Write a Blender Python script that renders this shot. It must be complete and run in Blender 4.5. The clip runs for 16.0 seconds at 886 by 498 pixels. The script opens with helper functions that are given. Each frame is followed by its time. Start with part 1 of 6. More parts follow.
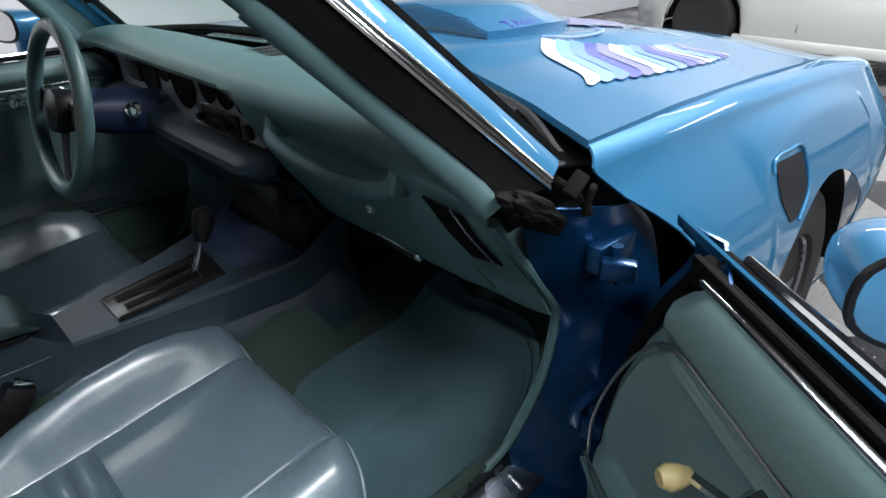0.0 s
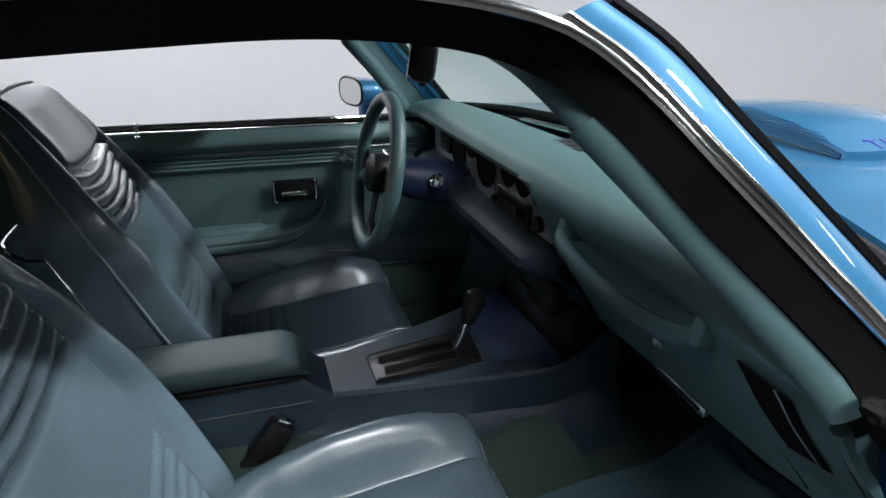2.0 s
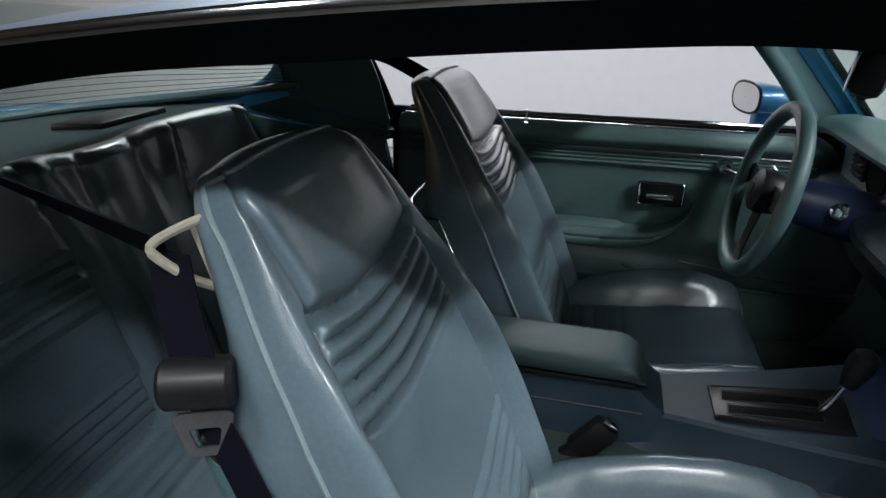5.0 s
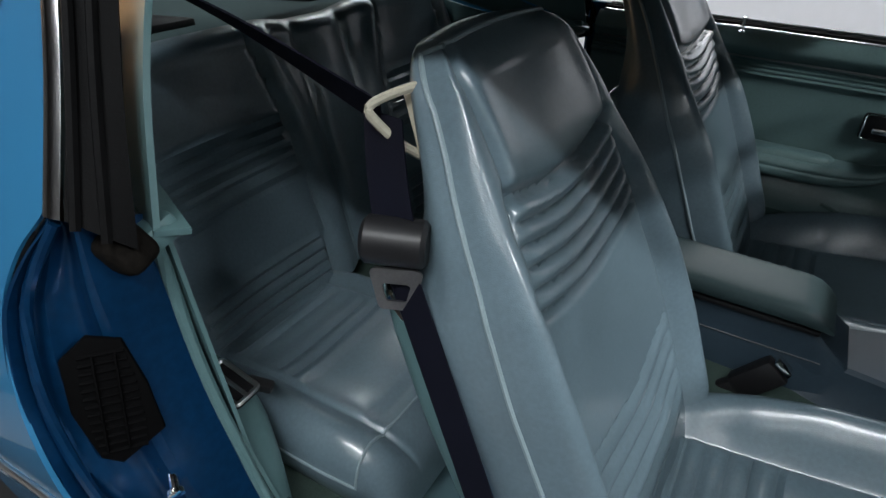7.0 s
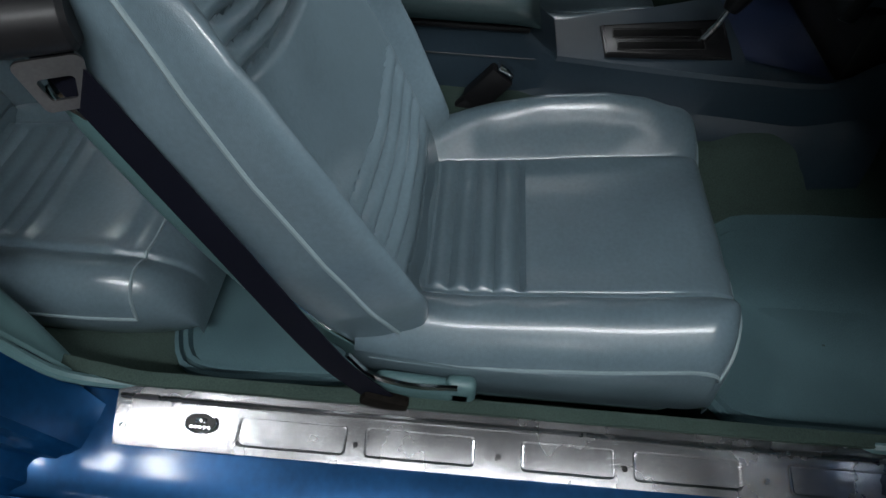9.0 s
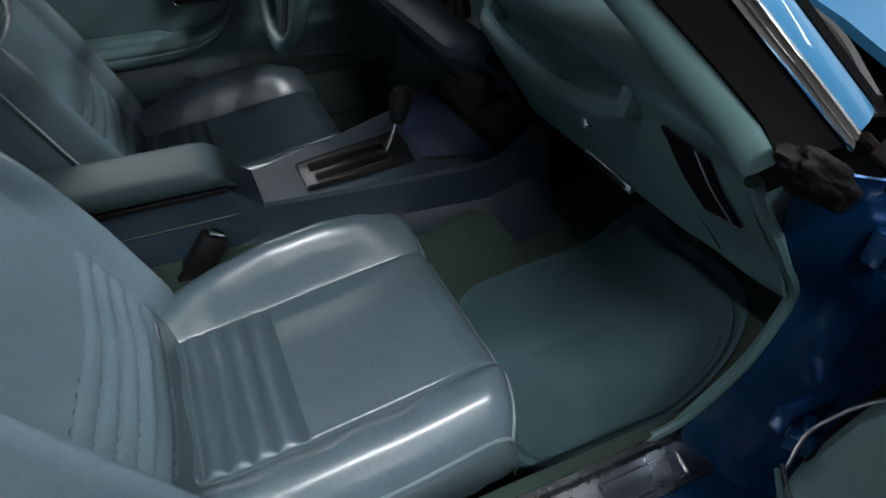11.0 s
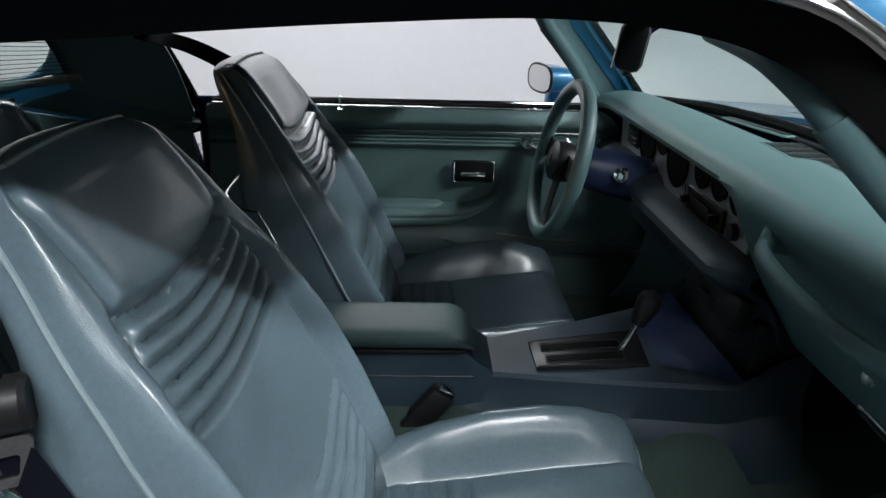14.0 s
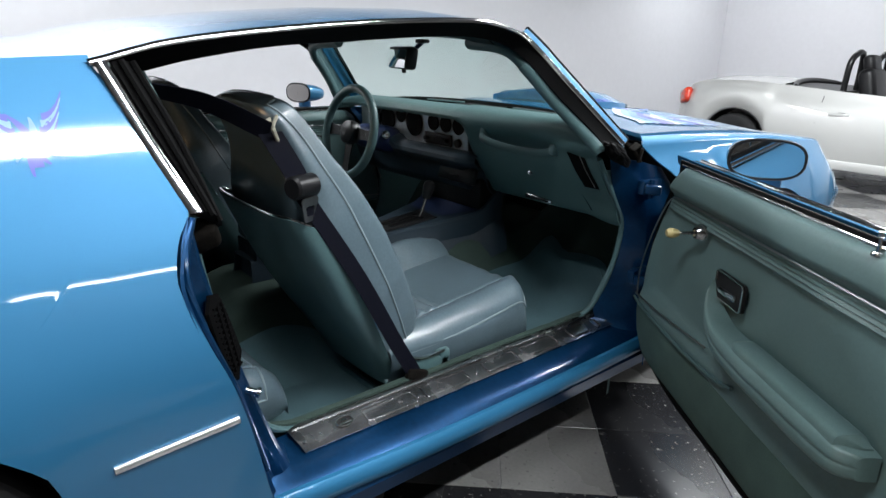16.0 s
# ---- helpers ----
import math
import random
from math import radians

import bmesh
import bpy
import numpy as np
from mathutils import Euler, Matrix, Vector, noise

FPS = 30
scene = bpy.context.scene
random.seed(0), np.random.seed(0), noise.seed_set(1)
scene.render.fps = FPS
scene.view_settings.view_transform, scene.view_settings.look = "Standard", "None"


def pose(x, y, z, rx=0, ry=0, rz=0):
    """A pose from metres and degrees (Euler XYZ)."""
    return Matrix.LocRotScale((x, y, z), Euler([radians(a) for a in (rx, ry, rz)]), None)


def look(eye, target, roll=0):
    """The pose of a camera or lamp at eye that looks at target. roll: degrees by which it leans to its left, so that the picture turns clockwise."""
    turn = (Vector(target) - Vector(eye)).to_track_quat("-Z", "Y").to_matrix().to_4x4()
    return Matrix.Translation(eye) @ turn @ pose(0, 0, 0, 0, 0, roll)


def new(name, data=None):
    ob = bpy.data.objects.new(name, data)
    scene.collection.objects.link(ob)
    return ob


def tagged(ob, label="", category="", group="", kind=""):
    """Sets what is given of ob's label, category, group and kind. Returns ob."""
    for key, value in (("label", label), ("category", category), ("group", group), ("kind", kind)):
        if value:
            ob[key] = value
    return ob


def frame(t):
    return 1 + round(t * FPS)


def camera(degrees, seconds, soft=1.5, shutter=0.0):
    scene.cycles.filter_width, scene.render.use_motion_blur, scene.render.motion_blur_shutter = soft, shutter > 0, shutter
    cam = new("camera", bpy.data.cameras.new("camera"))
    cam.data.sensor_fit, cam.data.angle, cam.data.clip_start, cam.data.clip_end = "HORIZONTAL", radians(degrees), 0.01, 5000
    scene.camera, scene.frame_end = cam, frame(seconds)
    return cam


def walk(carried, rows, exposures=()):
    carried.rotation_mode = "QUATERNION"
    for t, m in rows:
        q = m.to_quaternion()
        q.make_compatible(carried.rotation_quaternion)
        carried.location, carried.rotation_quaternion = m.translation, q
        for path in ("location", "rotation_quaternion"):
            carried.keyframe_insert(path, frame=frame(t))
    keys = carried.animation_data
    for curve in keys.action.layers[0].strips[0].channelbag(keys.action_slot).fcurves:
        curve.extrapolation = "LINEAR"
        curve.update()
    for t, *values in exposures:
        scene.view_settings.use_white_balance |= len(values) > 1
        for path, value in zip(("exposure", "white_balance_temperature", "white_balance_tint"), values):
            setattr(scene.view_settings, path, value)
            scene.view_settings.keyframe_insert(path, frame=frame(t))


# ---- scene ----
cam = camera(71.6, 16.0)
PATH = [
    (0, (1.197, 0.488, 1.235), (-0.064, 1.717, 0.286), -0.7),
    (0.5, (1.102, 0.572, 1.24), (-0.322, 1.62, 0.305), -0.4),
    (1, (1.079, 0.56, 1.248), (-0.485, 1.466, 0.392), 0.0),
    (1.5, (1.075, 0.541, 1.255), (-0.617, 1.286, 0.493), 0.4),
    (2, (1.068, 0.527, 1.256), (-0.694, 1.105, 0.507), 0.7),
    (2.5, (1.063, 0.513, 1.255), (-0.748, 0.905, 0.503), 0.9),
    (3, (1.062, 0.502, 1.256), (-0.782, 0.726, 0.515), 1.0),
    (3.5, (1.061, 0.483, 1.249), (-0.799, 0.54, 0.516), 1.5),
    (4, (1.059, 0.477, 1.253), (-0.796, 0.351, 0.516), 1.4),
    (4.5, (1.065, 0.467, 1.252), (-0.768, 0.168, 0.51), 1.7),
    (4.7, (1.05, 0.469, 1.26), (-0.766, 0.099, 0.509), 1.0),
    (6.8, (1.082, 0.426, 1.245), (-0.457, -0.428, 0.294), 2.6),
    (7, (1.079, 0.426, 1.235), (-0.404, -0.41, 0.184), 2.6),
    (7.5, (1.072, 0.422, 1.213), (-0.265, -0.26, -0.108), 3.5),
    (8, (1.067, 0.432, 1.19), (-0.182, -0.048, -0.296), 4.5),
    (8.5, (1.064, 0.455, 1.186), (-0.215, 0.184, -0.327), 4.2),
    (9, (1.066, 0.484, 1.183), (-0.214, 0.437, -0.353), 3.0),
    (9.2, (1.064, 0.49, 1.181), (-0.18, 0.522, -0.384), 2.9),
    (11.3, (1.07, 0.552, 1.218), (-0.382, 1.258, 0.037), 0.6),
    (11.5, (1.068, 0.547, 1.226), (-0.441, 1.247, 0.114), 0.5),
    (12, (1.067, 0.52, 1.241), (-0.599, 1.109, 0.304), 1.0),
    (12.5, (1.064, 0.502, 1.248), (-0.705, 0.872, 0.393), 1.3),
    (13, (1.061, 0.488, 1.247), (-0.765, 0.659, 0.449), 1.7),
    (13.5, (1.061, 0.482, 1.247), (-0.784, 0.556, 0.477), 1.9),
    (14, (1.068, 0.484, 1.25), (-0.767, 0.57, 0.458), 1.9),
    (14.5, (1.199, 0.396, 1.239), (-0.587, 0.695, 0.39), 2.2),
    (15, (1.43, 0.183, 1.225), (-0.275, 0.849, 0.419), 2.5),
    (15.5, (1.647, -0.142, 1.206), (0.086, 0.879, 0.486), 2.4),
    (16, (1.852, -0.53, 1.184), (0.398, 0.704, 0.58), 1.6),
]
EXPOSURES = [(0.0, -0.05), (2.0, -0.15), (3.0, -0.3), (3.5, -0.32), (4.5, -0.35), (7.0, -0.32), (8.0, -0.5), (9.0, -0.7), (11.5, -0.25), (12.5, -0.2), (13.0, -0.22), (14.5, -0.06), (15.0, 0.05), (15.5, 0.1), (16.0, 0.0)]
walk(cam, [(t, look(eye, target, roll)) for t, eye, target, roll in PATH], EXPOSURES)
# ---- built below ----
# ---------------------------------------------------------------- world and light
world = bpy.data.worlds.new("studio_world")
scene.world = world
world.use_nodes = True
wn = world.node_tree.nodes
wn["Background"].inputs[0].default_value = (0.55, 0.6, 0.7, 1)
wn["Background"].inputs[1].default_value = 0.02


def area_lamp(name, eye, target, sx, sy, watts, colour):
    data = bpy.data.lights.new(name, "AREA")
    data.shape, data.size, data.size_y = "RECTANGLE", sx, sy
    data.energy, data.color = watts, colour
    ob = new(name, data)
    ob.matrix_world = look(eye, target)
    return ob


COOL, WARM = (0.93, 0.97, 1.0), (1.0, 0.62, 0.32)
CEIL = 3.6
LAMPS = [  # x, y, length along x, along y, watts
    (2.7, 0.8, 0.16, 2.4, 180),
    (-3.3, -1.0, 0.3, 3.6, 165),
    (1.2, -1.3, 1.2, 0.16, 60),
    (5.7, 1.2, 0.16, 2.8, 60),
    (-2.0, 9.0, 2.4, 0.3, 60),
    (2.6, 9.0, 2.4, 0.3, 60),
    (0.9, 4.0, 2.4, 0.3, 330),
]
for lx, ly, sx, sy, watts in LAMPS:
    area_lamp("ceiling_lamp_light", (lx, ly, CEIL - 0.13), (lx, ly, 0), sx, sy, watts, COOL)

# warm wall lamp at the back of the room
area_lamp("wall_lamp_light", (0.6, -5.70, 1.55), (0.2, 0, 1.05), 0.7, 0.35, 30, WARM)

# ---------------------------------------------------------------- materials


def material(name, colour, rough=0.5, metal=0.0, coat=0.0, vary=0.12, big=3.0, fine=60.0, bump=0.0, bump_scale=400.0,
             spec=0.5, coat_rough=0.04, rough_vary=0.08, tint=None):
    """A principled surface: two scales of tone, uneven gloss and fine relief."""
    m = bpy.data.materials.new(name)
    m.use_nodes = True
    nt = m.node_tree
    b = nt.nodes["Principled BSDF"]
    co = nt.nodes.new("ShaderNodeTexCoord")

    def noise_node(scale, detail):
        n = nt.nodes.new("ShaderNodeTexNoise")
        n.inputs["Scale"].default_value, n.inputs["Detail"].default_value = scale, detail
        nt.links.new(co.outputs["Object"], n.inputs["Vector"])
        return n

    n1, n2 = noise_node(big, 4), noise_node(fine, 3)
    add = nt.nodes.new("ShaderNodeMath")
    add.operation = "ADD"
    nt.links.new(n1.outputs["Fac"], add.inputs[0])
    nt.links.new(n2.outputs["Fac"], add.inputs[1])
    ramp = nt.nodes.new("ShaderNodeMapRange")
    ramp.inputs["From Min"].default_value, ramp.inputs["From Max"].default_value = 0.6, 1.4
    nt.links.new(add.outputs[0], ramp.inputs["Value"])
    mix = nt.nodes.new("ShaderNodeMix")
    mix.data_type = "RGBA"
    lo = [c * (1 - vary) for c in colour]
    hi = [min(1, c * (1 + vary)) for c in (tint or colour)]
    mix.inputs["A"].default_value, mix.inputs["B"].default_value = (*lo, 1), (*hi, 1)
    nt.links.new(ramp.outputs["Result"], mix.inputs["Factor"])
    nt.links.new(mix.outputs["Result"], b.inputs["Base Color"])
    rr = nt.nodes.new("ShaderNodeMapRange")
    rr.inputs["To Min"].default_value, rr.inputs["To Max"].default_value = max(0.02, rough - rough_vary), min(1, rough + rough_vary)
    nt.links.new(n1.outputs["Fac"], rr.inputs["Value"])
    nt.links.new(rr.outputs["Result"], b.inputs["Roughness"])
    b.inputs["Metallic"].default_value = metal
    b.inputs["Specular IOR Level"].default_value = spec
    b.inputs["Coat Weight"].default_value = coat
    b.inputs["Coat Roughness"].default_value = coat_rough
    if bump:
        n3 = noise_node(bump_scale, 4)
        bp = nt.nodes.new("ShaderNodeBump")
        bp.inputs["Strength"].default_value, bp.inputs["Distance"].default_value = bump, 0.001
        nt.links.new(n3.outputs["Fac"], bp.inputs["Height"])
        nt.links.new(bp.outputs["Normal"], b.inputs["Normal"])
    return m


def glow(name, colour, strength):
    m = bpy.data.materials.new(name)
    m.use_nodes = True
    b = m.node_tree.nodes["Principled BSDF"]
    b.inputs["Base Color"].default_value = (*colour, 1)
    b.inputs["Emission Color"].default_value = (*colour, 1)
    b.inputs["Emission Strength"].default_value = strength
    return m


def glass(name, colour, rough=0.0, clear=0.9):
    m = bpy.data.materials.new(name)
    m.use_nodes = True
    nt = m.node_tree
    nt.nodes.remove(nt.nodes["Principled BSDF"])
    t, g, mix = nt.nodes.new("ShaderNodeBsdfTransparent"), nt.nodes.new("ShaderNodeBsdfGlossy"), nt.nodes.new("ShaderNodeMixShader")
    lw = nt.nodes.new("ShaderNodeLayerWeight")
    lw.inputs["Blend"].default_value = 0.5
    pw = nt.nodes.new("ShaderNodeMath")
    pw.operation = "POWER"
    pw.inputs[1].default_value = 5.0
    nt.links.new(lw.outputs["Facing"], pw.inputs[0])
    fr = nt.nodes.new("ShaderNodeMapRange")
    fr.inputs["To Min"].default_value, fr.inputs["To Max"].default_value = 0.025, 0.7
    nt.links.new(pw.outputs[0], fr.inputs["Value"])
    t.inputs["Color"].default_value = (*colour, 1)
    g.inputs["Roughness"].default_value = rough
    nt.links.new(fr.outputs[0], mix.inputs[0])
    nt.links.new(t.outputs[0], mix.inputs[1])
    nt.links.new(g.outputs[0], mix.inputs[2])
    nt.links.new(mix.outputs[0], nt.nodes["Material Output"].inputs[0])
    return m


VINYL = material("pale_blue_vinyl", (0.104, 0.150, 0.178), 0.32, coat=0.85, coat_rough=0.20, vary=0.15, big=11, fine=150, bump=0.4, bump_scale=650)
VINYL_SIDE = material("teal_blue_vinyl", (0.070, 0.113, 0.122), 0.36, coat=0.3, coat_rough=0.3, vary=0.09, big=5, fine=120, bump=0.3, bump_scale=800)
TRIM = material("teal_moulded_plastic", (0.070, 0.132, 0.138), 0.40, vary=0.08, big=4, fine=120, bump=0.3, bump_scale=1100)
DASHMAT = material("teal_dash_pad", (0.082, 0.158, 0.160), 0.46, vary=0.09, big=4, fine=160, bump=0.45, bump_scale=1200)
VINYL_DOOR = material("teal_door_vinyl", (0.125, 0.205, 0.207), 0.40, coat=0.2, coat_rough=0.3, vary=0.10, big=7, fine=150, bump=0.4, bump_scale=1000)
CONSOLE = material("slate_blue_plastic", (0.021, 0.036, 0.050), 0.50, spec=0.28, vary=0.1, big=6, fine=130, bump=0.3, bump_scale=1000)
COLUMN = material("dark_blue_plastic", (0.016, 0.027, 0.070), 0.45, spec=0.35, vary=0.1, big=6, fine=130)
CARPET = material("teal_cut_pile_carpet", (0.040, 0.062, 0.054), 0.95, vary=0.35, big=7, fine=420, bump=1.0, bump_scale=700, spec=0.1)
DOORCARPET = material("teal_grey_door_carpet", (0.075, 0.125, 0.115), 0.95, vary=0.25, big=9, fine=420, bump=1.0, bump_scale=700, spec=0.1)
RUBBER_MAT = material("blue_floor_mat_pile", (0.068, 0.122, 0.138), 0.85, vary=0.22, big=6, fine=500, bump=0.9, bump_scale=800, spec=0.15)
PAINT = material("blue_metallic_paint", (0.022, 0.168, 0.335), 0.50, metal=0.35, coat=1.0, vary=0.06, big=1.5, fine=900, rough_vary=0.03)
# Body paint again, darkened for the shade in jambs, sills and door edges.
PAINT_SHADED = material("body_blue_paint_shaded", (0.003, 0.045, 0.130), 0.34, metal=0.70, coat=0.6, coat_rough=0.12, vary=0.25, big=6, fine=70, rough_vary=0.1)
CHROME = material("bright_chrome", (0.80, 0.80, 0.80), 0.12, metal=1.0, vary=0.06, big=8, fine=200, rough_vary=0.07)
BRIGHT = material("polished_moulding", (0.88, 0.88, 0.88), 0.28, metal=1.0, vary=0.03, big=8, fine=200, rough_vary=0.03)
BRUSHED = material("brushed_aluminium", (0.36, 0.36, 0.37), 0.36, metal=1.0, vary=0.14, big=18, fine=260, bump=0.25, bump_scale=500, rough_vary=0.14)
SILLMETAL = material("scuffed_bright_aluminium", (0.46, 0.46, 0.47), 0.26, metal=1.0, vary=0.12, big=14, fine=240, bump=0.35, bump_scale=38, rough_vary=0.10)
PADLID = material("dark_teal_padded_vinyl", (0.036, 0.062, 0.066), 0.48, spec=0.35, vary=0.1, big=7, fine=150, bump=0.4, bump_scale=700)
BLACK = material("black_plastic", (0.009, 0.009, 0.010), 0.38, spec=0.3, vary=0.3, big=10, fine=200)
SEAL = material("black_rubber_seal", (0.0030, 0.0030, 0.0032), 0.65, spec=0.06, vary=0.4, big=12, fine=160, bump=0.5, bump_scale=350)
GRILLE = material("matt_black_grille", (0.0022, 0.0022, 0.0024), 0.8, spec=0.03, vary=0.3, big=12, fine=160)
RUST = material("worn_brown_seal", (0.007, 0.006, 0.005), 0.9, spec=0.06, vary=0.6, big=30, fine=140, bump=0.8, bump_scale=220)
WEBBING = material("dark_blue_webbing", (0.0035, 0.004, 0.009), 0.75, spec=0.1, vary=0.25, big=20, fine=700, bump=0.8, bump_scale=900)
CREAM = material("aged_cream_plastic", (0.36, 0.34, 0.27), 0.5, vary=0.2, big=20, fine=150)
HEADLINER = material("dark_teal_headliner", (0.030, 0.048, 0.050), 0.9, vary=0.15, big=6, fine=300, bump=0.5, bump_scale=600, spec=0.1)
WALL = material("white_painted_wall", (0.76, 0.76, 0.79), 0.75, vary=0.025, big=0.7, fine=14, bump=0.15, bump_scale=60, spec=0.2)
WALL_DARK = material("dark_grey_painted_wall", (0.11, 0.105, 0.10), 0.7, vary=0.2, big=0.8, fine=12, bump=0.2, bump_scale=60, spec=0.2)
LAMPBODY = material("white_lamp_housing", (0.62, 0.62, 0.62), 0.6, vary=0.04, big=1, fine=40)
CEILING = material("dark_grey_ceiling", (0.075, 0.075, 0.078), 0.9, vary=0.04, big=1, fine=40)
TYRE = material("black_tyre_rubber", (0.014, 0.014, 0.015), 0.7, vary=0.25, big=9, fine=120, bump=0.4, bump_scale=240)
SILVER = material("silver_metallic_paint", (0.62, 0.62, 0.60), 0.40, metal=0.3, coat=1.0, vary=0.04, big=1.5, fine=900, rough_vary=0.03)
TAILRED = material("red_tail_lens", (0.70, 0.05, 0.02), 0.15, vary=0.1, coat=0.6)
MIRROR = material("mirror_glass", (0.86, 0.87, 0.88), 0.03, metal=1.0, vary=0.01, rough_vary=0.01)
GLASS = glass("tinted_window_glass", (0.90, 0.96, 0.94))
TURNED = material("engine_turned_aluminium", (0.58, 0.60, 0.62), 0.36, metal=1.0, vary=0.22, big=90, fine=380, rough_vary=0.15)
IVORY = material("yellowed_ivory_knob", (0.50, 0.42, 0.20), 0.35, vary=0.15, big=30, fine=100)
DECAL_W = material("pale_decal_film", (0.66, 0.76, 0.88), 0.4, vary=0.04, coat=0.6)
DECAL_B = material("mid_blue_decal_film", (0.14, 0.30, 0.78), 0.4, vary=0.06, coat=0.6)
DECAL_S = material("sky_blue_decal_film", (0.22, 0.45, 0.80), 0.4, vary=0.05, coat=0.6)
DECAL_D = material("violet_blue_decal_film", (0.06, 0.08, 0.42), 0.4, vary=0.06, coat=0.6)
DECAL_P = material("mauve_decal_film", (0.22, 0.22, 0.42), 0.45, vary=0.08, coat=0.6)
DARKMETAL = material("dark_greasy_metal", (0.022, 0.022, 0.023), 0.5, metal=0.6, vary=0.5, big=25, fine=200, bump=0.6, bump_scale=200)
PIPING = material("pale_piping_cord", (0.19, 0.25, 0.27), 0.45, vary=0.1, big=20, fine=200)
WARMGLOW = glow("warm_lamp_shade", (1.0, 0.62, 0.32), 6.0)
DIFFUSER = glow("lamp_diffuser", (0.93, 0.97, 1.0), 9.0)

# ---------------------------------------------------------------- mesh helpers


def part(name, bm, mat, parent=None, label="", smooth=True, m=None, crease=35):
    bmesh.ops.recalc_face_normals(bm, faces=bm.faces)
    me = bpy.data.meshes.new(name)
    bm.to_mesh(me)
    bm.free()
    me.materials.append(mat)
    if smooth:
        me.shade_smooth()
        me.set_sharp_from_angle(angle=radians(crease))
    ob = new(name, me)
    if parent is not None:
        ob.parent = parent
    if m is not None:
        ob.matrix_basis = m
    if label:
        ob["label"] = label
    return ob


def empty(name, at=(0, 0, 0)):
    ob = new(name)
    ob.location = at
    ob.empty_display_size = 0.1
    return ob


def spline(pts, n):
    """n points along a smooth curve through pts."""
    p = np.array(pts, float)
    if len(p) == 2:
        return [tuple(p[0] + (p[1] - p[0]) * k / (n - 1)) for k in range(n)]
    d = np.r_[0, np.cumsum(np.linalg.norm(np.diff(p, axis=0), axis=1))]
    q = np.vstack([2 * p[0] - p[1], p, 2 * p[-1] - p[-2]])
    dq = np.r_[2 * d[0] - d[1], d, 2 * d[-1] - d[-2]]
    out = []
    for s in np.linspace(0, d[-1], n):
        k = min(max(int(np.searchsorted(d, s, "right")) - 1, 0), len(p) - 2)
        t0, t1, t2, t3 = dq[k:k + 4]
        m1 = (q[k + 2] - q[k]) / (t2 - t0)
        m2 = (q[k + 3] - q[k + 1]) / (t3 - t1)
        h = t2 - t1
        u = (s - t1) / h
        out.append(tuple((2 * u**3 - 3 * u**2 + 1) * q[k + 1] + (u**3 - 2 * u**2 + u) * h * m1
                         + (-2 * u**3 + 3 * u**2) * q[k + 2] + (u**3 - u**2) * h * m2))
    return out


def grid(rows, close=False, caps=False, bm=None):
    """A sheet through rows of points; close joins each row's ends; caps fills the first and last row."""
    bm = bm or bmesh.new()
    vs = [[bm.verts.new(p) for p in r] for r in rows]
    n = len(rows[0])
    for a, b in zip(vs, vs[1:]):
        for k in range(n if close else n - 1):
            j = (k + 1) % n
            bm.faces.new((a[k], a[j], b[j], b[k]))
    if caps:
        bm.faces.new(vs[0][::-1])
        bm.faces.new(vs[-1])
    return bm


def thick(bm, t):
    """Gives a sheet thickness t against its normals."""
    bmesh.ops.recalc_face_normals(bm, faces=bm.faces)
    bmesh.ops.solidify(bm, geom=bm.faces[:], thickness=t)
    return bm


def tube(pts, r, n=10, closed=False, bm=None, flat=1.0, up=(0, 0, 1)):
    """A round (or flattened) bar along pts; r a number or one per point."""
    pts = [Vector(p) for p in pts]
    rs = r if isinstance(r, (list, tuple)) else [r] * len(pts)
    rows, prev = [], None
    for k, p in enumerate(pts):
        a = pts[(k - 1) % len(pts)] if (closed or k) else p
        b = pts[(k + 1) % len(pts)] if (closed or k < len(pts) - 1) else p
        d = (b - a).normalized()
        side = d.cross(Vector(up))
        if side.length < 1e-4:
            side = d.cross(Vector((0.3, 1, 0)))
        side.normalize()
        if prev is not None and side.dot(prev) < 0:
            side = -side
        prev = side
        top = side.cross(d)
        rows.append([p + (side * math.cos(2 * math.pi * j / n) + top * math.sin(2 * math.pi * j / n) * flat) * rs[k] for j in range(n)])
    if closed:
        rows.append(rows[0])
    bm = grid(rows, close=True, caps=not closed, bm=bm)
    if closed:
        bmesh.ops.remove_doubles(bm, verts=bm.verts, dist=1e-6)
    return bm


def ribbon(a, b, t=0.004, n=40, bulge=0.0, m=5):
    """A sheet between two curves with thickness t, arched by bulge."""
    a, b = spline(a, n), spline(b, n)
    rows = []
    for p, q in zip(a, b):
        p, q = Vector(p), Vector(q)
        rows.append([p.lerp(q, k / (m - 1)) for k in range(m)])
    bm = grid(rows)
    if bulge:
        bmesh.ops.recalc_face_normals(bm, faces=bm.faces)
        bm.normal_update()
        bm.verts.ensure_lookup_table()
        moves = []
        for i in range(n):
            for k in range(m):
                s = k / (m - 1)
                v = bm.verts[i * m + k]
                moves.append((v, v.normal * bulge * 4 * s * (1 - s)))
        for v, d in moves:
            v.co += d
    if t:
        thick(bm, t)
    return bm


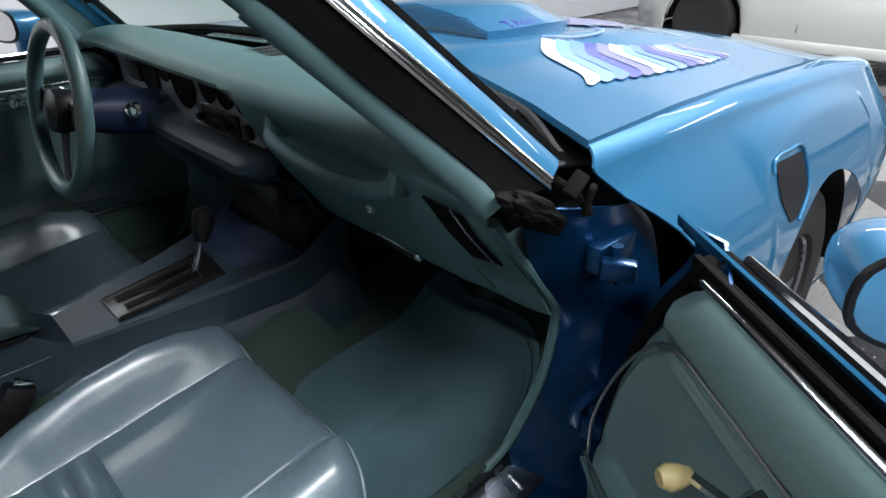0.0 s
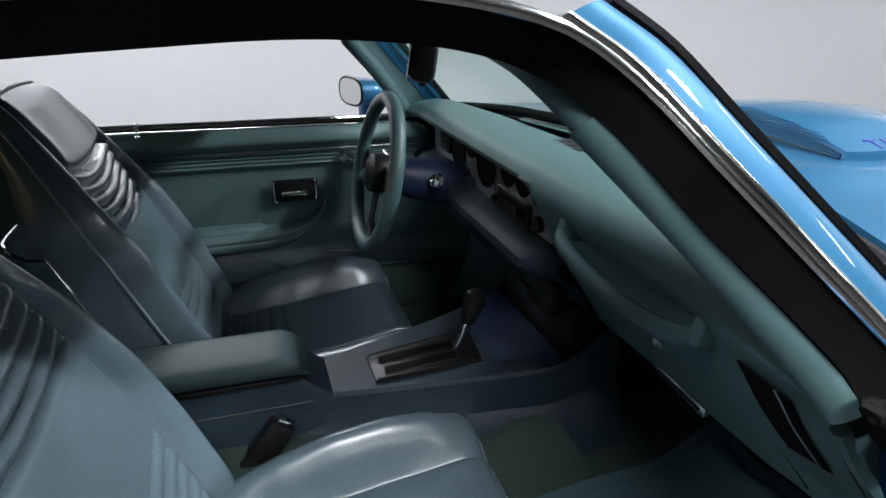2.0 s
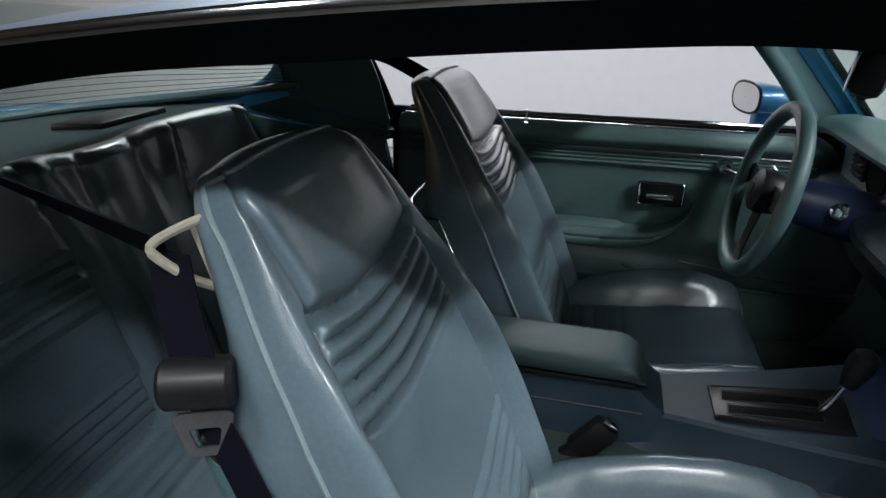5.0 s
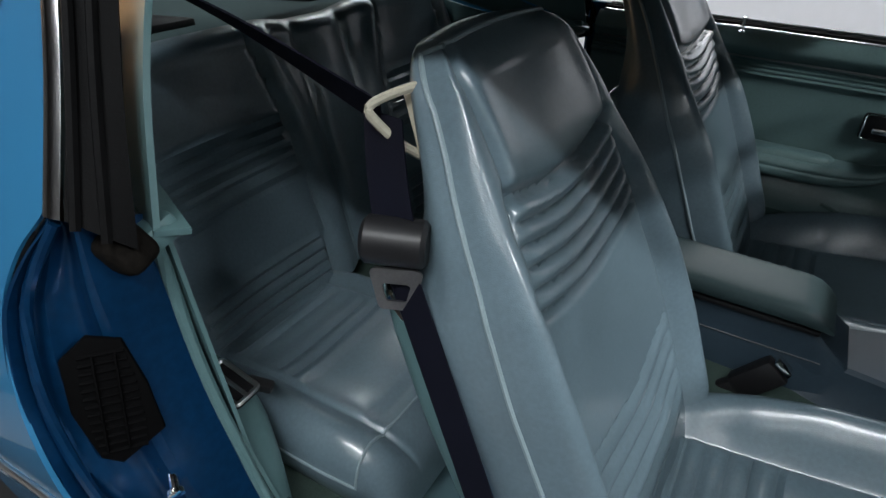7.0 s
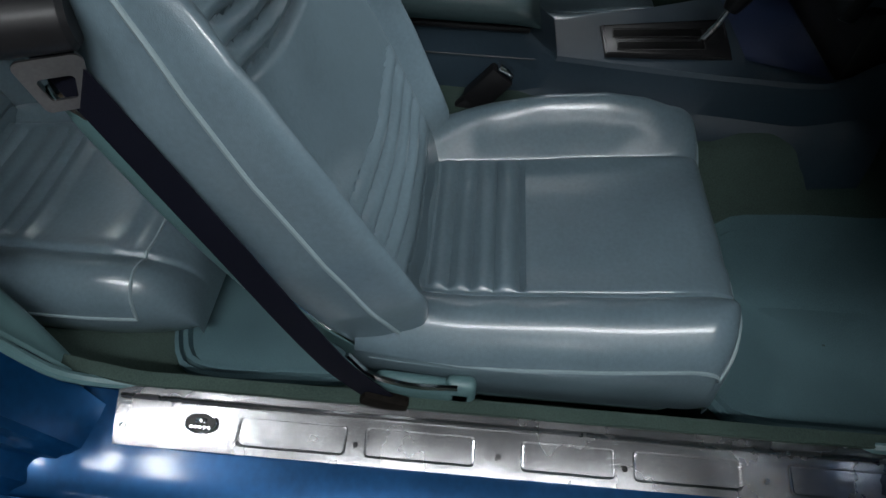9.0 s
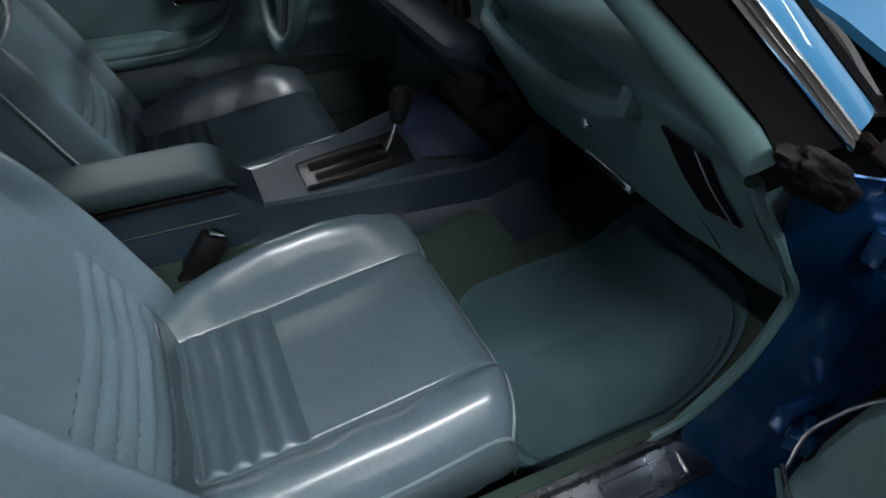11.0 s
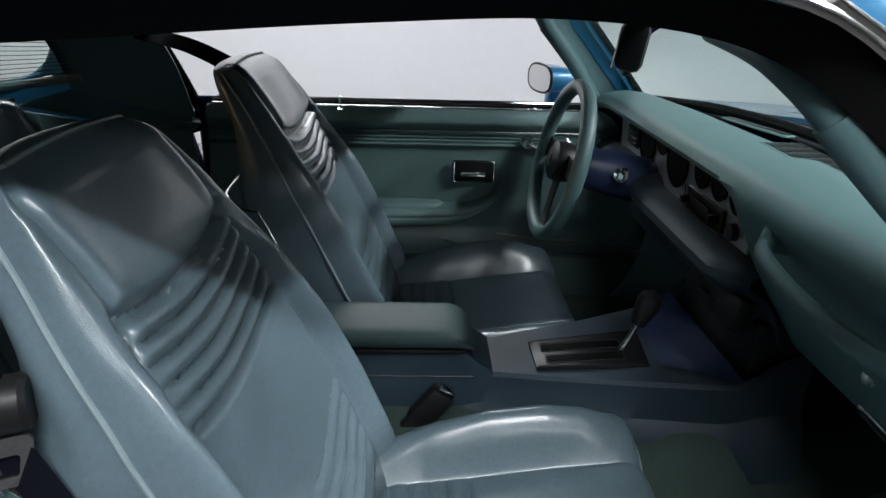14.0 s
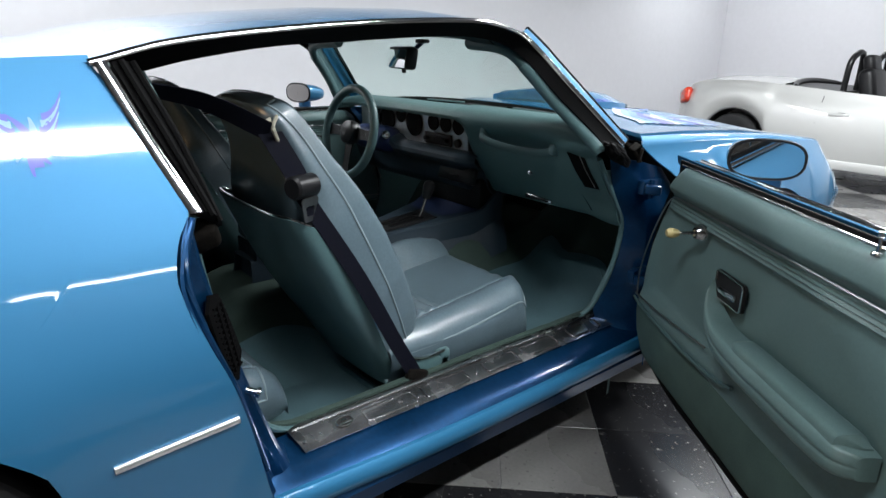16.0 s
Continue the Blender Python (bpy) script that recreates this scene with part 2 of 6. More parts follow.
def block(sx, sy, sz, bev=0.004, at=(0, 0, 0), seg=2, rot=None, bm=None):
    """A box with rounded edges."""
    b2 = bmesh.new()
    bmesh.ops.create_cube(b2, size=1)
    bmesh.ops.scale(b2, vec=(sx, sy, sz), verts=b2.verts)
    if bev:
        bmesh.ops.bevel(b2, geom=b2.edges[:] + b2.verts[:], offset=min(bev, 0.45 * min(sx, sy, sz)), segments=seg, affect="EDGES", profile=0.5)
    if rot:
        bmesh.ops.transform(b2, matrix=pose(0, 0, 0, *rot), verts=b2.verts)
    bmesh.ops.translate(b2, vec=at, verts=b2.verts)
    if bm is None:
        return b2
    return merge(bm, b2)


def merge(bm, other):
    me = bpy.data.meshes.new("joined")
    other.to_mesh(me)
    other.free()
    bm.from_mesh(me)
    bpy.data.meshes.remove(me)
    return bm


def lathe(profile, n=32, m=None):
    """Turns (radius, height) points about z."""
    rows = [[(r * math.cos(2 * math.pi * k / n), r * math.sin(2 * math.pi * k / n), z) for k in range(n)] for r, z in profile]
    bm = grid(rows, close=True, caps=True)
    bmesh.ops.remove_doubles(bm, verts=bm.verts, dist=1e-6)
    if m is not None:
        bmesh.ops.transform(bm, matrix=m, verts=bm.verts)
    return bm


def prism(outline, t, bev=0.0, m=None, seg=2):
    """A flat outline (x, y) raised by t in z, with its upper edges rounded."""
    bm = bmesh.new()
    f = bm.faces.new([bm.verts.new((x, y, 0)) for x, y in outline])
    up = bmesh.ops.extrude_face_region(bm, geom=[f])
    bmesh.ops.translate(bm, vec=(0, 0, t), verts=[v for v in up["geom"] if isinstance(v, bmesh.types.BMVert)])
    if bev:
        tops = [e for e in bm.edges if all(abs(v.co.z - t) < 1e-6 for v in e.verts)]
        bmesh.ops.bevel(bm, geom=tops, offset=bev, segments=seg, affect="EDGES", profile=0.5)
    if m is not None:
        bmesh.ops.transform(bm, matrix=m, verts=bm.verts)
    return bm


def basis(origin, x, y):
    """A frame at origin with its x and y axes along the given ways."""
    x = Vector(x).normalized()
    z = x.cross(Vector(y)).normalized()
    y = z.cross(x)
    m = Matrix((x, y, z)).transposed().to_4x4()
    m.translation = origin
    return m


def rrect(w, h, r, n=5):
    """A rounded rectangle's outline about 0."""
    out = []
    for cx, cy, a0 in ((w / 2 - r, h / 2 - r, 0), (-w / 2 + r, h / 2 - r, 90), (-w / 2 + r, -h / 2 + r, 180), (w / 2 - r, -h / 2 + r, 270)):
        for k in range(n + 1):
            a = radians(a0 + 90 * k / n)
            out.append((cx + r * math.cos(a), cy + r * math.sin(a)))
    return out


def smoothstep(a, b, x):
    u = min(max((x - a) / (b - a), 0), 1)
    return u * u * (3 - 2 * u)


def lerp_table(table, x):
    return float(np.interp(x, [p[0] for p in table], [p[1] for p in table]))

# ---------------------------------------------------------------- the room
X0, X1, Y0, Y1 = -3.9, 6.2, -6.0, 10.8


def wall(name, x, y, sx, sy, label, mat=WALL):
    ob = part(name, block(sx, sy, CEIL, 0.01, (x, y, CEIL / 2)), mat, smooth=False)
    return tagged(ob, label, "wall", kind="structure")


wall("wall_west", X0 - 0.1, (Y0 + Y1) / 2, 0.2, Y1 - Y0 + 0.4, "plain white painted studio wall")
wall("wall_east", X1 + 0.1, (Y0 + Y1) / 2, 0.2, Y1 - Y0 + 0.4, "dark grey painted wall across the showroom", WALL_DARK)
wall("wall_north", (X0 + X1) / 2, Y1 + 0.1, X1 - X0 - 0.004, 0.2, "plain white painted wall behind the silver roadster")
wall("wall_south", (X0 + X1) / 2, Y0 - 0.1, X1 - X0 - 0.004, 0.2, "dark grey painted wall at the rear", WALL_DARK)
tagged(part("ceiling", block(X1 - X0 + 0.4, Y1 - Y0 + 0.4, 0.1, 0.01, ((X0 + X1) / 2, (Y0 + Y1) / 2, CEIL + 0.052)), CEILING, smooth=False),
       "dark grey ceiling over the showroom", "ceiling", kind="structure")
tagged(part("baseboard", block(X1 - X0 - 0.02, 0.015, 0.1, 0.003, ((X0 + X1) / 2, Y1 - 0.012, 0.052)), BLACK, smooth=False),
       "low black rubber skirting along the wall", "baseboard", kind="structure")
for lx, ly, sx, sy, watts in LAMPS:
    fix = empty("ceiling_lamp", (lx, ly, CEIL))
    tagged(fix, "white strip lamp with a glowing diffuser on the ceiling", "lamp", "ceiling lamps")
    part("housing", block(sx + 0.08, sy + 0.08, 0.07, 0.01, (0, 0, -0.037)), LAMPBODY, fix)
    part("diffuser", block(sx, sy, 0.03, 0.008, (0, 0, -0.09)), DIFFUSER, fix)

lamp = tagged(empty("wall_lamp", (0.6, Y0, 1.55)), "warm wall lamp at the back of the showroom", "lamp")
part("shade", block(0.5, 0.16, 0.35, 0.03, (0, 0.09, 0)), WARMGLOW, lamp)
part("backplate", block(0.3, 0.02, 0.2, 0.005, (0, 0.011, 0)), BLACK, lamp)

# floor: dark slab with square speckled tiles on it, black and grey in blocks of two by two
TILE, TURNED_BY, CORNER = 0.33, 46.5, Vector((0.595, 1.261))


def tile_material(name, colour, chip):
    m = material(name, colour, 0.28, vary=0.18, big=2.0, fine=90, bump=0.12, bump_scale=90, rough_vary=0.12)
    nt = m.node_tree
    b = nt.nodes["Principled BSDF"]
    old = b.inputs["Base Color"].links[0].from_socket
    co = nt.nodes.new("ShaderNodeNewGeometry")
    n = nt.nodes.new("ShaderNodeTexNoise")
    n.inputs["Scale"].default_value, n.inputs["Detail"].default_value = 55, 6
    nt.links.new(co.outputs["Position"], n.inputs["Vector"])
    r = nt.nodes.new("ShaderNodeMapRange")
    r.inputs["From Min"].default_value, r.inputs["From Max"].default_value = 0.63, 0.70
    nt.links.new(n.outputs["Fac"], r.inputs["Value"])
    mix = nt.nodes.new("ShaderNodeMix")
    mix.data_type = "RGBA"
    mix.inputs["B"].default_value = (*chip, 1)
    nt.links.new(r.outputs["Result"], mix.inputs["Factor"])
    nt.links.new(old, mix.inputs["A"])
    nt.links.new(mix.outputs["Result"], b.inputs["Base Color"])
    return m


TILE_B = tile_material("black_speckled_vinyl_tile", (0.016, 0.016, 0.018), (0.16, 0.16, 0.15))
TILE_G = tile_material("grey_speckled_vinyl_tile", (0.17, 0.165, 0.16), (0.07, 0.07, 0.07))
floor = part("floor", block(X1 - X0 + 0.4, Y1 - Y0 + 0.4, 0.1, 0.0, ((X0 + X1) / 2, (Y0 + Y1) / 2, -0.055)), BLACK, smooth=False)
tagged(floor, "black and grey chequered speckled vinyl tile floor", "floor", kind="structure")
ca, sa = math.cos(radians(TURNED_BY)), math.sin(radians(TURNED_BY))
W1, W2 = Vector((sa, -ca)), Vector((ca, sa))


def tile_mesh(name, mat):
    bm = block(TILE - 0.0012, TILE - 0.0012, 0.005, 0.0008, (0, 0, -0.0025), seg=1)
    bmesh.ops.rotate(bm, cent=(0, 0, 0), matrix=Matrix.Rotation(radians(TURNED_BY), 3, "Z"), verts=bm.verts)
    me = bpy.data.meshes.new(name)
    bm.to_mesh(me)
    bm.free()
    me.materials.append(mat)
    return me


TILES = {True: tile_mesh("tile_black", TILE_B), False: tile_mesh("tile_grey", TILE_G)}
far = {True: bmesh.new(), False: bmesh.new()}
for i in range(-36, 32):
    for j in range(-34, 44):
        c = CORNER + W1 * TILE * (i + 0.5) + W2 * TILE * (j + 0.5)
        if not (X0 - 0.1 < c.x < X1 + 0.1 and Y0 - 0.1 < c.y < Y1 + 0.1):
            continue
        dark = ((i // 2) + (j // 2)) % 2 == 0
        if 0.2 < c.x < 2.6 and -1.2 < c.y < 3.2:
            ob = new("floor_tile", TILES[dark])
            ob.parent = floor
            ob.location = (c.x, c.y, 0)
        else:
            q = [c + W1 * TILE * a * 0.498 + W2 * TILE * b * 0.498 for a, b in ((-1, -1), (1, -1), (1, 1), (-1, 1))]
            far[dark].faces.new([far[dark].verts.new((p.x, p.y, -0.0005)) for p in q])
for dark in (True, False):
    ob = part("floor_tiles", far[dark], TILE_B if dark else TILE_G, floor, smooth=False)
    ob["kind"] = "stuff"

# ---------------------------------------------------------------- the blue coupe: body
car = tagged(empty("car", (0, 0, 0)), "metallic blue seventies sports coupe with its passenger door open", "car")
YF, YR, RW = 2.02, -0.78, 0.335  # axles and wheel radius
SIDE = [(0.18, 0.80), (0.24, 0.845), (0.32, 0.862), (0.45, 0.880), (0.55, 0.893), (0.62, 0.897), (0.70, 0.889), (0.78, 0.866),
        (0.85, 0.838), (0.90, 0.812), (0.95, 0.785), (1.0, 0.757), (1.08, 0.712), (1.16, 0.667), (1.2, 0.64)]


def dense(table, n=160):
    pts = spline([(a, b, 0) for a, b in table], n)
    return [p[0] for p in pts], [p[1] for p in pts]


def eased(v, n=9):
    """Runs of values with their small kinks worn off."""
    k = np.ones(n) / n
    for _ in range(3):
        v = np.convolve(np.r_[[v[0]] * (n // 2), v, [v[-1]] * (n // 2)], k, "valid")
    return v


SIDE_Z, SIDE_X = dense(SIDE, 200)
SIDE_X = eased(SIDE_X)


def side_x(y, z):
    x = float(np.interp(z, SIDE_Z, SIDE_X))
    for yc in (YF, YR):
        x += 0.014 * math.exp(-((y - yc) / 0.42) ** 2) * smoothstep(0.80, 0.5, z)
    if y > 2.4:
        x -= 0.30 * (y - 2.4) ** 2
    if y < -1.3:
        x -= 0.09 * (y + 1.3) ** 2
    return x


def z_low(y):
    z = 0.20
    for yc in (YF, YR):
        d = abs(y - yc)
        if d < 0.385:
            z = max(z, 0.2 + (0.13 + math.sqrt(0.385**2 - d * d)) * smoothstep(0.385, 0.36, d))
    return z


def mirrored(bm):
    bmesh.ops.scale(bm, vec=(-1, 1, 1), verts=bm.verts)
    return bm


EDGE = [(0.2, -0.10), (0.32, -0.128), (0.45, -0.155), (0.593, -0.191), (0.681, -0.222), (0.766, -0.247), (0.80, -0.251), (0.857, -0.236), (0.907, -0.206), (0.93, -0.212), (1.0, -0.238), (1.16, -0.30)]
EDGE_Z, EDGE_Y = dense(EDGE)


def quarter():
    rows, nu, nv = [], 80, 64
    for i in range(nv + 1):
        s = i / nv
        row = []
        for k in range(nu + 1):
            u = k / nu
            zn = 0.2 + 0.97 * s
            y = float(np.interp(zn, EDGE_Z, EDGE_Y)) * (1 - u) + (-2.35) * u
            lo = max(z_low(-0.10 * (1 - u) - 2.35 * u), 0.255)
            top = lerp_table([(-2.4, 0.80), (-1.5, 0.85), (-1.0, 0.875), (-0.78, 0.905), (-0.66, 0.935), (-0.56, 0.975), (-0.52, 1.01), (-0.48, 1.09), (-0.44, 1.160), (-0.3, 1.168)], float(np.interp(1.17, EDGE_Z, EDGE_Y)) * (1 - u) - 2.35 * u)
            z = lo + (top - lo) * s
            x = side_x(y, z)
            row.append((x, y, z))
        rows.append(row + [(x - 0.006, y, z) for x, y, z in row[::-1]])
    return grid(rows, close=True)


part("rear_quarter_panel", quarter(), PAINT, car)
part("rear_quarter_panel", mirrored(quarter()), PAINT, car)


def fender():
    rows, nu = [], 56
    for i in range(nu + 1):
        y0 = 1.335 + (3.08 - 1.335) * i / nu
        y = y0
        lo = z_low(y)
        ztop = lerp_table([(1.2, 0.952), (1.6, 0.945), (2.2, 0.912), (2.7, 0.868), (2.95, 0.80), (3.08, 0.72)], y)
        xe = lerp_table([(1.2, 0.757), (1.8, 0.727), (2.43, 0.69), (2.9, 0.62), (3.08, 0.55)], y)
        ze = lerp_table([(1.2, 0.962), (1.8, 0.935), (2.43, 0.885), (2.9, 0.82), (3.08, 0.70)], y)
        row = []
        for k in range(20):
            s = k / 19
            z = lo + (ztop - 0.03 - lo) * s
            row.append((side_x(y, z / ztop * 0.952 if z > 0.6 else z) - 0.02 * smoothstep(0.75, 1, s), y, z))
        x1 = row[-1][0]
        for k in range(1, 8):
            s = k / 7
            a = s * math.pi / 2
            row.append((x1 + (xe - x1) * (1 - math.cos(a)) ** 0.9 if s < 1 else xe, y, ztop - 0.03 + (0.03 * math.sin(a)) + (ze - ztop) * s * s))
        back = (1 - i / nu) ** 3
        row = [(x, y - back * lerp_table([(0.5, 0.0), (0.70, -0.03), (0.777, -0.04), (0.85, 0.05), (0.886, 0.104), (0.93, 0.150), (0.962, 0.122)], z), z) for x, y, z in row]
        rows.append(row)
    return thick(grid(rows), 0.004)


part("front_fender", fender(), PAINT, car)
part("front_fender", mirrored(fender()), PAINT, car)


def hood_edge_y(x):
    return lerp_table([(0, 1.385), (0.2, 1.378), (0.4, 1.345), (0.6, 1.285), (0.7, 1.235), (0.76, 1.20)], abs(x))


def hood_z(x, y):
    z = lerp_table([(1.2, 0.992), (1.5, 0.985), (1.9, 0.962), (2.43, 0.915), (2.75, 0.868), (2.95, 0.80)], y)
    xe = lerp_table([(1.2, 0.753), (1.8, 0.723), (2.43, 0.686), (2.95, 0.61)], y)
    z -= 0.030 * smoothstep(0.35, 1.0, abs(x) / xe)
    z += 0.016 * smoothstep(0.42, 0.28, abs(x)) * smoothstep(1.25, 1.5, y) * smoothstep(2.6, 2.0, y)
    return z


rows = []
for i in range(61):
    s = -1 + 2 * i / 60
    row = []
    for k in range(50):
        v = k / 49
        xb = 0.753 * s
        y = hood_edge_y(xb) * (1 - v) + 2.96 * v
        x = s * lerp_table([(1.2, 0.753), (1.8, 0.723), (2.43, 0.686), (2.96, 0.61)], y)
        row.append((x, y, hood_z(x, y)))
    rows.append(row)
part("hood", thick(grid(rows), 0.012), PAINT, car)
# nose and bumper
rows = []
for i in range(31):
    x = -0.66 + 1.32 * i / 30
    yn = 3.22 - 0.22 * (abs(x) / 0.66) ** 2
    rows.append([(x, 2.95, 0.79), (x, yn - 0.06, 0.72), (x, yn, 0.60), (x, yn, 0.46), (x, yn - 0.05, 0.32), (x, yn - 0.25, 0.22)])
part("front_bumper", thick(grid(rows), 0.006), PAINT, car)
rows = []
for i in range(31):
    x = -0.80 + 1.6 * i / 30
    rows.append([(x, -1.40, 0.895 - 0.06 * x * x), (x, -1.9, 0.870 - 0.06 * x * x), (x, -2.34, 0.86), (x, -2.42, 0.82), (x, -2.40, 0.62), (x, -2.46, 0.50), (x, -2.40, 0.34)])
part("rear_deck", thick(grid(rows), 0.006), PAINT, car)


def rail(y):
    """Edge of the roof: x and z."""
    return (lerp_table([(-0.6, 0.60), (-0.3, 0.672), (0.1, 0.664), (0.6, 0.656), (0.70, 0.645), (0.83, 0.628)], y),
            lerp_table([(-0.6, 1.125), (-0.3, 1.158), (-0.17, 1.195), (0.07, 1.229), (0.32, 1.254), (0.56, 1.267), (0.66, 1.262), (0.755, 1.243), (0.83, 1.213)], y))


rows = []
for i in range(41):
    v = i / 40
    row = []
    for k in range(41):
        s = -1 + 2 * k / 40
        y = (0.800 + 0.085 * (1 - s * s)) * (1 - v) + (-0.50 - 0.20 * (1 - s * s)) * v
        xr, zr = rail(y)
        crown = 0.045 * (1 - abs(s) ** 2.6)
        row.append((xr * s, y, zr + crown - 0.001 * abs(s) ** 8))
    rows.append(row)
part("roof", thick(grid(rows), 0.004), PAINT, car)
rows = [[(x * 0.87, y * 0.93, z - 0.008) for x, y, z in r] for r in rows]
part("headliner", thick(grid(rows), 0.004), HEADLINER, car, "dark fabric headliner")

# glass
base = spline([(-0.735, 1.10, 0.955), (-0.66, 1.155, 0.966), (-0.4, 1.235, 0.985), (0, 1.27, 0.99), (0.4, 1.235, 0.985), (0.66, 1.155, 0.966), (0.735, 1.10, 0.955)], 41)
head = spline([(-0.600, 0.825, 1.208), (-0.5, 0.85, 1.220), (0, 0.885, 1.243), (0.5, 0.85, 1.220), (0.600, 0.825, 1.208)], 41)
rows = [[tuple(Vector(a).lerp(Vector(b), k / 12) + Vector((0, 0, 0.018 * math.sin(math.pi * k / 12)))) for k in range(13)] for a, b in zip(base, head)]
ws = part("windshield", thick(grid(rows), 0.005), GLASS, car, "pale green tinted windshield")
ws.visible_shadow = False
part("windshield_gasket", tube([tuple(Vector(p) + Vector((0, 0.006, 0.004))) for p in base], 0.011, 8), SEAL, car)
part("windshield_header", ribbon([(p[0] * 0.9, p[1] - 0.045, p[2] + 0.012) for p in head], [(p[0] * 0.94, p[1] + 0.008, p[2] + 0.006) for p in head], 0.008), TRIM, car)
low = spline([(-0.60, -0.42, 1.010), (-0.585, -0.72, 0.972), (-0.45, -1.13, 0.928), (0, -1.36, 0.905), (0.45, -1.13, 0.928), (0.585, -0.72, 0.972), (0.60, -0.42, 1.010)], 41)
upp = spline([(-0.565, -0.43, 1.115), (-0.535, -0.53, 1.125), (-0.36, -0.64, 1.185), (0, -0.71, 1.225), (0.36, -0.64, 1.185), (0.535, -0.53, 1.125), (0.565, -0.43, 1.115)], 41)
rows = [[tuple(Vector(a).lerp(Vector(b), k / 8)) for k in range(9)] for a, b in zip(low, upp)]
rw = part("rear_window", thick(grid(rows), 0.005), GLASS, car, "rear window with fine heater lines")
rw.visible_shadow = False
for k in range(1, 11):
    line = [tuple(Vector(a).lerp(Vector(b), k / 11.5) + Vector((0, 0.012, -0.006))) for a, b in zip(low, upp)]
    part("heater_line", tube(line, 0.0009, 4), DARKMETAL, rw)
# rear deck shoulders between the window and the quarter tops
for sgn in (1, -1):
    a = [(sgn * p[0], p[1], p[2]) for p in spline([(0.606, -0.44, 1.008), (0.592, -0.72, 0.970), (0.455, -1.13, 0.926), (0.25, -1.42, 0.898)], 30)]
    b = [(sgn * x, y, z) for x, y, z in [(0.655, -0.47, 1.12), (0.675, -0.515, 1.01), (0.692, -0.57, 0.970), (0.725, -0.68, 0.930), (0.77, -1.0, 0.875), (0.80, -1.44, 0.85)]]
    part("sail_panel", ribbon(a, b, 0.004), PAINT, car)

# rocker, sill and floor pan of the passenger side and its mirror
ROCK = [(0.668, 0.30), (0.670, 0.320), (0.676, 0.324), (0.76, 0.302), (0.80, 0.296), (0.835, 0.275), (0.858, 0.235), (0.846, 0.19), (0.80, 0.165)]


def rocker(sgn):
    rows = []
    for y in np.linspace(-0.32, 1.42, 30):
        lift = 0.12 * smoothstep(-0.02, -0.3, y)
        rows.append([(sgn * (x + 0.02 * smoothstep(-0.05, -0.25, y)), y, z + (lift if x < 0.80 else lift * 0.3 * (x < 0.85))) for x, z in ROCK])
    return thick(grid(rows), 0.004)


part("rocker_panel", rocker(1), PAINT_SHADED, car, "blue painted door sill")
part("rocker_panel", rocker(-1), PAINT_SHADED, car)
part("rocker_moulding", tube(spline([(0.846, -0.13, 0.285), (0.853, 0.3, 0.268), (0.853, 0.8, 0.268), (0.846, 1.38, 0.275)], 30), 0.018, 10, flat=1.6), PAINT, car)
part("floor_pan", block(1.5, 2.7, 0.02, 0.004, (0, 0.55, 0.175)), DARKMETAL, car)
for y, z in ((1.62, 0.6),):
    part("firewall", block(1.44, 0.03, 0.62, 0.004, (0, y, z - 0.03)), DARKMETAL, car)
part("bulkhead", block(1.5, 0.03, 0.72, 0.004, (0, -0.86, 0.56)), BLACK, car)

# wheels


def wheel(x, y, sgn):
    turn = basis((x, y, RW), (0, 1, 0), (0, 0, 1)) if sgn > 0 else basis((x, y, RW), (0, -1, 0), (0, 0, 1))
    w = part("wheel", lathe([(0.0, 0.02), (0.06, 0.025), (0.10, 0.0), (0.18, -0.01), (0.195, 0.035), (0.2, 0.045), (0.196, -0.15), (0.0, -0.15)], 36, turn), BRUSHED, car, "cast alloy wheel")
    part("tyre", lathe([(0.19, 0.03), (0.21, 0.055), (0.27, 0.062), (0.315, 0.045), (RW, 0.02), (RW, -0.13), (0.315, -0.16), (0.26, -0.175), (0.2, -0.16)], 44, turn), TYRE, w)
    for k in range(9 if y < 0 else 0):
        a = radians(20 + 9 * k)
        part("tyre_mark", block(0.022, 0.030, 0.003, 0.001, (0.275 * math.cos(a), 0.275 * math.sin(a), 0.0625), rot=(0, 0, math.degrees(a))), LAMPBODY, w, m=turn.copy())
    for k in range(5):
        a = 2 * math.pi * k / 5
        part("spoke", block(0.13, 0.035, 0.02, 0.006, (0.12 * math.cos(a), 0.12 * math.sin(a), 0.022), rot=(0, 0, math.degrees(a))), BRUSHED, w, m=turn.copy())
    return w


for x, y in ((0.80, YF), (0.832, YR)):
    wheel(x, y, 1)
    wheel(-x, y, -1)
for sgn in (1, -1):
    for yc in (YF, YR):
        rows = []
        for k in range(25):
            a = math.pi * k / 24
            rows.append([(sgn * x, yc + 0.40 * math.cos(a), 0.33 + 0.40 * math.sin(a)) for x in (0.48, 0.86)])
        part("wheel_well", thick(grid(rows), 0.003), BLACK, car)

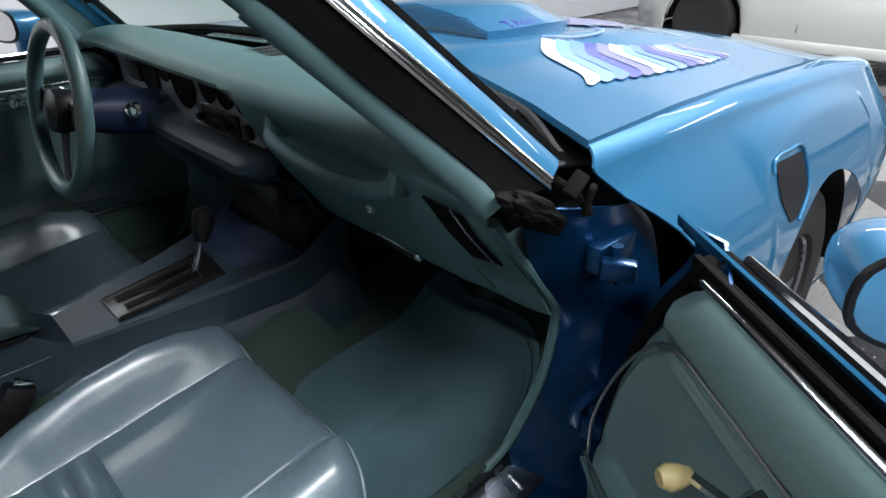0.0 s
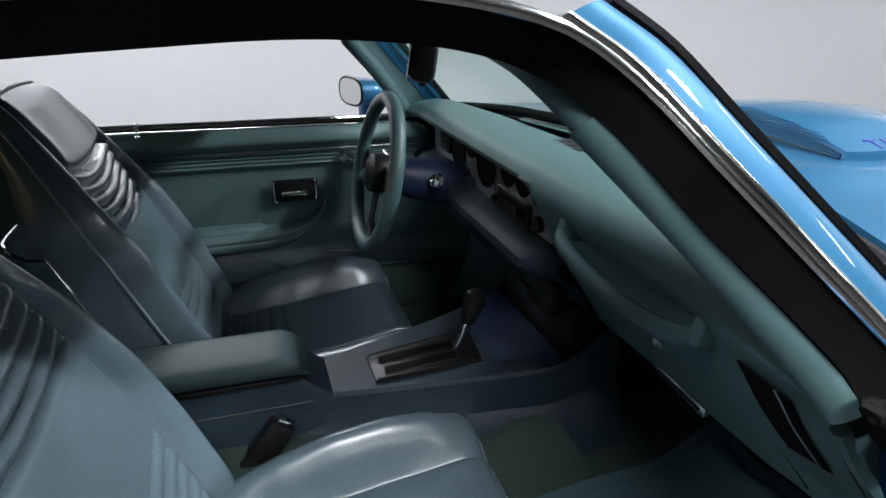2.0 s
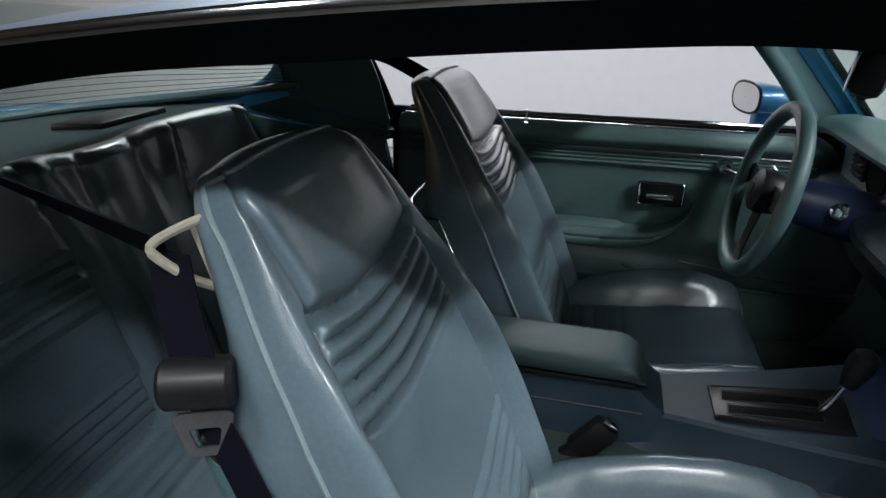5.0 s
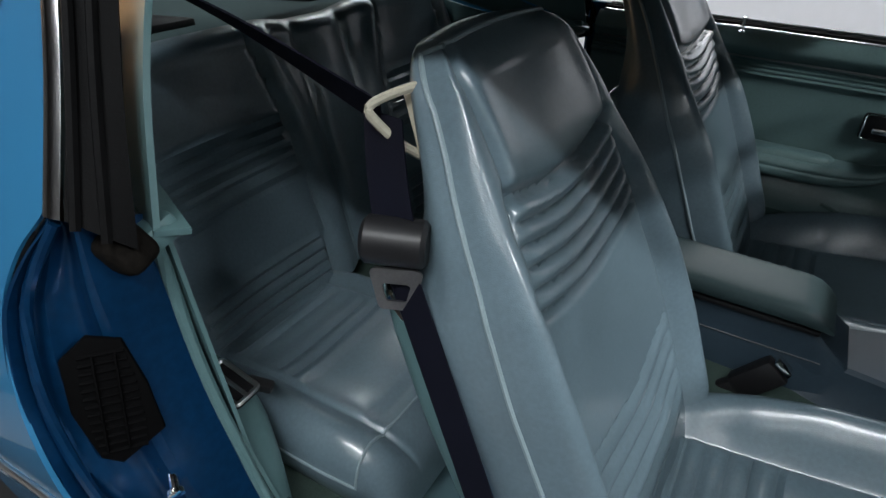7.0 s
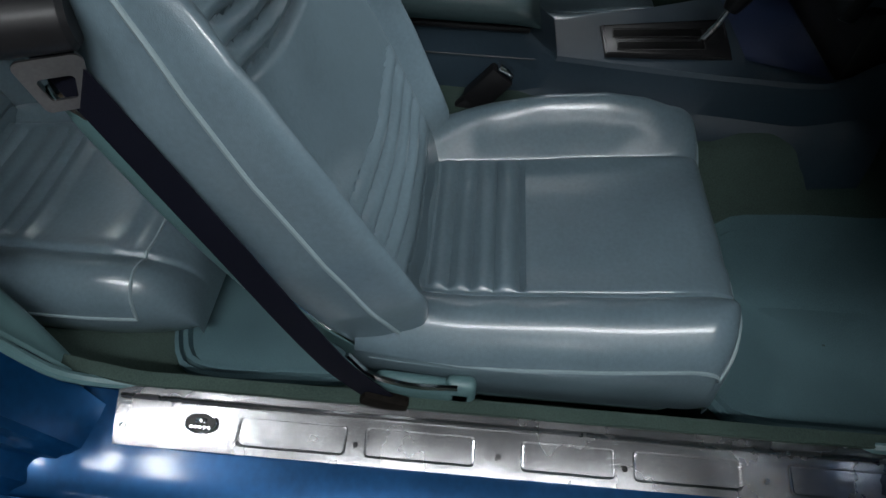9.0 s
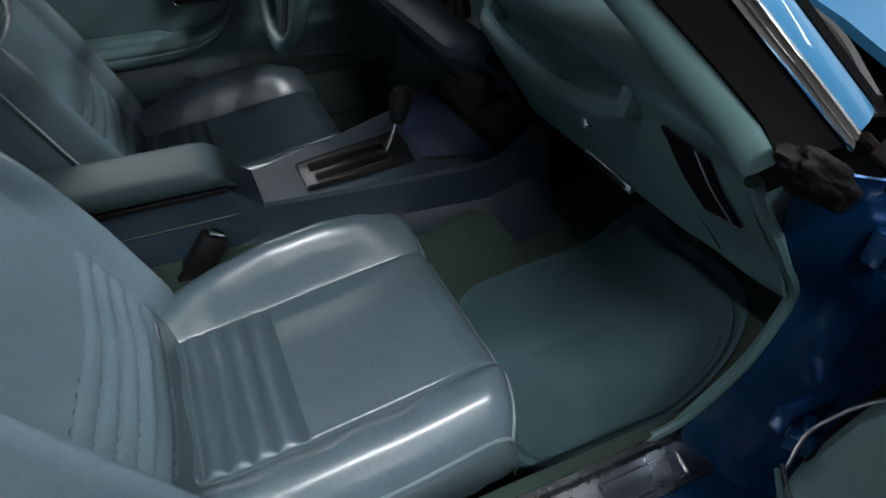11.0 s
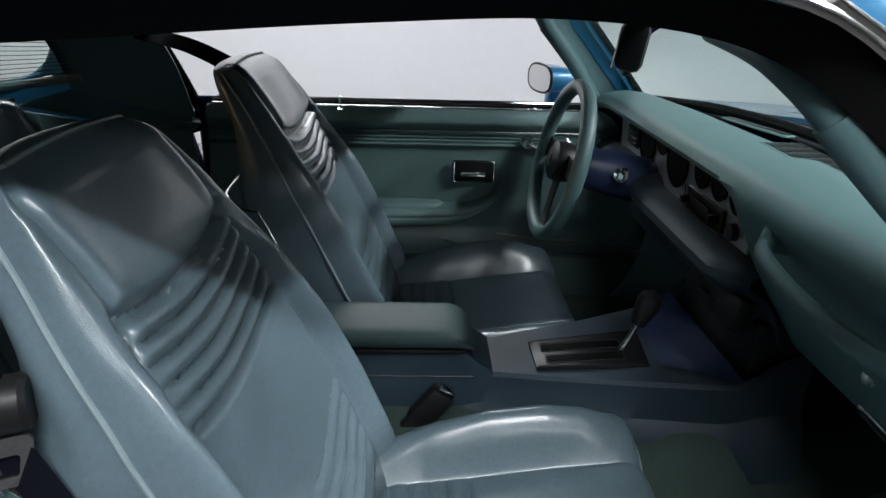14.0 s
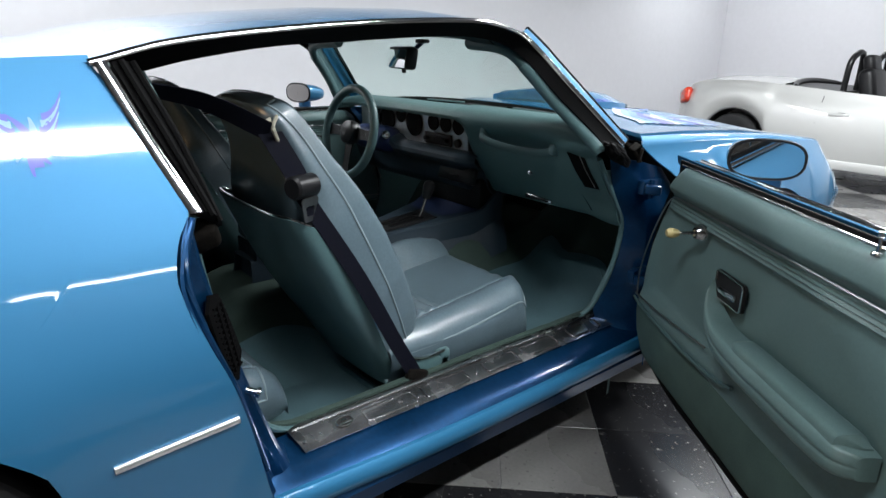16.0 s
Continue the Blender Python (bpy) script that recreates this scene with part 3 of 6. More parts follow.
# hood scoop that stands through the hood: an opening at its back, a long flat top
sc = [  # y, half width low, half width top, base z, top z
    (1.545, 0.262, 0.15, 1.000, 1.040), (1.60, 0.265, 0.152, 0.998, 1.046), (1.75, 0.255, 0.145, 0.994, 1.046), (1.88, 0.225, 0.125, 0.984, 1.034), (1.99, 0.17, 0.085, 0.972, 1.004), (2.05, 0.11, 0.04, 0.962, 0.972)]
rows = []
for y, a, b, z0, z1 in sc:
    loop = [(a, z0 - 0.03), (a, z0 + 0.015), (b + 0.012, z1 - 0.006), (b - 0.01, z1), (0, z1 + 0.012), (-b + 0.01, z1), (-b - 0.012, z1 - 0.006), (-a, z0 + 0.015), (-a, z0 - 0.03)]
    rows.append([(x, y + 0.03 * (1 - abs(x) / a) * (y < 1.58), z) for x, z in loop])
bm = grid(rows)
scoop = part("hood_scoop", thick(bm, 0.008), PAINT, car, "raised blue hood scoop")
mouth = [(0.245, 1.556, 1.010), (0.15, 1.566, 1.036), (0, 1.58, 1.046), (-0.15, 1.566, 1.036), (-0.245, 1.556, 1.010)]
part("scoop_mesh", thick(grid([[(p[0], p[1], 0.995) for p in mouth], mouth]), 0.003), TRIM, scoop, "teal mesh grille")
for k in range(8):
    z = 1.002 + 0.0048 * k
    w = 0.250 - max(0.0, z - 1.012) * 2.2
    part("mesh_bar", tube([(w, 1.549, z), (0, 1.572, z + 0.004), (-w, 1.549, z)], 0.0018, 5), PAINT, scoop)


def lettering(text, size, m, mat, parent, name, depth=0.0015):
    cu = bpy.data.curves.new(name, "FONT")
    cu.body, cu.size, cu.extrude, cu.space_character = text, size, depth, 1.15
    tmp = bpy.data.objects.new(name, cu)
    scene.collection.objects.link(tmp)
    me = bpy.data.meshes.new_from_object(tmp.evaluated_get(bpy.context.evaluated_depsgraph_get()))
    bpy.data.objects.remove(tmp)
    me.materials.clear()
    me.materials.append(mat)
    ob = new(name, me)
    ob.parent = parent
    ob.matrix_basis = m
    return ob


# scoop lettering on the slanted cheek
e1 = Vector((-0.03, 0.27, -0.008))
e2 = Vector((-0.105, 0, 0.034))
lettering("TA66", 0.050, basis((0.260, 1.625, 1.014), e1, e2), DECAL_D, scoop, "lettering")

# bird decal on the hood: feathers swept to the back edge
decal = part("hood_decal", grid([[(x, y, hood_z(x, y) + 0.004) for x in np.linspace(-w, w, 7)] for y, w in ((1.78, 0.03), (1.9, 0.12), (2.0, 0.2), (2.15, 0.24), (2.3, 0.16), (2.42, 0.03))]), DECAL_P, car, "large feathered bird decal in blues")


def feather(name, pts, w0, w1, mat, lift):
    rows = []
    pts = spline([(x, y, 0) for x, y in pts], 18)
    for k, p in enumerate(pts):
        a, b = Vector(pts[max(k - 1, 0)]), Vector(pts[min(k + 1, 17)])
        side = (b - a).normalized().cross(Vector((0, 0, 1)))
        s = k / 17
        w = (w0 + (w1 - w0) * s) * (0.3 + 0.7 * min(1, 6 * (1 - s), 1)) * 0.5
        row = []
        for c in (-1, 0, 1):
            q = Vector(p) + side * w * c
            row.append((q.x, q.y, hood_z(q.x, q.y) + lift))
        rows.append(row)
    return part(name, grid(rows), mat, decal)


ROOTS = [(0.354, 1.662), (0.42, 1.82), (0.454, 1.975), (0.45, 2.10)]
TIPS = [(0.585, 1.462), (0.60, 1.67), (0.60, 1.90), (0.57, 2.11)]


def along(pts, f):
    f = f * (len(pts) - 1)
    k = min(int(f), len(pts) - 2)
    return Vector(pts[k]).lerp(Vector(pts[k + 1]), f - k)


for sgn in (1, -1):
    cols = [DECAL_W, DECAL_S, DECAL_B, DECAL_D, DECAL_P]
    for k in range(15):
        f = k / 14
        r, t = along(ROOTS, f), along(TIPS, f)
        d = t - r
        side = Vector((d.y, -d.x)).normalized() * 0.046
        pts = [r - d * 0.14, r + d * 0.22 + side * 0.45, r + d * 0.5, r + d * 0.78 - side * 0.45, t]
        feather("feather", [(sgn * p.x, p.y) for p in pts], 0.036 * (1 - 0.35 * f), 0.038 * (1 - 0.35 * f), cols[k % 5], 0.0035 + 0.0004 * (k % 3))
    line = [(0.30, 1.69), (0.33, 1.80), (0.30, 1.95), (0.20, 2.02), (0.13, 2.15)]
    feather("feather", [(sgn * x, y) for x, y in line], 0.012, 0.010, DECAL_B, 0.005)
    for k in range(3):
        feather("feather", [(sgn * (0.10 + 0.05 * k), 2.08 + 0.03 * k), (sgn * (0.2 + 0.05 * k), 2.12 + 0.05 * k), (sgn * (0.30 + 0.05 * k), 2.10 + 0.08 * k)], 0.014, 0.006, DECAL_W, 0.005)

# small bird decal on the sail panel
def sail_pt(y, z, out=0.0025):
    return (side_x(y, z) + out, y, z)


crest = part("sail_decal", grid([[sail_pt(-0.405 + a, 1.035 + b) for a in (-0.008, 0.0, 0.008)] for b in (-0.03, -0.01, 0.008, 0.02)]), DECAL_D, car, "small blue bird decal")
for k in range(9):
    ang = radians(-150 + 37 * k)
    l0, l1 = 0.012, (0.048 if k % 2 else 0.036)
    rows = []
    for j in range(6):
        r = l0 + (l1 - l0) * j / 5
        w = 0.0065 * (1 - 0.75 * j / 5)
        bend = ang + 0.25 * j / 5
        rows.append([sail_pt(-0.405 + r * math.cos(bend) - w * c * math.sin(bend), 1.04 + r * math.sin(bend) + w * c * math.cos(bend), 0.003) for c in (-1, 0, 1)])
    part("feather", grid(rows), DECAL_D if k % 3 else DECAL_B, crest)
for side in (-1, 1):
    for k in range(5):
        rows = []
        for j in range(7):
            t = j / 6
            y = -0.408 + side * (0.010 + 0.034 * t + 0.003 * k)
            z = 1.036 + 0.010 * k + 0.036 * t * t
            rows.append([sail_pt(y, z + c * 0.0055 * (1 - 0.7 * t), 0.003) for c in (-1, 0, 1)])
        part("feather", grid(rows), DECAL_B if k % 2 else DECAL_D, crest)

# cowl, wipers
a = [tuple(Vector(p) + Vector((0, 0.004, -0.012))) for p in base]
b = [(x, hood_edge_y(x) + 0.05, hood_z(x, hood_edge_y(x)) - 0.05) for x in np.linspace(-0.735, 0.735, 41)]
part("cowl", ribbon(a, b, 0.004, 41), BLACK, car)
part("wiper", tube(spline([(0.60, 1.235, 0.965), (0.3, 1.30, 0.988), (-0.05, 1.325, 0.992)], 20), 0.006, 6), DARKMETAL, car)
part("wiper", tube(spline([(-0.10, 1.325, 0.992), (-0.4, 1.29, 0.985), (-0.62, 1.23, 0.966)], 20), 0.006, 6), DARKMETAL, car)
part("cowl_edge", tube(spline([(0.735, 1.165, 0.945), (0.6, 1.255, 0.962), (0.4, 1.315, 0.975)], 20), 0.008, 6), DARKMETAL, car)

# fender vent behind the front wheel


def flank(y, z, out):
    ztop = lerp_table([(1.2, 0.952), (1.6, 0.945), (2.2, 0.912), (2.7, 0.868)], y)
    lo = z_low(y)
    return (side_x(y, z / ztop * 0.952 if z > 0.6 else z) - 0.02 * smoothstep(0.75, 1, (z - lo) / (ztop - 0.03 - lo)) + out, y, z)


def flank_patch(a, b, out, n=9):
    return grid([[flank(p[0] + (q[0] - p[0]) * k / (n - 1), p[1] + (q[1] - p[1]) * k / (n - 1), out) for k in range(n)] for p, q in zip(spline([(*p, 0) for p in a], n), spline([(*p, 0) for p in b], n))])


# flush black patch stands in for the shade inside the recess
vent = part("fender_vent", thick(flank_patch([(1.715, 0.815), (1.72, 0.745), (1.76, 0.690)], [(1.862, 0.805), (1.862, 0.735), (1.80, 0.690)], 0.003), 0.002), BLACK, car, "air outlet in the front fender, its shaded recess painted black")
lip = [flank(y, z, 0.004) for y, z in ((1.70, 0.80), (1.712, 0.822), (1.80, 0.822), (1.868, 0.812), (1.872, 0.735), (1.80, 0.682))]
part("vent_lip", tube(spline(lip, 40), 0.0035, 8), PAINT, vent)
# side moulding
part("side_moulding", tube([(side_x(-0.185, 0.553) + 0.003, -0.185, 0.553), (side_x(-0.39, 0.541) + 0.002, -0.39, 0.541)], 0.0048, 10, flat=1.5), BRIGHT, car, "chrome side moulding")

# roof trim along the passenger opening and its mirror
OUT = [(0.776, 1.09, 0.938), (0.728, 1.003, 1.028), (0.669, 0.892, 1.142), (0.638, 0.825, 1.208), (0.640, 0.755, 1.246), (0.652, 0.66, 1.264), (0.666, 0.56, 1.269), (0.669, 0.324, 1.256), (0.670, 0.074, 1.231), (0.672, -0.168, 1.196), (0.680, -0.300, 1.160)]


def flip(pts, sgn):
    return [(sgn * x, y, z) for x, y, z in pts]


def shifted(pts, d):
    return [(x + d[0], y + d[1], z + d[2]) for x, y, z in pts]


for sgn in (1, -1):
    o = flip(OUT, sgn)
    part("drip_moulding", ribbon(o, shifted(o, (0.003 * sgn, -0.003, -0.009)), 0.006, 60, 0.001), CHROME, car, "bright drip moulding")
    A = spline(OUT[:5], 26)
    A1 = shifted(A, (-0.007, 0.014, 0.004))
    B = shifted(A, (-0.032, 0.055, 0.012))
    part("pillar_moulding", ribbon(flip(A, sgn), flip(A1, sgn), 0.012, 30, 0.003), CHROME, car, "bright windshield pillar moulding")
    part("windshield_pillar", ribbon(flip(A1, sgn), flip(B, sgn), 0.016, 30, 0.006), PAINT, car)
    part("pillar_gasket", tube(flip(shifted(B, (-0.006, 0.006, 0)), sgn), 0.008, 6), SEAL, car)
    inn = shifted(OUT, (-0.002, -0.003, -0.005))
    inn2 = [(0.765, 1.01, 0.932), (0.745, 0.995, 0.965), (0.672, 0.890, 1.078), (0.624, 0.80, 1.172), (0.605, 0.72, 1.214), (0.60, 0.6, 1.229), (0.598, 0.45, 1.223), (0.598, 0.25, 1.207), (0.598, 0.05, 1.189), (0.603, -0.12, 1.160), (0.61, -0.21, 1.138)]
    part("door_weatherstrip", ribbon(flip(inn, sgn), flip(inn2, sgn), 0.008, 80, 0.0), SEAL, car, "black rubber door weatherstrip")
    # painted inner windshield pillar trim
    P = [(0.765, 1.012, 0.92), (0.735, 0.99, 0.958), (0.662, 0.895, 1.072), (0.620, 0.806, 1.166)]
    part("pillar_trim", tube(spline(flip(shifted(P, (-0.015, 0.0, 0)), sgn), 24), 0.0175, 12, flat=1.2), TRIM, car, "teal windshield pillar trim")
    cover = shifted(A1, (-0.002, 0.004, -0.010))
    part("pillar_cover", ribbon(flip(spline(shifted(P, (-0.012, 0.0, 0)), 24), sgn), flip(cover, sgn), 0.004, 24), TRIM, car)
    Q = [(0.617, 0.808, 1.162), (0.592, 0.785, 1.192), (0.54, 0.78, 1.210), (0.40, 0.80, 1.222)]
    part("header_trim", tube(spline(flip(shifted(Q, (-0.012, 0, 0)), sgn), 16), [0.0165 + 0.0004 * k for k in range(16)], 12), TRIM, car)
    # rear of the window: chrome and rubber
    C = [(0.682, -0.298, 1.158), (0.737, -0.255, 1.04), (0.805, -0.206, 0.914)]
    part("quarter_chrome", ribbon(flip(C, sgn), flip(shifted(C, (-0.004, 0.024, 0.0)), sgn), 0.014, 24, 0.004), CHROME, car, "bright quarter window moulding")
    D = shifted(C, (-0.006, 0.028, 0.0))
    E_ = shifted(C, (-0.035, 0.078, -0.006))
    E_[2] = (0.755, -0.135, 0.872)
    part("quarter_seal", ribbon(flip(D, sgn), flip(E_, sgn), 0.02, 24, 0.008), SEAL, car, "black rubber quarter seal")
    for f in (0.3, 0.72):
        rib = [tuple(Vector(p).lerp(Vector(q), f) + Vector((0.012, 0, 0.004))) for p, q in zip(D, E_)]
        part("seal_rib", tube(spline(flip(rib, sgn), 20), 0.006, 6), SEAL, car)
    part("seal_foot", block(0.05, 0.06, 0.055, 0.015, (sgn * 0.748, -0.172, 0.858), seg=3, rot=(20, 25 * sgn, 0)), RUST, car)

# ---------------------------------------------------------------- inside: front seats
TILT_BACK = math.atan2(0.33, 0.68)


def section(ctrl, k=5):
    """A smooth run through control points; control i lies at place k * i."""
    p = np.array(ctrl, float)
    q = np.vstack([2 * p[0] - p[1], p, 2 * p[-1] - p[-2]])
    out = []
    for i in range(len(p) - 1):
        a, b, c, d = q[i:i + 4]
        for j in range(k):
            u = j / k
            out.append(tuple(0.5 * (2 * b + (c - a) * u + (2 * a - 5 * b + 4 * c - d) * u * u + (3 * b - a - 3 * c + d) * u**3)))
    return out + [tuple(p[-1])]


CUSHION_MID = [(0.34, 0.428), (0.42, 0.432), (0.5, 0.438), (0.6, 0.450), (0.75, 0.470), (0.86, 0.484), (0.93, 0.484)]
CUSHION_CREST = [(0.34, 0.447), (0.42, 0.474), (0.52, 0.514), (0.62, 0.540), (0.72, 0.552), (0.80, 0.548), (0.87, 0.531), (0.93, 0.510)]
CUSHION_FOOT = 0.300


def cushion_rows(sgn):
    """Seat cushion about its own middle: a high inner bolster, a low outer one, a quilted back half and a rolled front."""
    rows = []
    stations = [(y, 0.0) for y in np.linspace(0.345, 0.850, 118)] + [(0.850, a) for a in np.linspace(0.03, 1.0, 30)]
    for y0, a in stations:
        mid, crest = lerp_table(CUSHION_MID, y0), lerp_table(CUSHION_CREST, y0)
        rise = crest - mid
        wide = lerp_table([(0.34, 0.925), (0.5, 0.985), (0.7, 1.0), (0.93, 0.985)], y0)
        high = [(0, mid), (0.05, mid), (0.10, mid), (0.142, mid + 0.004), (0.150, mid - 0.002), (0.163, mid + 0.22 * rise), (0.185, mid + 0.70 * rise), (0.208, crest - 0.002), (0.228, crest - 0.006),
                (0.245, crest - 0.030), (0.252, crest - 0.062), (0.254, 0.41), (0.248, 0.35), (0.236, CUSHION_FOOT)]
        low = [(0, mid), (0.05, mid), (0.10, mid), (0.142, mid + 0.004), (0.150, mid - 0.004), (0.163, mid + 0.010), (0.185, mid + 0.016), (0.208, mid + 0.010), (0.228, mid - 0.006),
               (0.243, mid - 0.024), (0.252, mid - 0.044), (0.256, 0.40), (0.251, 0.35), (0.238, CUSHION_FOOT)]
        far, near = section(high), section(low)
        line = [(-x, z) for x, z in far[::-1]] + near[1:]
        row = []
        for x, z in line:
            x *= wide
            f = abs(x) / 0.15
            edge = smoothstep(1.0, 0.86, f)
            if z > 0.4 and f < 1:
                if 0.408 < y0 < 0.578:
                    z += (0.015 * abs(math.sin((y0 - 0.408) / 0.034 * math.pi)) ** 0.6 - 0.008) * edge
                z -= 0.012 * math.exp(-((y0 - 0.583) / 0.005) ** 2) * edge
            ang = a * math.pi / 2
            h = math.cos(ang) ** 0.62 if a < 1 else 0.0
            yy = y0 + 0.066 * math.sin(ang) + 0.012 * math.sin(min(1.0, 2 * a) * math.pi) * (1 - a)
            yy -= 0.034 * min(1, abs(x) / 0.25) ** 5 * smoothstep(0.70, 0.90, yy)
            z = CUSHION_FOOT + (z - CUSHION_FOOT) * h
            x *= 1 - 0.05 * a * a
            if z > 0.40:
                z += 0.0022 * noise.noise(Vector((x * 8 + sgn * 3, yy * 8, z * 8)))
                z += 0.0045 * math.sin(x * 95 + 1.7 * sgn + 25 * yy) * math.exp(-((yy - 0.885) / 0.026) ** 2) * smoothstep(-0.05, 0.16, x)
                z += 0.0016 * math.sin(yy * 70 + x * 30) * math.exp(-((x + 0.168) / 0.014) ** 2)
                z += 0.0016 * math.sin(yy * 60) * math.exp(-((x - 0.168) / 0.012) ** 2)
            row.append((x, yy, z))
        rows.append(row)
    return rows


BACK_FOOT = Vector((0, 0.375, 0.405))
BA = Vector((0, -math.sin(TILT_BACK), math.cos(TILT_BACK)))  # up along the backrest
BN = Vector((0, math.cos(TILT_BACK), math.sin(TILT_BACK)))  # out of its face
BACK_W = [(-0.06, 0.200), (0.0, 0.216), (0.08, 0.234), (0.20, 0.247), (0.34, 0.246), (0.45, 0.236), (0.53, 0.219), (0.60, 0.200), (0.66, 0.180), (0.70, 0.166), (0.73, 0.150), (0.75, 0.138)]
BACK_TOP, BACK_ROLL = 0.682, 0.058


def on_back(x, l, n):
    p = BACK_FOOT + BA * l + BN * n
    return (x, p.y, p.z)


def back_section(l, sgn):
    """Half of a cross-section of the backrest, from the middle of its face round the side to the middle of its rear: x and height."""
    w = lerp_table(BACK_W, l)
    up = smoothstep(0.50, 0.60, l)
    n0 = 0.066 + 0.010 * math.sin(math.pi * min(max(l / 0.7, 0), 1)) - 0.012 * smoothstep(0.6, 0.75, l)
    bol = 0.034 * (1 - smoothstep(0.30, 0.68, l)) * smoothstep(-0.04, 0.06, l) + 0.004
    deep = 1 - 0.74 * smoothstep(0.44, 0.66, l)
    sx = 0.80 * w * (1 - up) + min(0.151, 0.90 * w) * up
    head = 0.010 * up
    rear_w = w * (1 - 0.27 * smoothstep(0.42, 0.64, l))
    mid = 0.5 * (sx + w)
    return [(0, n0 + head), (0.35 * sx, n0 + head), (0.70 * sx, n0 + head), (0.95 * sx, n0 + head + 0.002), (sx, n0 - 0.003), (sx + 0.22 * (w - sx), n0 + 0.55 * bol),
            (mid, n0 + bol), (sx + 0.78 * (w - sx), n0 + 0.75 * bol), (0.985 * w, n0 + 0.20 * bol - 0.008), (w, n0 - 0.030), (1.012 * w, 0.012), (0.5 * (w + rear_w) * 1.01, -0.028 * deep),
            (rear_w, -0.056 * deep), (0.90 * rear_w, -0.070 * deep), (0.5 * rear_w, -0.076 * deep), (0, -0.078 * deep)]


PIPE_AT = 45  # place of the piping along a half section


def back_rows(sgn):
    rows = []
    stations = [(l, 0.0) for l in np.linspace(-0.05, BACK_TOP, 190)] + [(BACK_TOP, a) for a in np.linspace(0.04, 0.96, 20)]
    for l0, a in stations:
        ang = a * math.pi / 2
        l = l0 + BACK_ROLL * math.sin(ang)
        squeeze = math.cos(ang) ** 0.75
        half = section(back_section(l, sgn))
        loop = half + [(-x, n) for x, n in half[-2:0:-1]]
        w = lerp_table(BACK_W, l)
        sx = 0.79 * w
        row = []
        for x, n in loop:
            f = abs(x) / sx
            if n > 0.03 and a == 0:
                fade = smoothstep(1.0, 0.84, f)
                sag = l + 0.026 * (1 - min(f, 1.2) ** 2) - 0.012
                if 0.418 < sag < 0.548:
                    n += (0.017 * abs(math.sin((sag - 0.418) / 0.026 * math.pi)) ** 0.7 - 0.010) * fade
                n -= 0.014 * math.exp(-((sag - 0.413) / 0.006) ** 2) * fade
                n -= 0.016 * math.exp(-((sag - 0.555) / 0.007) ** 2) * smoothstep(1.1, 0.9, f)
                if 0.045 < sag < 0.215:
                    n += (0.013 * abs(math.sin((sag - 0.045) / 0.034 * math.pi)) ** 0.7 - 0.008) * fade
                for side in (1, -1):  # pinch at the foot of the head panel
                    n -= 0.016 * math.exp(-((x - side * 0.160) / 0.014) ** 2 - ((l - 0.560) / 0.010) ** 2)
                n += 0.0035 * math.sin(l * 75 + 2 * sgn) * math.exp(-((f - 1.06) / 0.06) ** 2) * smoothstep(0.3, 0.45, l) * smoothstep(0.62, 0.5, l)
                n += 0.0035 * noise.noise(Vector((x * 9 + 5 * sgn, l * 7, 1.3)))
            n = -0.008 + (n + 0.008) * squeeze
            row.append(on_back(x * (1 - 0.30 * a ** 2.2), l + 0.010 * (1 - (x / w) ** 2) * math.sin(ang), n))
        rows.append(row)
    return rows


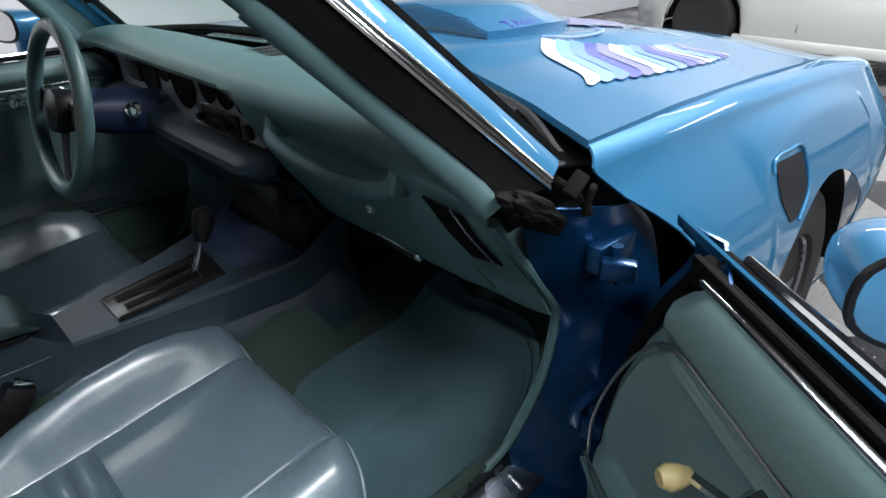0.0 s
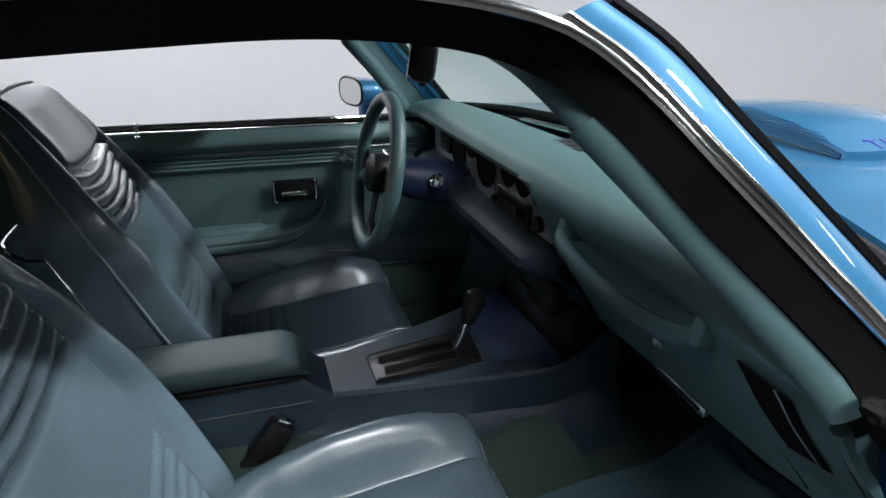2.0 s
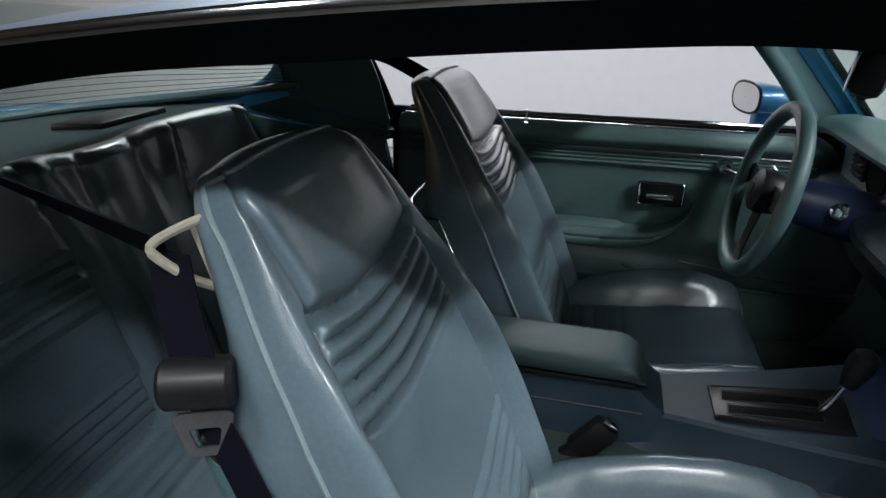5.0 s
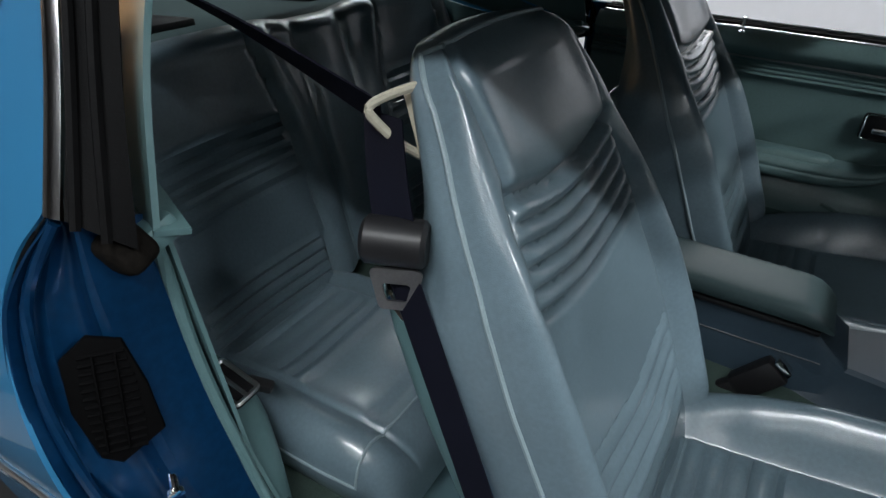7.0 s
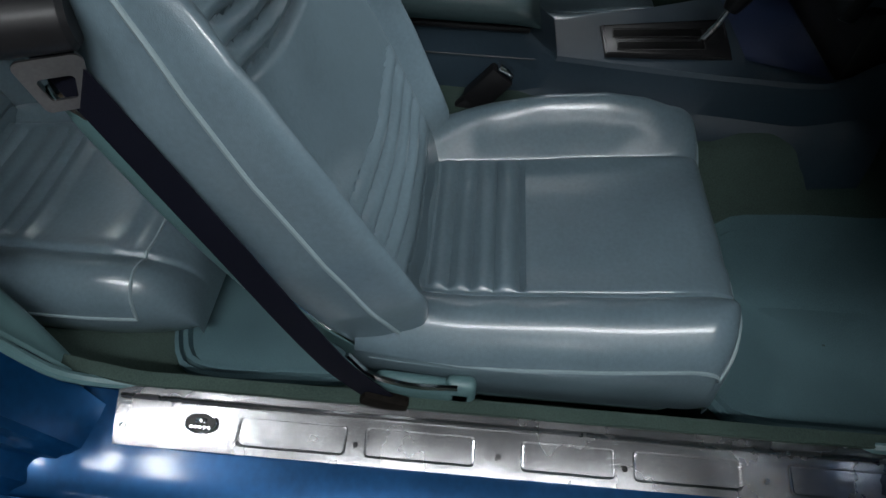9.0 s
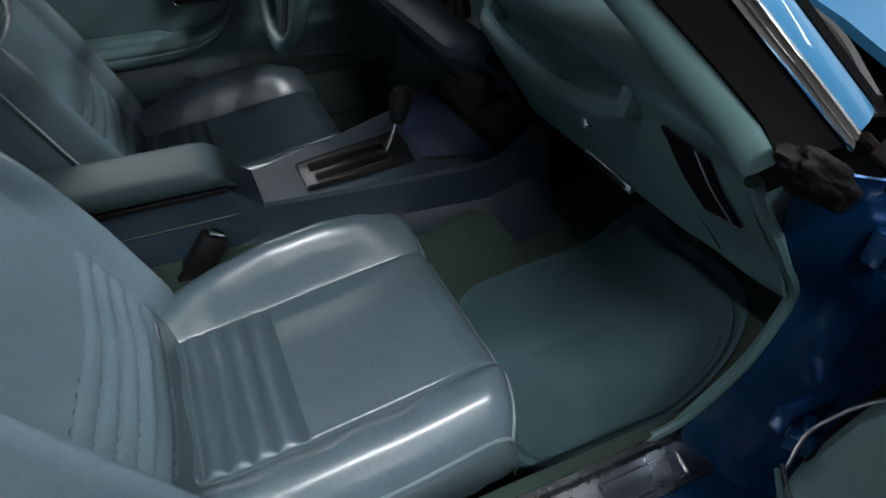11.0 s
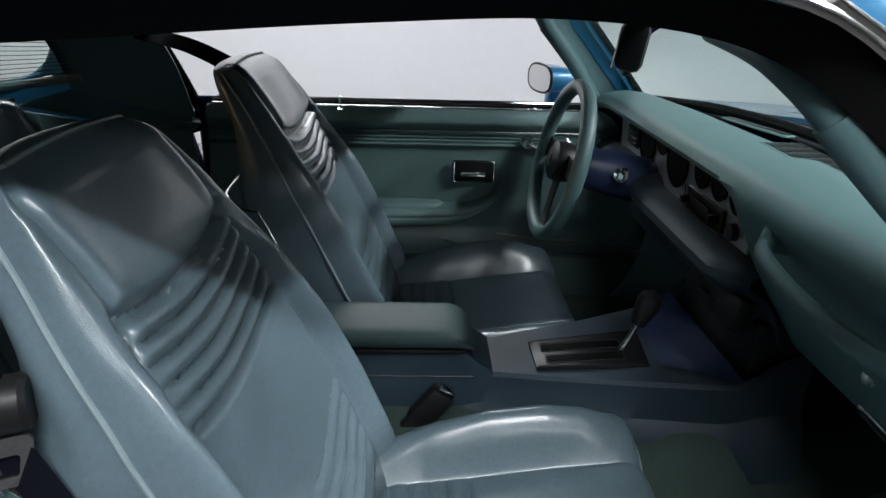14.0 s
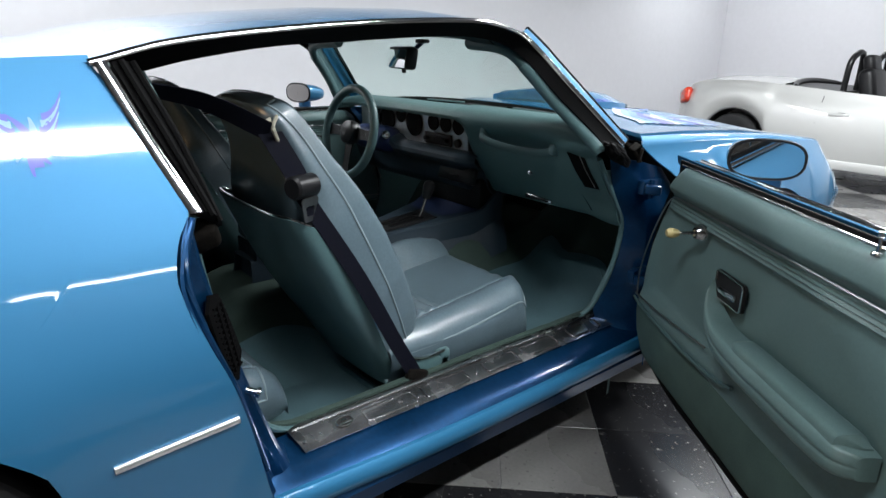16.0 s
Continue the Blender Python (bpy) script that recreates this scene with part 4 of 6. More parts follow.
def front_seat(xc, sgn):
    at = Matrix.Translation((xc, 0, 0))
    pad = cushion_rows(sgn)
    seat = part("front_seat", grid(pad), VINYL, car, "pale blue vinyl bucket seat with quilted ridges", m=at)
    back = back_rows(sgn)
    part("backrest", grid(back, close=True, caps=True), VINYL, seat, "high vinyl backrest with quilted ridges")
    # piping up one edge of the face, over the top and down the other
    size = len(back[0])
    top = len(back) - 9
    cord = [r[PIPE_AT] for r in back[6:top:3]] + [back[top][k] for k in range(PIPE_AT, -1, -3)] + [back[top][size - k] for k in range(3, PIPE_AT + 1, 3)] + [r[size - PIPE_AT] for r in back[top - 1:6:-3]]
    part("piping", tube([(x, y + 0.0012, z + 0.0006) for x, y, z in cord], 0.0034, 7), PIPING, seat)
    # hard shell behind: a shallow tray with rounded shoulders and a bright edge
    rows = []
    for i in range(31):
        v = i / 30
        row = []
        for k in range(33):
            p = -1 + 2 * k / 32
            l = -0.085 + (0.505 - 0.055 * abs(p) ** 5 + 0.085) * v
            w = lerp_table(BACK_W, max(l, 0.0)) + 0.004
            ang = p * math.pi / 2
            x = w * math.copysign(abs(math.sin(ang)) ** 0.55, p) if p else 0.0
            n = -0.034 - (0.070 - 0.026 * smoothstep(0.30, -0.06, l)) * abs(math.cos(ang)) ** 0.42
            row.append(on_back(x, l, n))
        rows.append(row)
    shell = part("back_shell", thick(grid(rows), 0.005), TRIM, seat, "teal hard plastic seat back shell")
    part("shell_trim", tube(rows[-1], 0.0042, 6), CHROME, shell, "bright edge trim")
    for side in (1, -1):
        edge = [r[0] if side < 0 else r[-1] for r in rows]
        part("shell_edge", tube(edge, 0.0032, 5), CHROME, shell)
        part("shell_lug", block(0.020, 0.045, 0.055, 0.012, on_back(side * 0.212, -0.095, -0.055), seg=3, rot=(math.degrees(TILT_BACK), 0, 0)), TRIM, shell)
        hx = side * 0.262
        part("hinge_cover", merge(block(0.026, 0.15, 0.046, 0.014, (hx, 0.452, 0.352), seg=3, rot=(-5, 0, 0)), block(0.026, 0.046, 0.066, 0.014, (hx, 0.505, 0.350), seg=3)), TRIM, seat)
        part("hinge_trim", tube(spline([(hx + side * 0.006, 0.345, 0.44), (hx + side * 0.012, 0.375, 0.402), (hx + side * 0.014, 0.43, 0.381), (hx + side * 0.014, 0.50, 0.384)], 16), 0.0045, 6), CHROME, seat, "chrome strip over the hinge")
    # skirt below the cushion
    part("seat_base", block(0.466, 0.47, 0.09, 0.03, (0, 0.615, 0.305), seg=3), VINYL_SIDE, seat)
    part("seat_track", block(0.42, 0.44, 0.05, 0.005, (0, 0.60, 0.240)), BLACK, seat)
    # seam cord round the cushion and the two seams of its middle panel
    last = len(pad) - 16
    a, b = 65 - 50, 65 + 50
    cord = [pad[r][a] for r in range(4, last, 3)] + [pad[last][c] for c in range(a, b + 1, 4)] + [pad[r][b] for r in range(last - 1, 4, -3)]
    part("seam_cord", tube([(x * 1.004, y + 0.001, z + 0.001) for x, y, z in cord], 0.0030, 6), PIPING, seat)
    # belt guide on the outer shoulder
    o = 1 if xc > 0 else -1
    g = [(o * 0.150, 0.092, 1.043), (o * 0.170, 0.078, 1.040), (o * 0.200, 0.058, 1.030), (o * 0.207, 0.053, 1.022), (o * 0.203, 0.058, 1.010), (o * 0.185, 0.076, 0.984), (o * 0.165, 0.092, 0.966)]
    guide = part("belt_guide", tube(spline(g, 36), 0.0042, 8, flat=1.3), CREAM, seat, "cream plastic belt guide")
    part("guide_plate", block(0.010, 0.030, 0.088, 0.003, (o * 0.160, 0.092, 1.003), rot=(math.degrees(TILT_BACK), o * -12, 0)), CREAM, guide)
    return seat


SEAT_R, SEAT_L = 0.380, -0.406
front_seat(SEAT_R, 1)
front_seat(SEAT_L, -1)


def strap(name, pts, width, across, parent=None, t=0.0022, n=40):
    pts = spline(pts, n)
    if not isinstance(across, list):
        across = [across] * 2
    rows = []
    for k, p in enumerate(pts):
        s = k / (n - 1)
        c = Vector(across[0]).lerp(Vector(across[1]), s).normalized()
        p = Vector(p)
        rows.append([p - c * width / 2, p, p + c * width / 2])
    return part(name, thick(grid(rows), t), WEBBING, parent or car, "dark blue seat belt webbing")


for sgn, xc in ((1, SEAT_R), (-1, SEAT_L)):
    gx = xc + sgn * 0.185
    loop = Vector((gx, 0.054, 1.012))
    b = Vector((xc + sgn * 0.232, 0.104, 0.893))
    strap("shoulder_belt", [(sgn * 0.60, -0.23, 1.115), (sgn * 0.60, -0.1, 1.085), tuple(loop)], 0.046, [(0.85 * sgn, 0.1, 0.5), (0.5 * sgn, 0.3, 0.8)])
    strap("shoulder_belt", [tuple(loop), tuple(loop.lerp(b, 0.5) + Vector((sgn * 0.004, 0, 0))), tuple(b)], 0.056, [(0.15 * sgn, 1, 0), (0, 1, 0)])
    buckle = part("belt_stop", lathe([(0.0, -0.036), (0.022, -0.036), (0.027, -0.031), (0.027, 0.031), (0.022, 0.036), (0, 0.036)], 20, basis(b, (0.93, 0.36 * sgn, 0), (0, 0, 1))), BLACK, car, "black belt retractor sleeve")
    tm = basis(b + Vector((sgn * 0.014, 0.010, -0.052)), (-0.45 * sgn, 1, 0.0), (0, 0.1, 1))
    ton = bmesh.new()
    outer, inner = rrect(0.052, 0.056, 0.008, 4), rrect(0.030, 0.024, 0.004, 4)
    vo = [ton.verts.new((x * (0.82 if y < 0 else 1.12), y, 0)) for x, y in outer]
    vi = [ton.verts.new((x * (0.8 if y < 0 else 1.05), y - 0.004, 0)) for x, y in inner]
    for k in range(len(vo)):
        j = (k + 1) % len(vo)
        ton.faces.new((vo[k], vo[j], vi[j], vi[k]))
    thick(ton, 0.003)
    bmesh.ops.transform(ton, matrix=tm, verts=ton.verts)
    part("belt_tongue", ton, BRUSHED, car, "steel belt tongue")
    strap("lap_belt", [tuple(b + Vector((sgn * 0.0, 0.0, -0.02))), (xc + sgn * 0.268, 0.225, 0.66), (xc + sgn * 0.288, 0.33, 0.45), (xc + sgn * 0.285, 0.388, 0.352)], 0.042, [(0, 1, 0.15), (0, 1, 0.4)])
    part("belt_anchor", block(0.02, 0.07, 0.03, 0.006, (xc + sgn * 0.285, 0.395, 0.345), rot=(-20, 0, 0)), RUST, car)
    # buckle stalk between seat and console
    bx = sgn * 0.105
    st = part("belt_buckle", block(0.03, 0.05, 0.085, 0.006, (bx, 0.515, 0.505), rot=(-38, 0, 0)), BLACK, car, "black seat belt buckle")
    part("buckle_button", block(0.026, 0.034, 0.012, 0.004, (bx, 0.545, 0.545), rot=(-38, 0, 0)), CHROME, st)
    part("buckle_stalk", block(0.024, 0.04, 0.16, 0.006, (bx, 0.44, 0.42), rot=(-45, 0, 0)), BLACK, st)

# ---------------------------------------------------------------- console and shifter
DECK = [  # y, near edge, far edge, deck height, foot of the near wall (x, z), skirt
    (0.20, 0.045, -0.085, 0.540, 0.050, 0.46, 0.12), (0.55, 0.045, -0.085, 0.540, 0.050, 0.46, 0.12), (0.63, 0.045, -0.090, 0.540, 0.054, 0.480, 0.13), (0.72, 0.073, -0.105, 0.552, 0.088, 0.489, 0.15),
    (0.83, 0.107, -0.12, 0.567, 0.124, 0.500, 0.17), (0.95, 0.146, -0.14, 0.587, 0.150, 0.511, 0.185), (1.045, 0.178, -0.155, 0.606, 0.172, 0.520, 0.20), (1.075, 0.186, -0.16, 0.618, 0.184, 0.535, 0.21),
    (1.11, 0.192, -0.165, 0.655, 0.200, 0.56, 0.22), (1.17, 0.194, -0.165, 0.690, 0.202, 0.57, 0.22)]
cols = []
for y, xn, xf, z, xw, zw, skirt in DECK:
    hole = 0.055 * smoothstep(1.07, 1.10, y)
    near = [(xw + 0.040, zw - 0.12), (xw + 0.034, zw - 0.07), (xw + 0.024, zw - 0.035), (xw + 0.012, zw - 0.010), (xw + 0.002, zw), (xn + 0.004, z - 0.020), (xn + 0.002, z - 0.006), (xn - 0.006, z), (xn - 0.024, z - 0.002 - hole)]
    farr = [(xf + 0.024, z - 0.002 - hole), (xf + 0.006, z), (xf - 0.002, z - 0.006), (xf - 0.006, z - 0.03), (xf - 0.03, 0.44), (xf - 0.06, 0.25)]
    cols.append([(x, y, zz) for x, zz in near + farr])
rows = [spline([r[k] for r in cols], 60) for k in range(len(cols[0]))]
console = part("console", thick(grid(rows), 0.005), CONSOLE, car, "slate blue centre console")
# storage bin under the lid, its front sloping down to the deck
rows = []
for x in (-0.098, -0.092, -0.05, 0.0, 0.035, 0.043, 0.048):
    e = 0.006 if x in (-0.098, 0.048) else 0.0
    rows.append([(x, 0.22, 0.40), (x, 0.22, 0.590 - e), (x, 0.565, 0.592 - e), (x, 0.582 - e, 0.588 - e), (x, 0.612 - e, 0.560 - e), (x, 0.640 - e, 0.541), (x, 0.66, 0.50), (x, 0.66, 0.40)])
part("console_bin", grid(rows, caps=True), CONSOLE, console, "slate blue storage bin")
part("bin_seam", tube([(0.0495, 0.24, 0.535), (0.0495, 0.60, 0.535)], 0.0012, 5), BLACK, console)
rows = []
for i in range(25):
    t = i / 24
    y = 0.215 + 0.385 * t
    d = 1 - max(0.0, (t - 0.84) / 0.16) ** 2.4
    e = max(0.0, (t - 0.90) / 0.10) ** 2
    loop = []
    for k in range(24):
        a = 2 * math.pi * k / 24
        cx, cz = math.copysign(abs(math.cos(a)) ** 0.42, math.cos(a)), math.copysign(abs(math.sin(a)) ** 0.50, math.sin(a))
        loop.append((-0.008 + 0.070 * cx * (1 - 0.10 * e), y, 0.600 + (0.002 + 0.018 * d) + cz * (0.004 + 0.016 * d)))
    rows.append(loop)
part("armrest_lid", grid(rows, close=True, caps=True), PADLID, console, "padded teal armrest lid")
part("lid_base", block(0.128, 0.355, 0.010, 0.003, (-0.008, 0.405, 0.595)), BLACK, console)
# shift plate: a black plate with two long gates framed by fine bright lines
pm = basis((0.016, 0.832, 0.5655), (1, 0, 0), (0, 1, 0.125))
plate = part("shift_plate", prism([(-0.062, -0.108), (0.036, -0.108), (0.066, 0.108), (-0.066, 0.122)], 0.008, 0.003, pm), BLACK, console, "black shifter plate")
part("plate_edge", tube([tuple(pm @ Vector((x, y, 0.008))) for x, y in ((-0.058, -0.103), (0.033, -0.103), (0.061, 0.104), (-0.061, 0.116))], 0.0016, 5, closed=True), DARKMETAL, plate)
for dx, ln in ((-0.022, 0.158), (0.020, 0.150)):
    gate = part("gate", prism(rrect(0.026, ln, 0.004), 0.003, 0.001, pm @ Matrix.Translation((dx, -0.008, 0.007)) @ Matrix.Rotation(radians(-4), 4, "Z")), SEAL, plate)
    part("gate_line", tube([tuple(pm @ Matrix.Translation((dx, -0.008, 0.0105)) @ Matrix.Rotation(radians(-4), 4, "Z") @ Vector((x, y, 0))) for x, y in rrect(0.029, ln + 0.004, 0.004)], 0.0008, 5, closed=True), DARKMETAL, gate)
lever = part("shift_lever", tube(spline([(0.024, 0.892, 0.575), (0.028, 0.908, 0.61), (0.031, 0.922, 0.655)], 10), [0.0065] * 5 + [0.0055] * 5, 10), CHROME, console, "chrome shift lever")
part("shift_knob", lathe([(0, -0.035), (0.014, -0.034), (0.02, -0.012), (0.024, 0.012), (0.021, 0.03), (0.010, 0.038), (0, 0.039)], 20, basis((0.033, 0.930, 0.682), (1, 0, 0), (0, 0.96, -0.28))), BLACK, lever, "black shift knob")
part("console_panel", grid([[(x, y, z) for x in np.linspace(-0.115 - 0.02 * k, 0.090 + 0.030 * k, 5)] for k, (y, z) in enumerate(((0.958, 0.590), (1.0, 0.600), (1.04, 0.609), (1.066, 0.617)))]), COLUMN, console, "dark blue panel before the shifter")

# ---------------------------------------------------------------- carpet, mats, side trim
rows = []
for y in np.linspace(-0.30, 1.62, 48):
    rise = 0.38 * smoothstep(1.22, 1.62, y) + 0.10 * smoothstep(0.05, -0.28, y)
    row = []
    for x in np.linspace(-0.672, 0.672, 61):
        a = abs(x)
        z = 0.225 + (0.24 - 0.16 * smoothstep(0.20, -0.10, y) + 0.04 * smoothstep(0.90, 1.0, y)) * smoothstep(0.355, 0.175, a) + 0.119 * smoothstep(0.60, 0.655, a) + rise * smoothstep(0.12, 0.3, a)
        z += 0.003 * noise.noise(Vector((x * 14, y * 14, 0)))
        row.append((x, y, min(z, 0.62)))
    rows.append(row)
part("carpet", thick(grid(rows), 0.006), CARPET, car, "worn teal cut pile carpet")


def mat_on(name, outline, label):
    """A pile mat with a raised double rib round it, lying on the carpet."""
    pts = spline([(x, y, 0) for x, y in outline + outline[:1]], 60)[:-1]
    def zf(x, y):
        a = abs(x)
        return 0.225 + (0.24 + 0.04 * smoothstep(0.90, 1.0, y)) * smoothstep(0.355, 0.175, a) + 0.105 * smoothstep(0.60, 0.665, a) + 0.38 * smoothstep(1.22, 1.62, y) * smoothstep(0.12, 0.3, a) + 0.10 * smoothstep(0.05, -0.28, y) * smoothstep(0.12, 0.3, a)
    cx, cy = np.mean([p[0] for p in pts]), np.mean([p[1] for p in pts])
    rings = []
    for s, h in ((1.0, 0.004), (0.994, 0.016), (0.958, 0.020), (0.940, 0.006), (0.922, 0.020), (0.884, 0.020), (0.862, 0.006), (0.7, 0.009), (0.45, 0.009), (0.2, 0.009), (0.01, 0.009)):
        ring = []
        for p in pts:
            x, y = cx + (p[0] - cx) * s, cy + (p[1] - cy) * s
            ring.append((x, y, zf(x, y) + h))
        rings.append(ring)
    ob = part(name, grid(rings, close=True, caps=False), RUBBER_MAT)
    return tagged(ob, label, "floor mat", "floor mats")


mat_on("floor_mat", [(0.262, 1.00), (0.258, 1.15), (0.262, 1.34), (0.285, 1.395), (0.34, 1.415), (0.45, 1.425), (0.54, 1.415), (0.588, 1.37), (0.603, 1.25), (0.604, 1.12), (0.602, 0.99), (0.590, 0.94), (0.55, 0.918), (0.46, 0.912), (0.36, 0.912), (0.295, 0.922), (0.268, 0.95)], "teal blue ribbed mat in the passenger footwell")
mat_on("floor_mat", [(-0.245, 0.93), (-0.235, 1.15), (-0.25, 1.36), (-0.33, 1.42), (-0.50, 1.43), (-0.575, 1.38), (-0.59, 1.15), (-0.585, 0.90), (-0.56, 0.84), (-0.40, 0.82), (-0.27, 0.85)], "teal blue ribbed mat in the driver footwell")
mat_on("floor_mat", [(0.26, 0.02), (0.25, 0.22), (0.30, 0.36), (0.45, 0.38), (0.57, 0.36), (0.595, 0.2), (0.59, 0.04), (0.52, 0.0), (0.36, -0.01)], "teal blue ribbed mat behind the passenger seat")
mat_on("floor_mat", [(-0.26, 0.02), (-0.25, 0.22), (-0.30, 0.36), (-0.45, 0.38), (-0.57, 0.36), (-0.595, 0.2), (-0.59, 0.04), (-0.52, 0.0), (-0.36, -0.01)], "teal blue ribbed mat behind the driver seat")

# sill plate of the passenger side: bright, with stamped panels, screws and an oval badge
sp = part("sill_plate", ribbon([(0.672, 0.0, 0.336), (0.670, 0.6, 0.336), (0.672, 1.19, 0.336)], [(0.752, 0.012, 0.312), (0.752, 0.6, 0.312), (0.750, 1.20, 0.312)], 0.0025, 50, 0.002, 7), SILLMETAL, car, "scuffed bright aluminium sill plate")
part("sill_rib", tube([(0.688, 0.01, 0.337), (0.688, 1.185, 0.337)], 0.004, 6), SILLMETAL, sp)
slope = Vector((0.08, 0, -0.024)).normalized()
for y0, y1 in ((0.19, 0.345), (0.375, 0.53), (0.60, 0.73), (0.76, 0.91), (0.98, 1.13)):
    om = basis((0.722, (y0 + y1) / 2, 0.3245), (0, 1, 0), -slope)
    part("stamped_panel", tube([tuple(om @ Vector((x, y, 0.0))) for x, y in rrect(y1 - y0, 0.040, 0.006)], 0.0018, 5, closed=True), SILLMETAL, sp)
for y in (0.022, 0.36, 0.565, 0.745, 0.945, 1.175):
    part("screw", lathe([(0, 0.0), (0.005, 0.0), (0.0045, 0.0025), (0, 0.003)], 10, basis((0.727, y, 0.322), (0, 1, 0), -slope)), CHROME, sp)
bm2 = basis((0.716, 0.135, 0.3265), (0, 1, 0), -slope)
badge = part("badge", lathe([(0, 0), (0.024, 0), (0.0235, 0.002), (0, 0.0022)], 28, bm2 @ Matrix.Diagonal((1, 0.62, 1, 1))), BLACK, sp, "oval black badge")
part("badge_ring", tube([tuple(bm2 @ Vector((0.023 * math.cos(a), 0.0143 * math.sin(a), 0.002))) for a in np.linspace(0, 2 * math.pi, 30)[:-1]], 0.0012, 5, closed=True), CHROME, badge)
for k in range(-2, 3):
    part("badge_mark", block(0.0045, 0.004, 0.001, 0.0, (k * 0.0066, -0.006, 0.0027)), CHROME, badge, m=bm2)
part("badge_mark", block(0.016, 0.007, 0.001, 0.002, (0, 0.003, 0.0027)), CHROME, badge, m=bm2)
# pinch welt round the opening
for sgn in (1, -1):
    W = [(0.742, 1.02, 0.895), (0.738, 1.060, 0.845), (0.735, 1.104, 0.795), (0.730, 1.145, 0.745), (0.724, 1.205, 0.668), (0.714, 1.216, 0.59), (0.704, 1.205, 0.50), (0.692, 1.178, 0.425), (0.680, 1.14, 0.362), (0.664, 1.08, 0.326), (0.662, 0.6, 0.324), (0.662, 0.06, 0.326), (0.672, -0.01, 0.340), (0.688, -0.058, 0.385), (0.694, -0.088, 0.45), (0.70, -0.108, 0.53), (0.704, -0.132, 0.61), (0.705, -0.155, 0.70), (0.706, -0.170, 0.80), (0.714, -0.172, 0.865)]
    part("door_welt", tube(spline(flip(W, sgn), 90), 0.0085, 8), TRIM, car, "teal welt round the door opening")
    # lock pillar
    A = [(0.70, -0.176, 0.88), (0.700, -0.172, 0.80), (0.699, -0.157, 0.70), (0.698, -0.134, 0.61), (0.694, -0.110, 0.53), (0.688, -0.090, 0.45), (0.684, -0.058, 0.37), (0.70, -0.01, 0.31)]
    B = [(0.778, -0.20, 0.90), (0.785, -0.185, 0.80), (0.785, -0.135, 0.60), (0.77, -0.075, 0.42), (0.76, -0.03, 0.30)]
    C = [(0.803, -0.207, 0.905), (0.829, -0.236, 0.857), (0.857, -0.251, 0.80), (0.886, -0.229, 0.70), (0.892, -0.191, 0.593), (0.876, -0.155, 0.45), (0.85, -0.11, 0.27)]
    lock = part("lock_pillar", ribbon(flip(A, sgn), flip(B, sgn), 0.004, 30), PAINT_SHADED, car, "door jamb in body blue with shade darkened in")
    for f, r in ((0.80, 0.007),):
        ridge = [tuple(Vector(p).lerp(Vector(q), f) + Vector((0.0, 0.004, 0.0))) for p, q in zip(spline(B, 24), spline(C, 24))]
        part("jamb_ridge", tube(flip(ridge, sgn)[:20], r, 8), PAINT_SHADED, lock)
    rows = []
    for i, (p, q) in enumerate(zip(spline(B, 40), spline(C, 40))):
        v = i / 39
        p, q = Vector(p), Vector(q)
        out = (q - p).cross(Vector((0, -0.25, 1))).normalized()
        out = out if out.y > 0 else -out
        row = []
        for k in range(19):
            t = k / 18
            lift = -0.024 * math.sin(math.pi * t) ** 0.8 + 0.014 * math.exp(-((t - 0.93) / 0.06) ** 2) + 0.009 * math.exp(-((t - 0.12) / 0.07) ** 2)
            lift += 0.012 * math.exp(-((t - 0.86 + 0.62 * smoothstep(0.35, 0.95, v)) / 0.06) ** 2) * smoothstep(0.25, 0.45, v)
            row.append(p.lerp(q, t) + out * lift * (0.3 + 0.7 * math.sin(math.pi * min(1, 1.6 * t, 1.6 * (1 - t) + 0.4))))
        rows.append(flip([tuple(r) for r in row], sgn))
    part("jamb_flange", thick(grid(rows), 0.004), PAINT_SHADED, lock)
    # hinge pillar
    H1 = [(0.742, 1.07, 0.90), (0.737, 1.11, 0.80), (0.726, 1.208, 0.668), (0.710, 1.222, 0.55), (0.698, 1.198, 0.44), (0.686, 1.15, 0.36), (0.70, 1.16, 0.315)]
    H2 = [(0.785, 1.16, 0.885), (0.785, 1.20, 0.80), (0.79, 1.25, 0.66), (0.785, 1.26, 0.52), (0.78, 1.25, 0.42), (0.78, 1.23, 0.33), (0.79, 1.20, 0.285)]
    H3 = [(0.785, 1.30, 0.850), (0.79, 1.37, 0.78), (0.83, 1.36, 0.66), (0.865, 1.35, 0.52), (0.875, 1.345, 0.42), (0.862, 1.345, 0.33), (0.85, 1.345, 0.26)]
    hp = part("hinge_pillar", ribbon(flip(H1, sgn), flip(H2, sgn), 0.004, 34), PAINT_SHADED, car, "hinge pillar in body blue with shade darkened in")
    part("pillar_flange", ribbon(flip(H2, sgn), flip(H3, sgn), 0.004, 34, 0.01, 7), PAINT_SHADED, hp)
    if sgn > 0:
        for z in (0.80, 0.50):
            part("door_hinge", merge(block(0.026, 0.10, 0.045, 0.006, (0.798, 1.225, z)), merge(tube([(0.826, 1.19, z - 0.03), (0.826, 1.19, z + 0.03)], 0.009, 10), block(0.05, 0.026, 0.03, 0.006, (0.838, 1.18, z), rot=(0, 0, 30)))), PAINT_SHADED, hp)
        rag = bmesh.new()
        bmesh.ops.create_icosphere(rag, subdivisions=5, radius=1.0)
        for v in rag.verts:
            p = v.co.copy()
            r = 1 + 0.25 * noise.noise(p * 1.6) + 0.07 * noise.noise(p * 4.5) + 0.02 * noise.noise(p * 13)
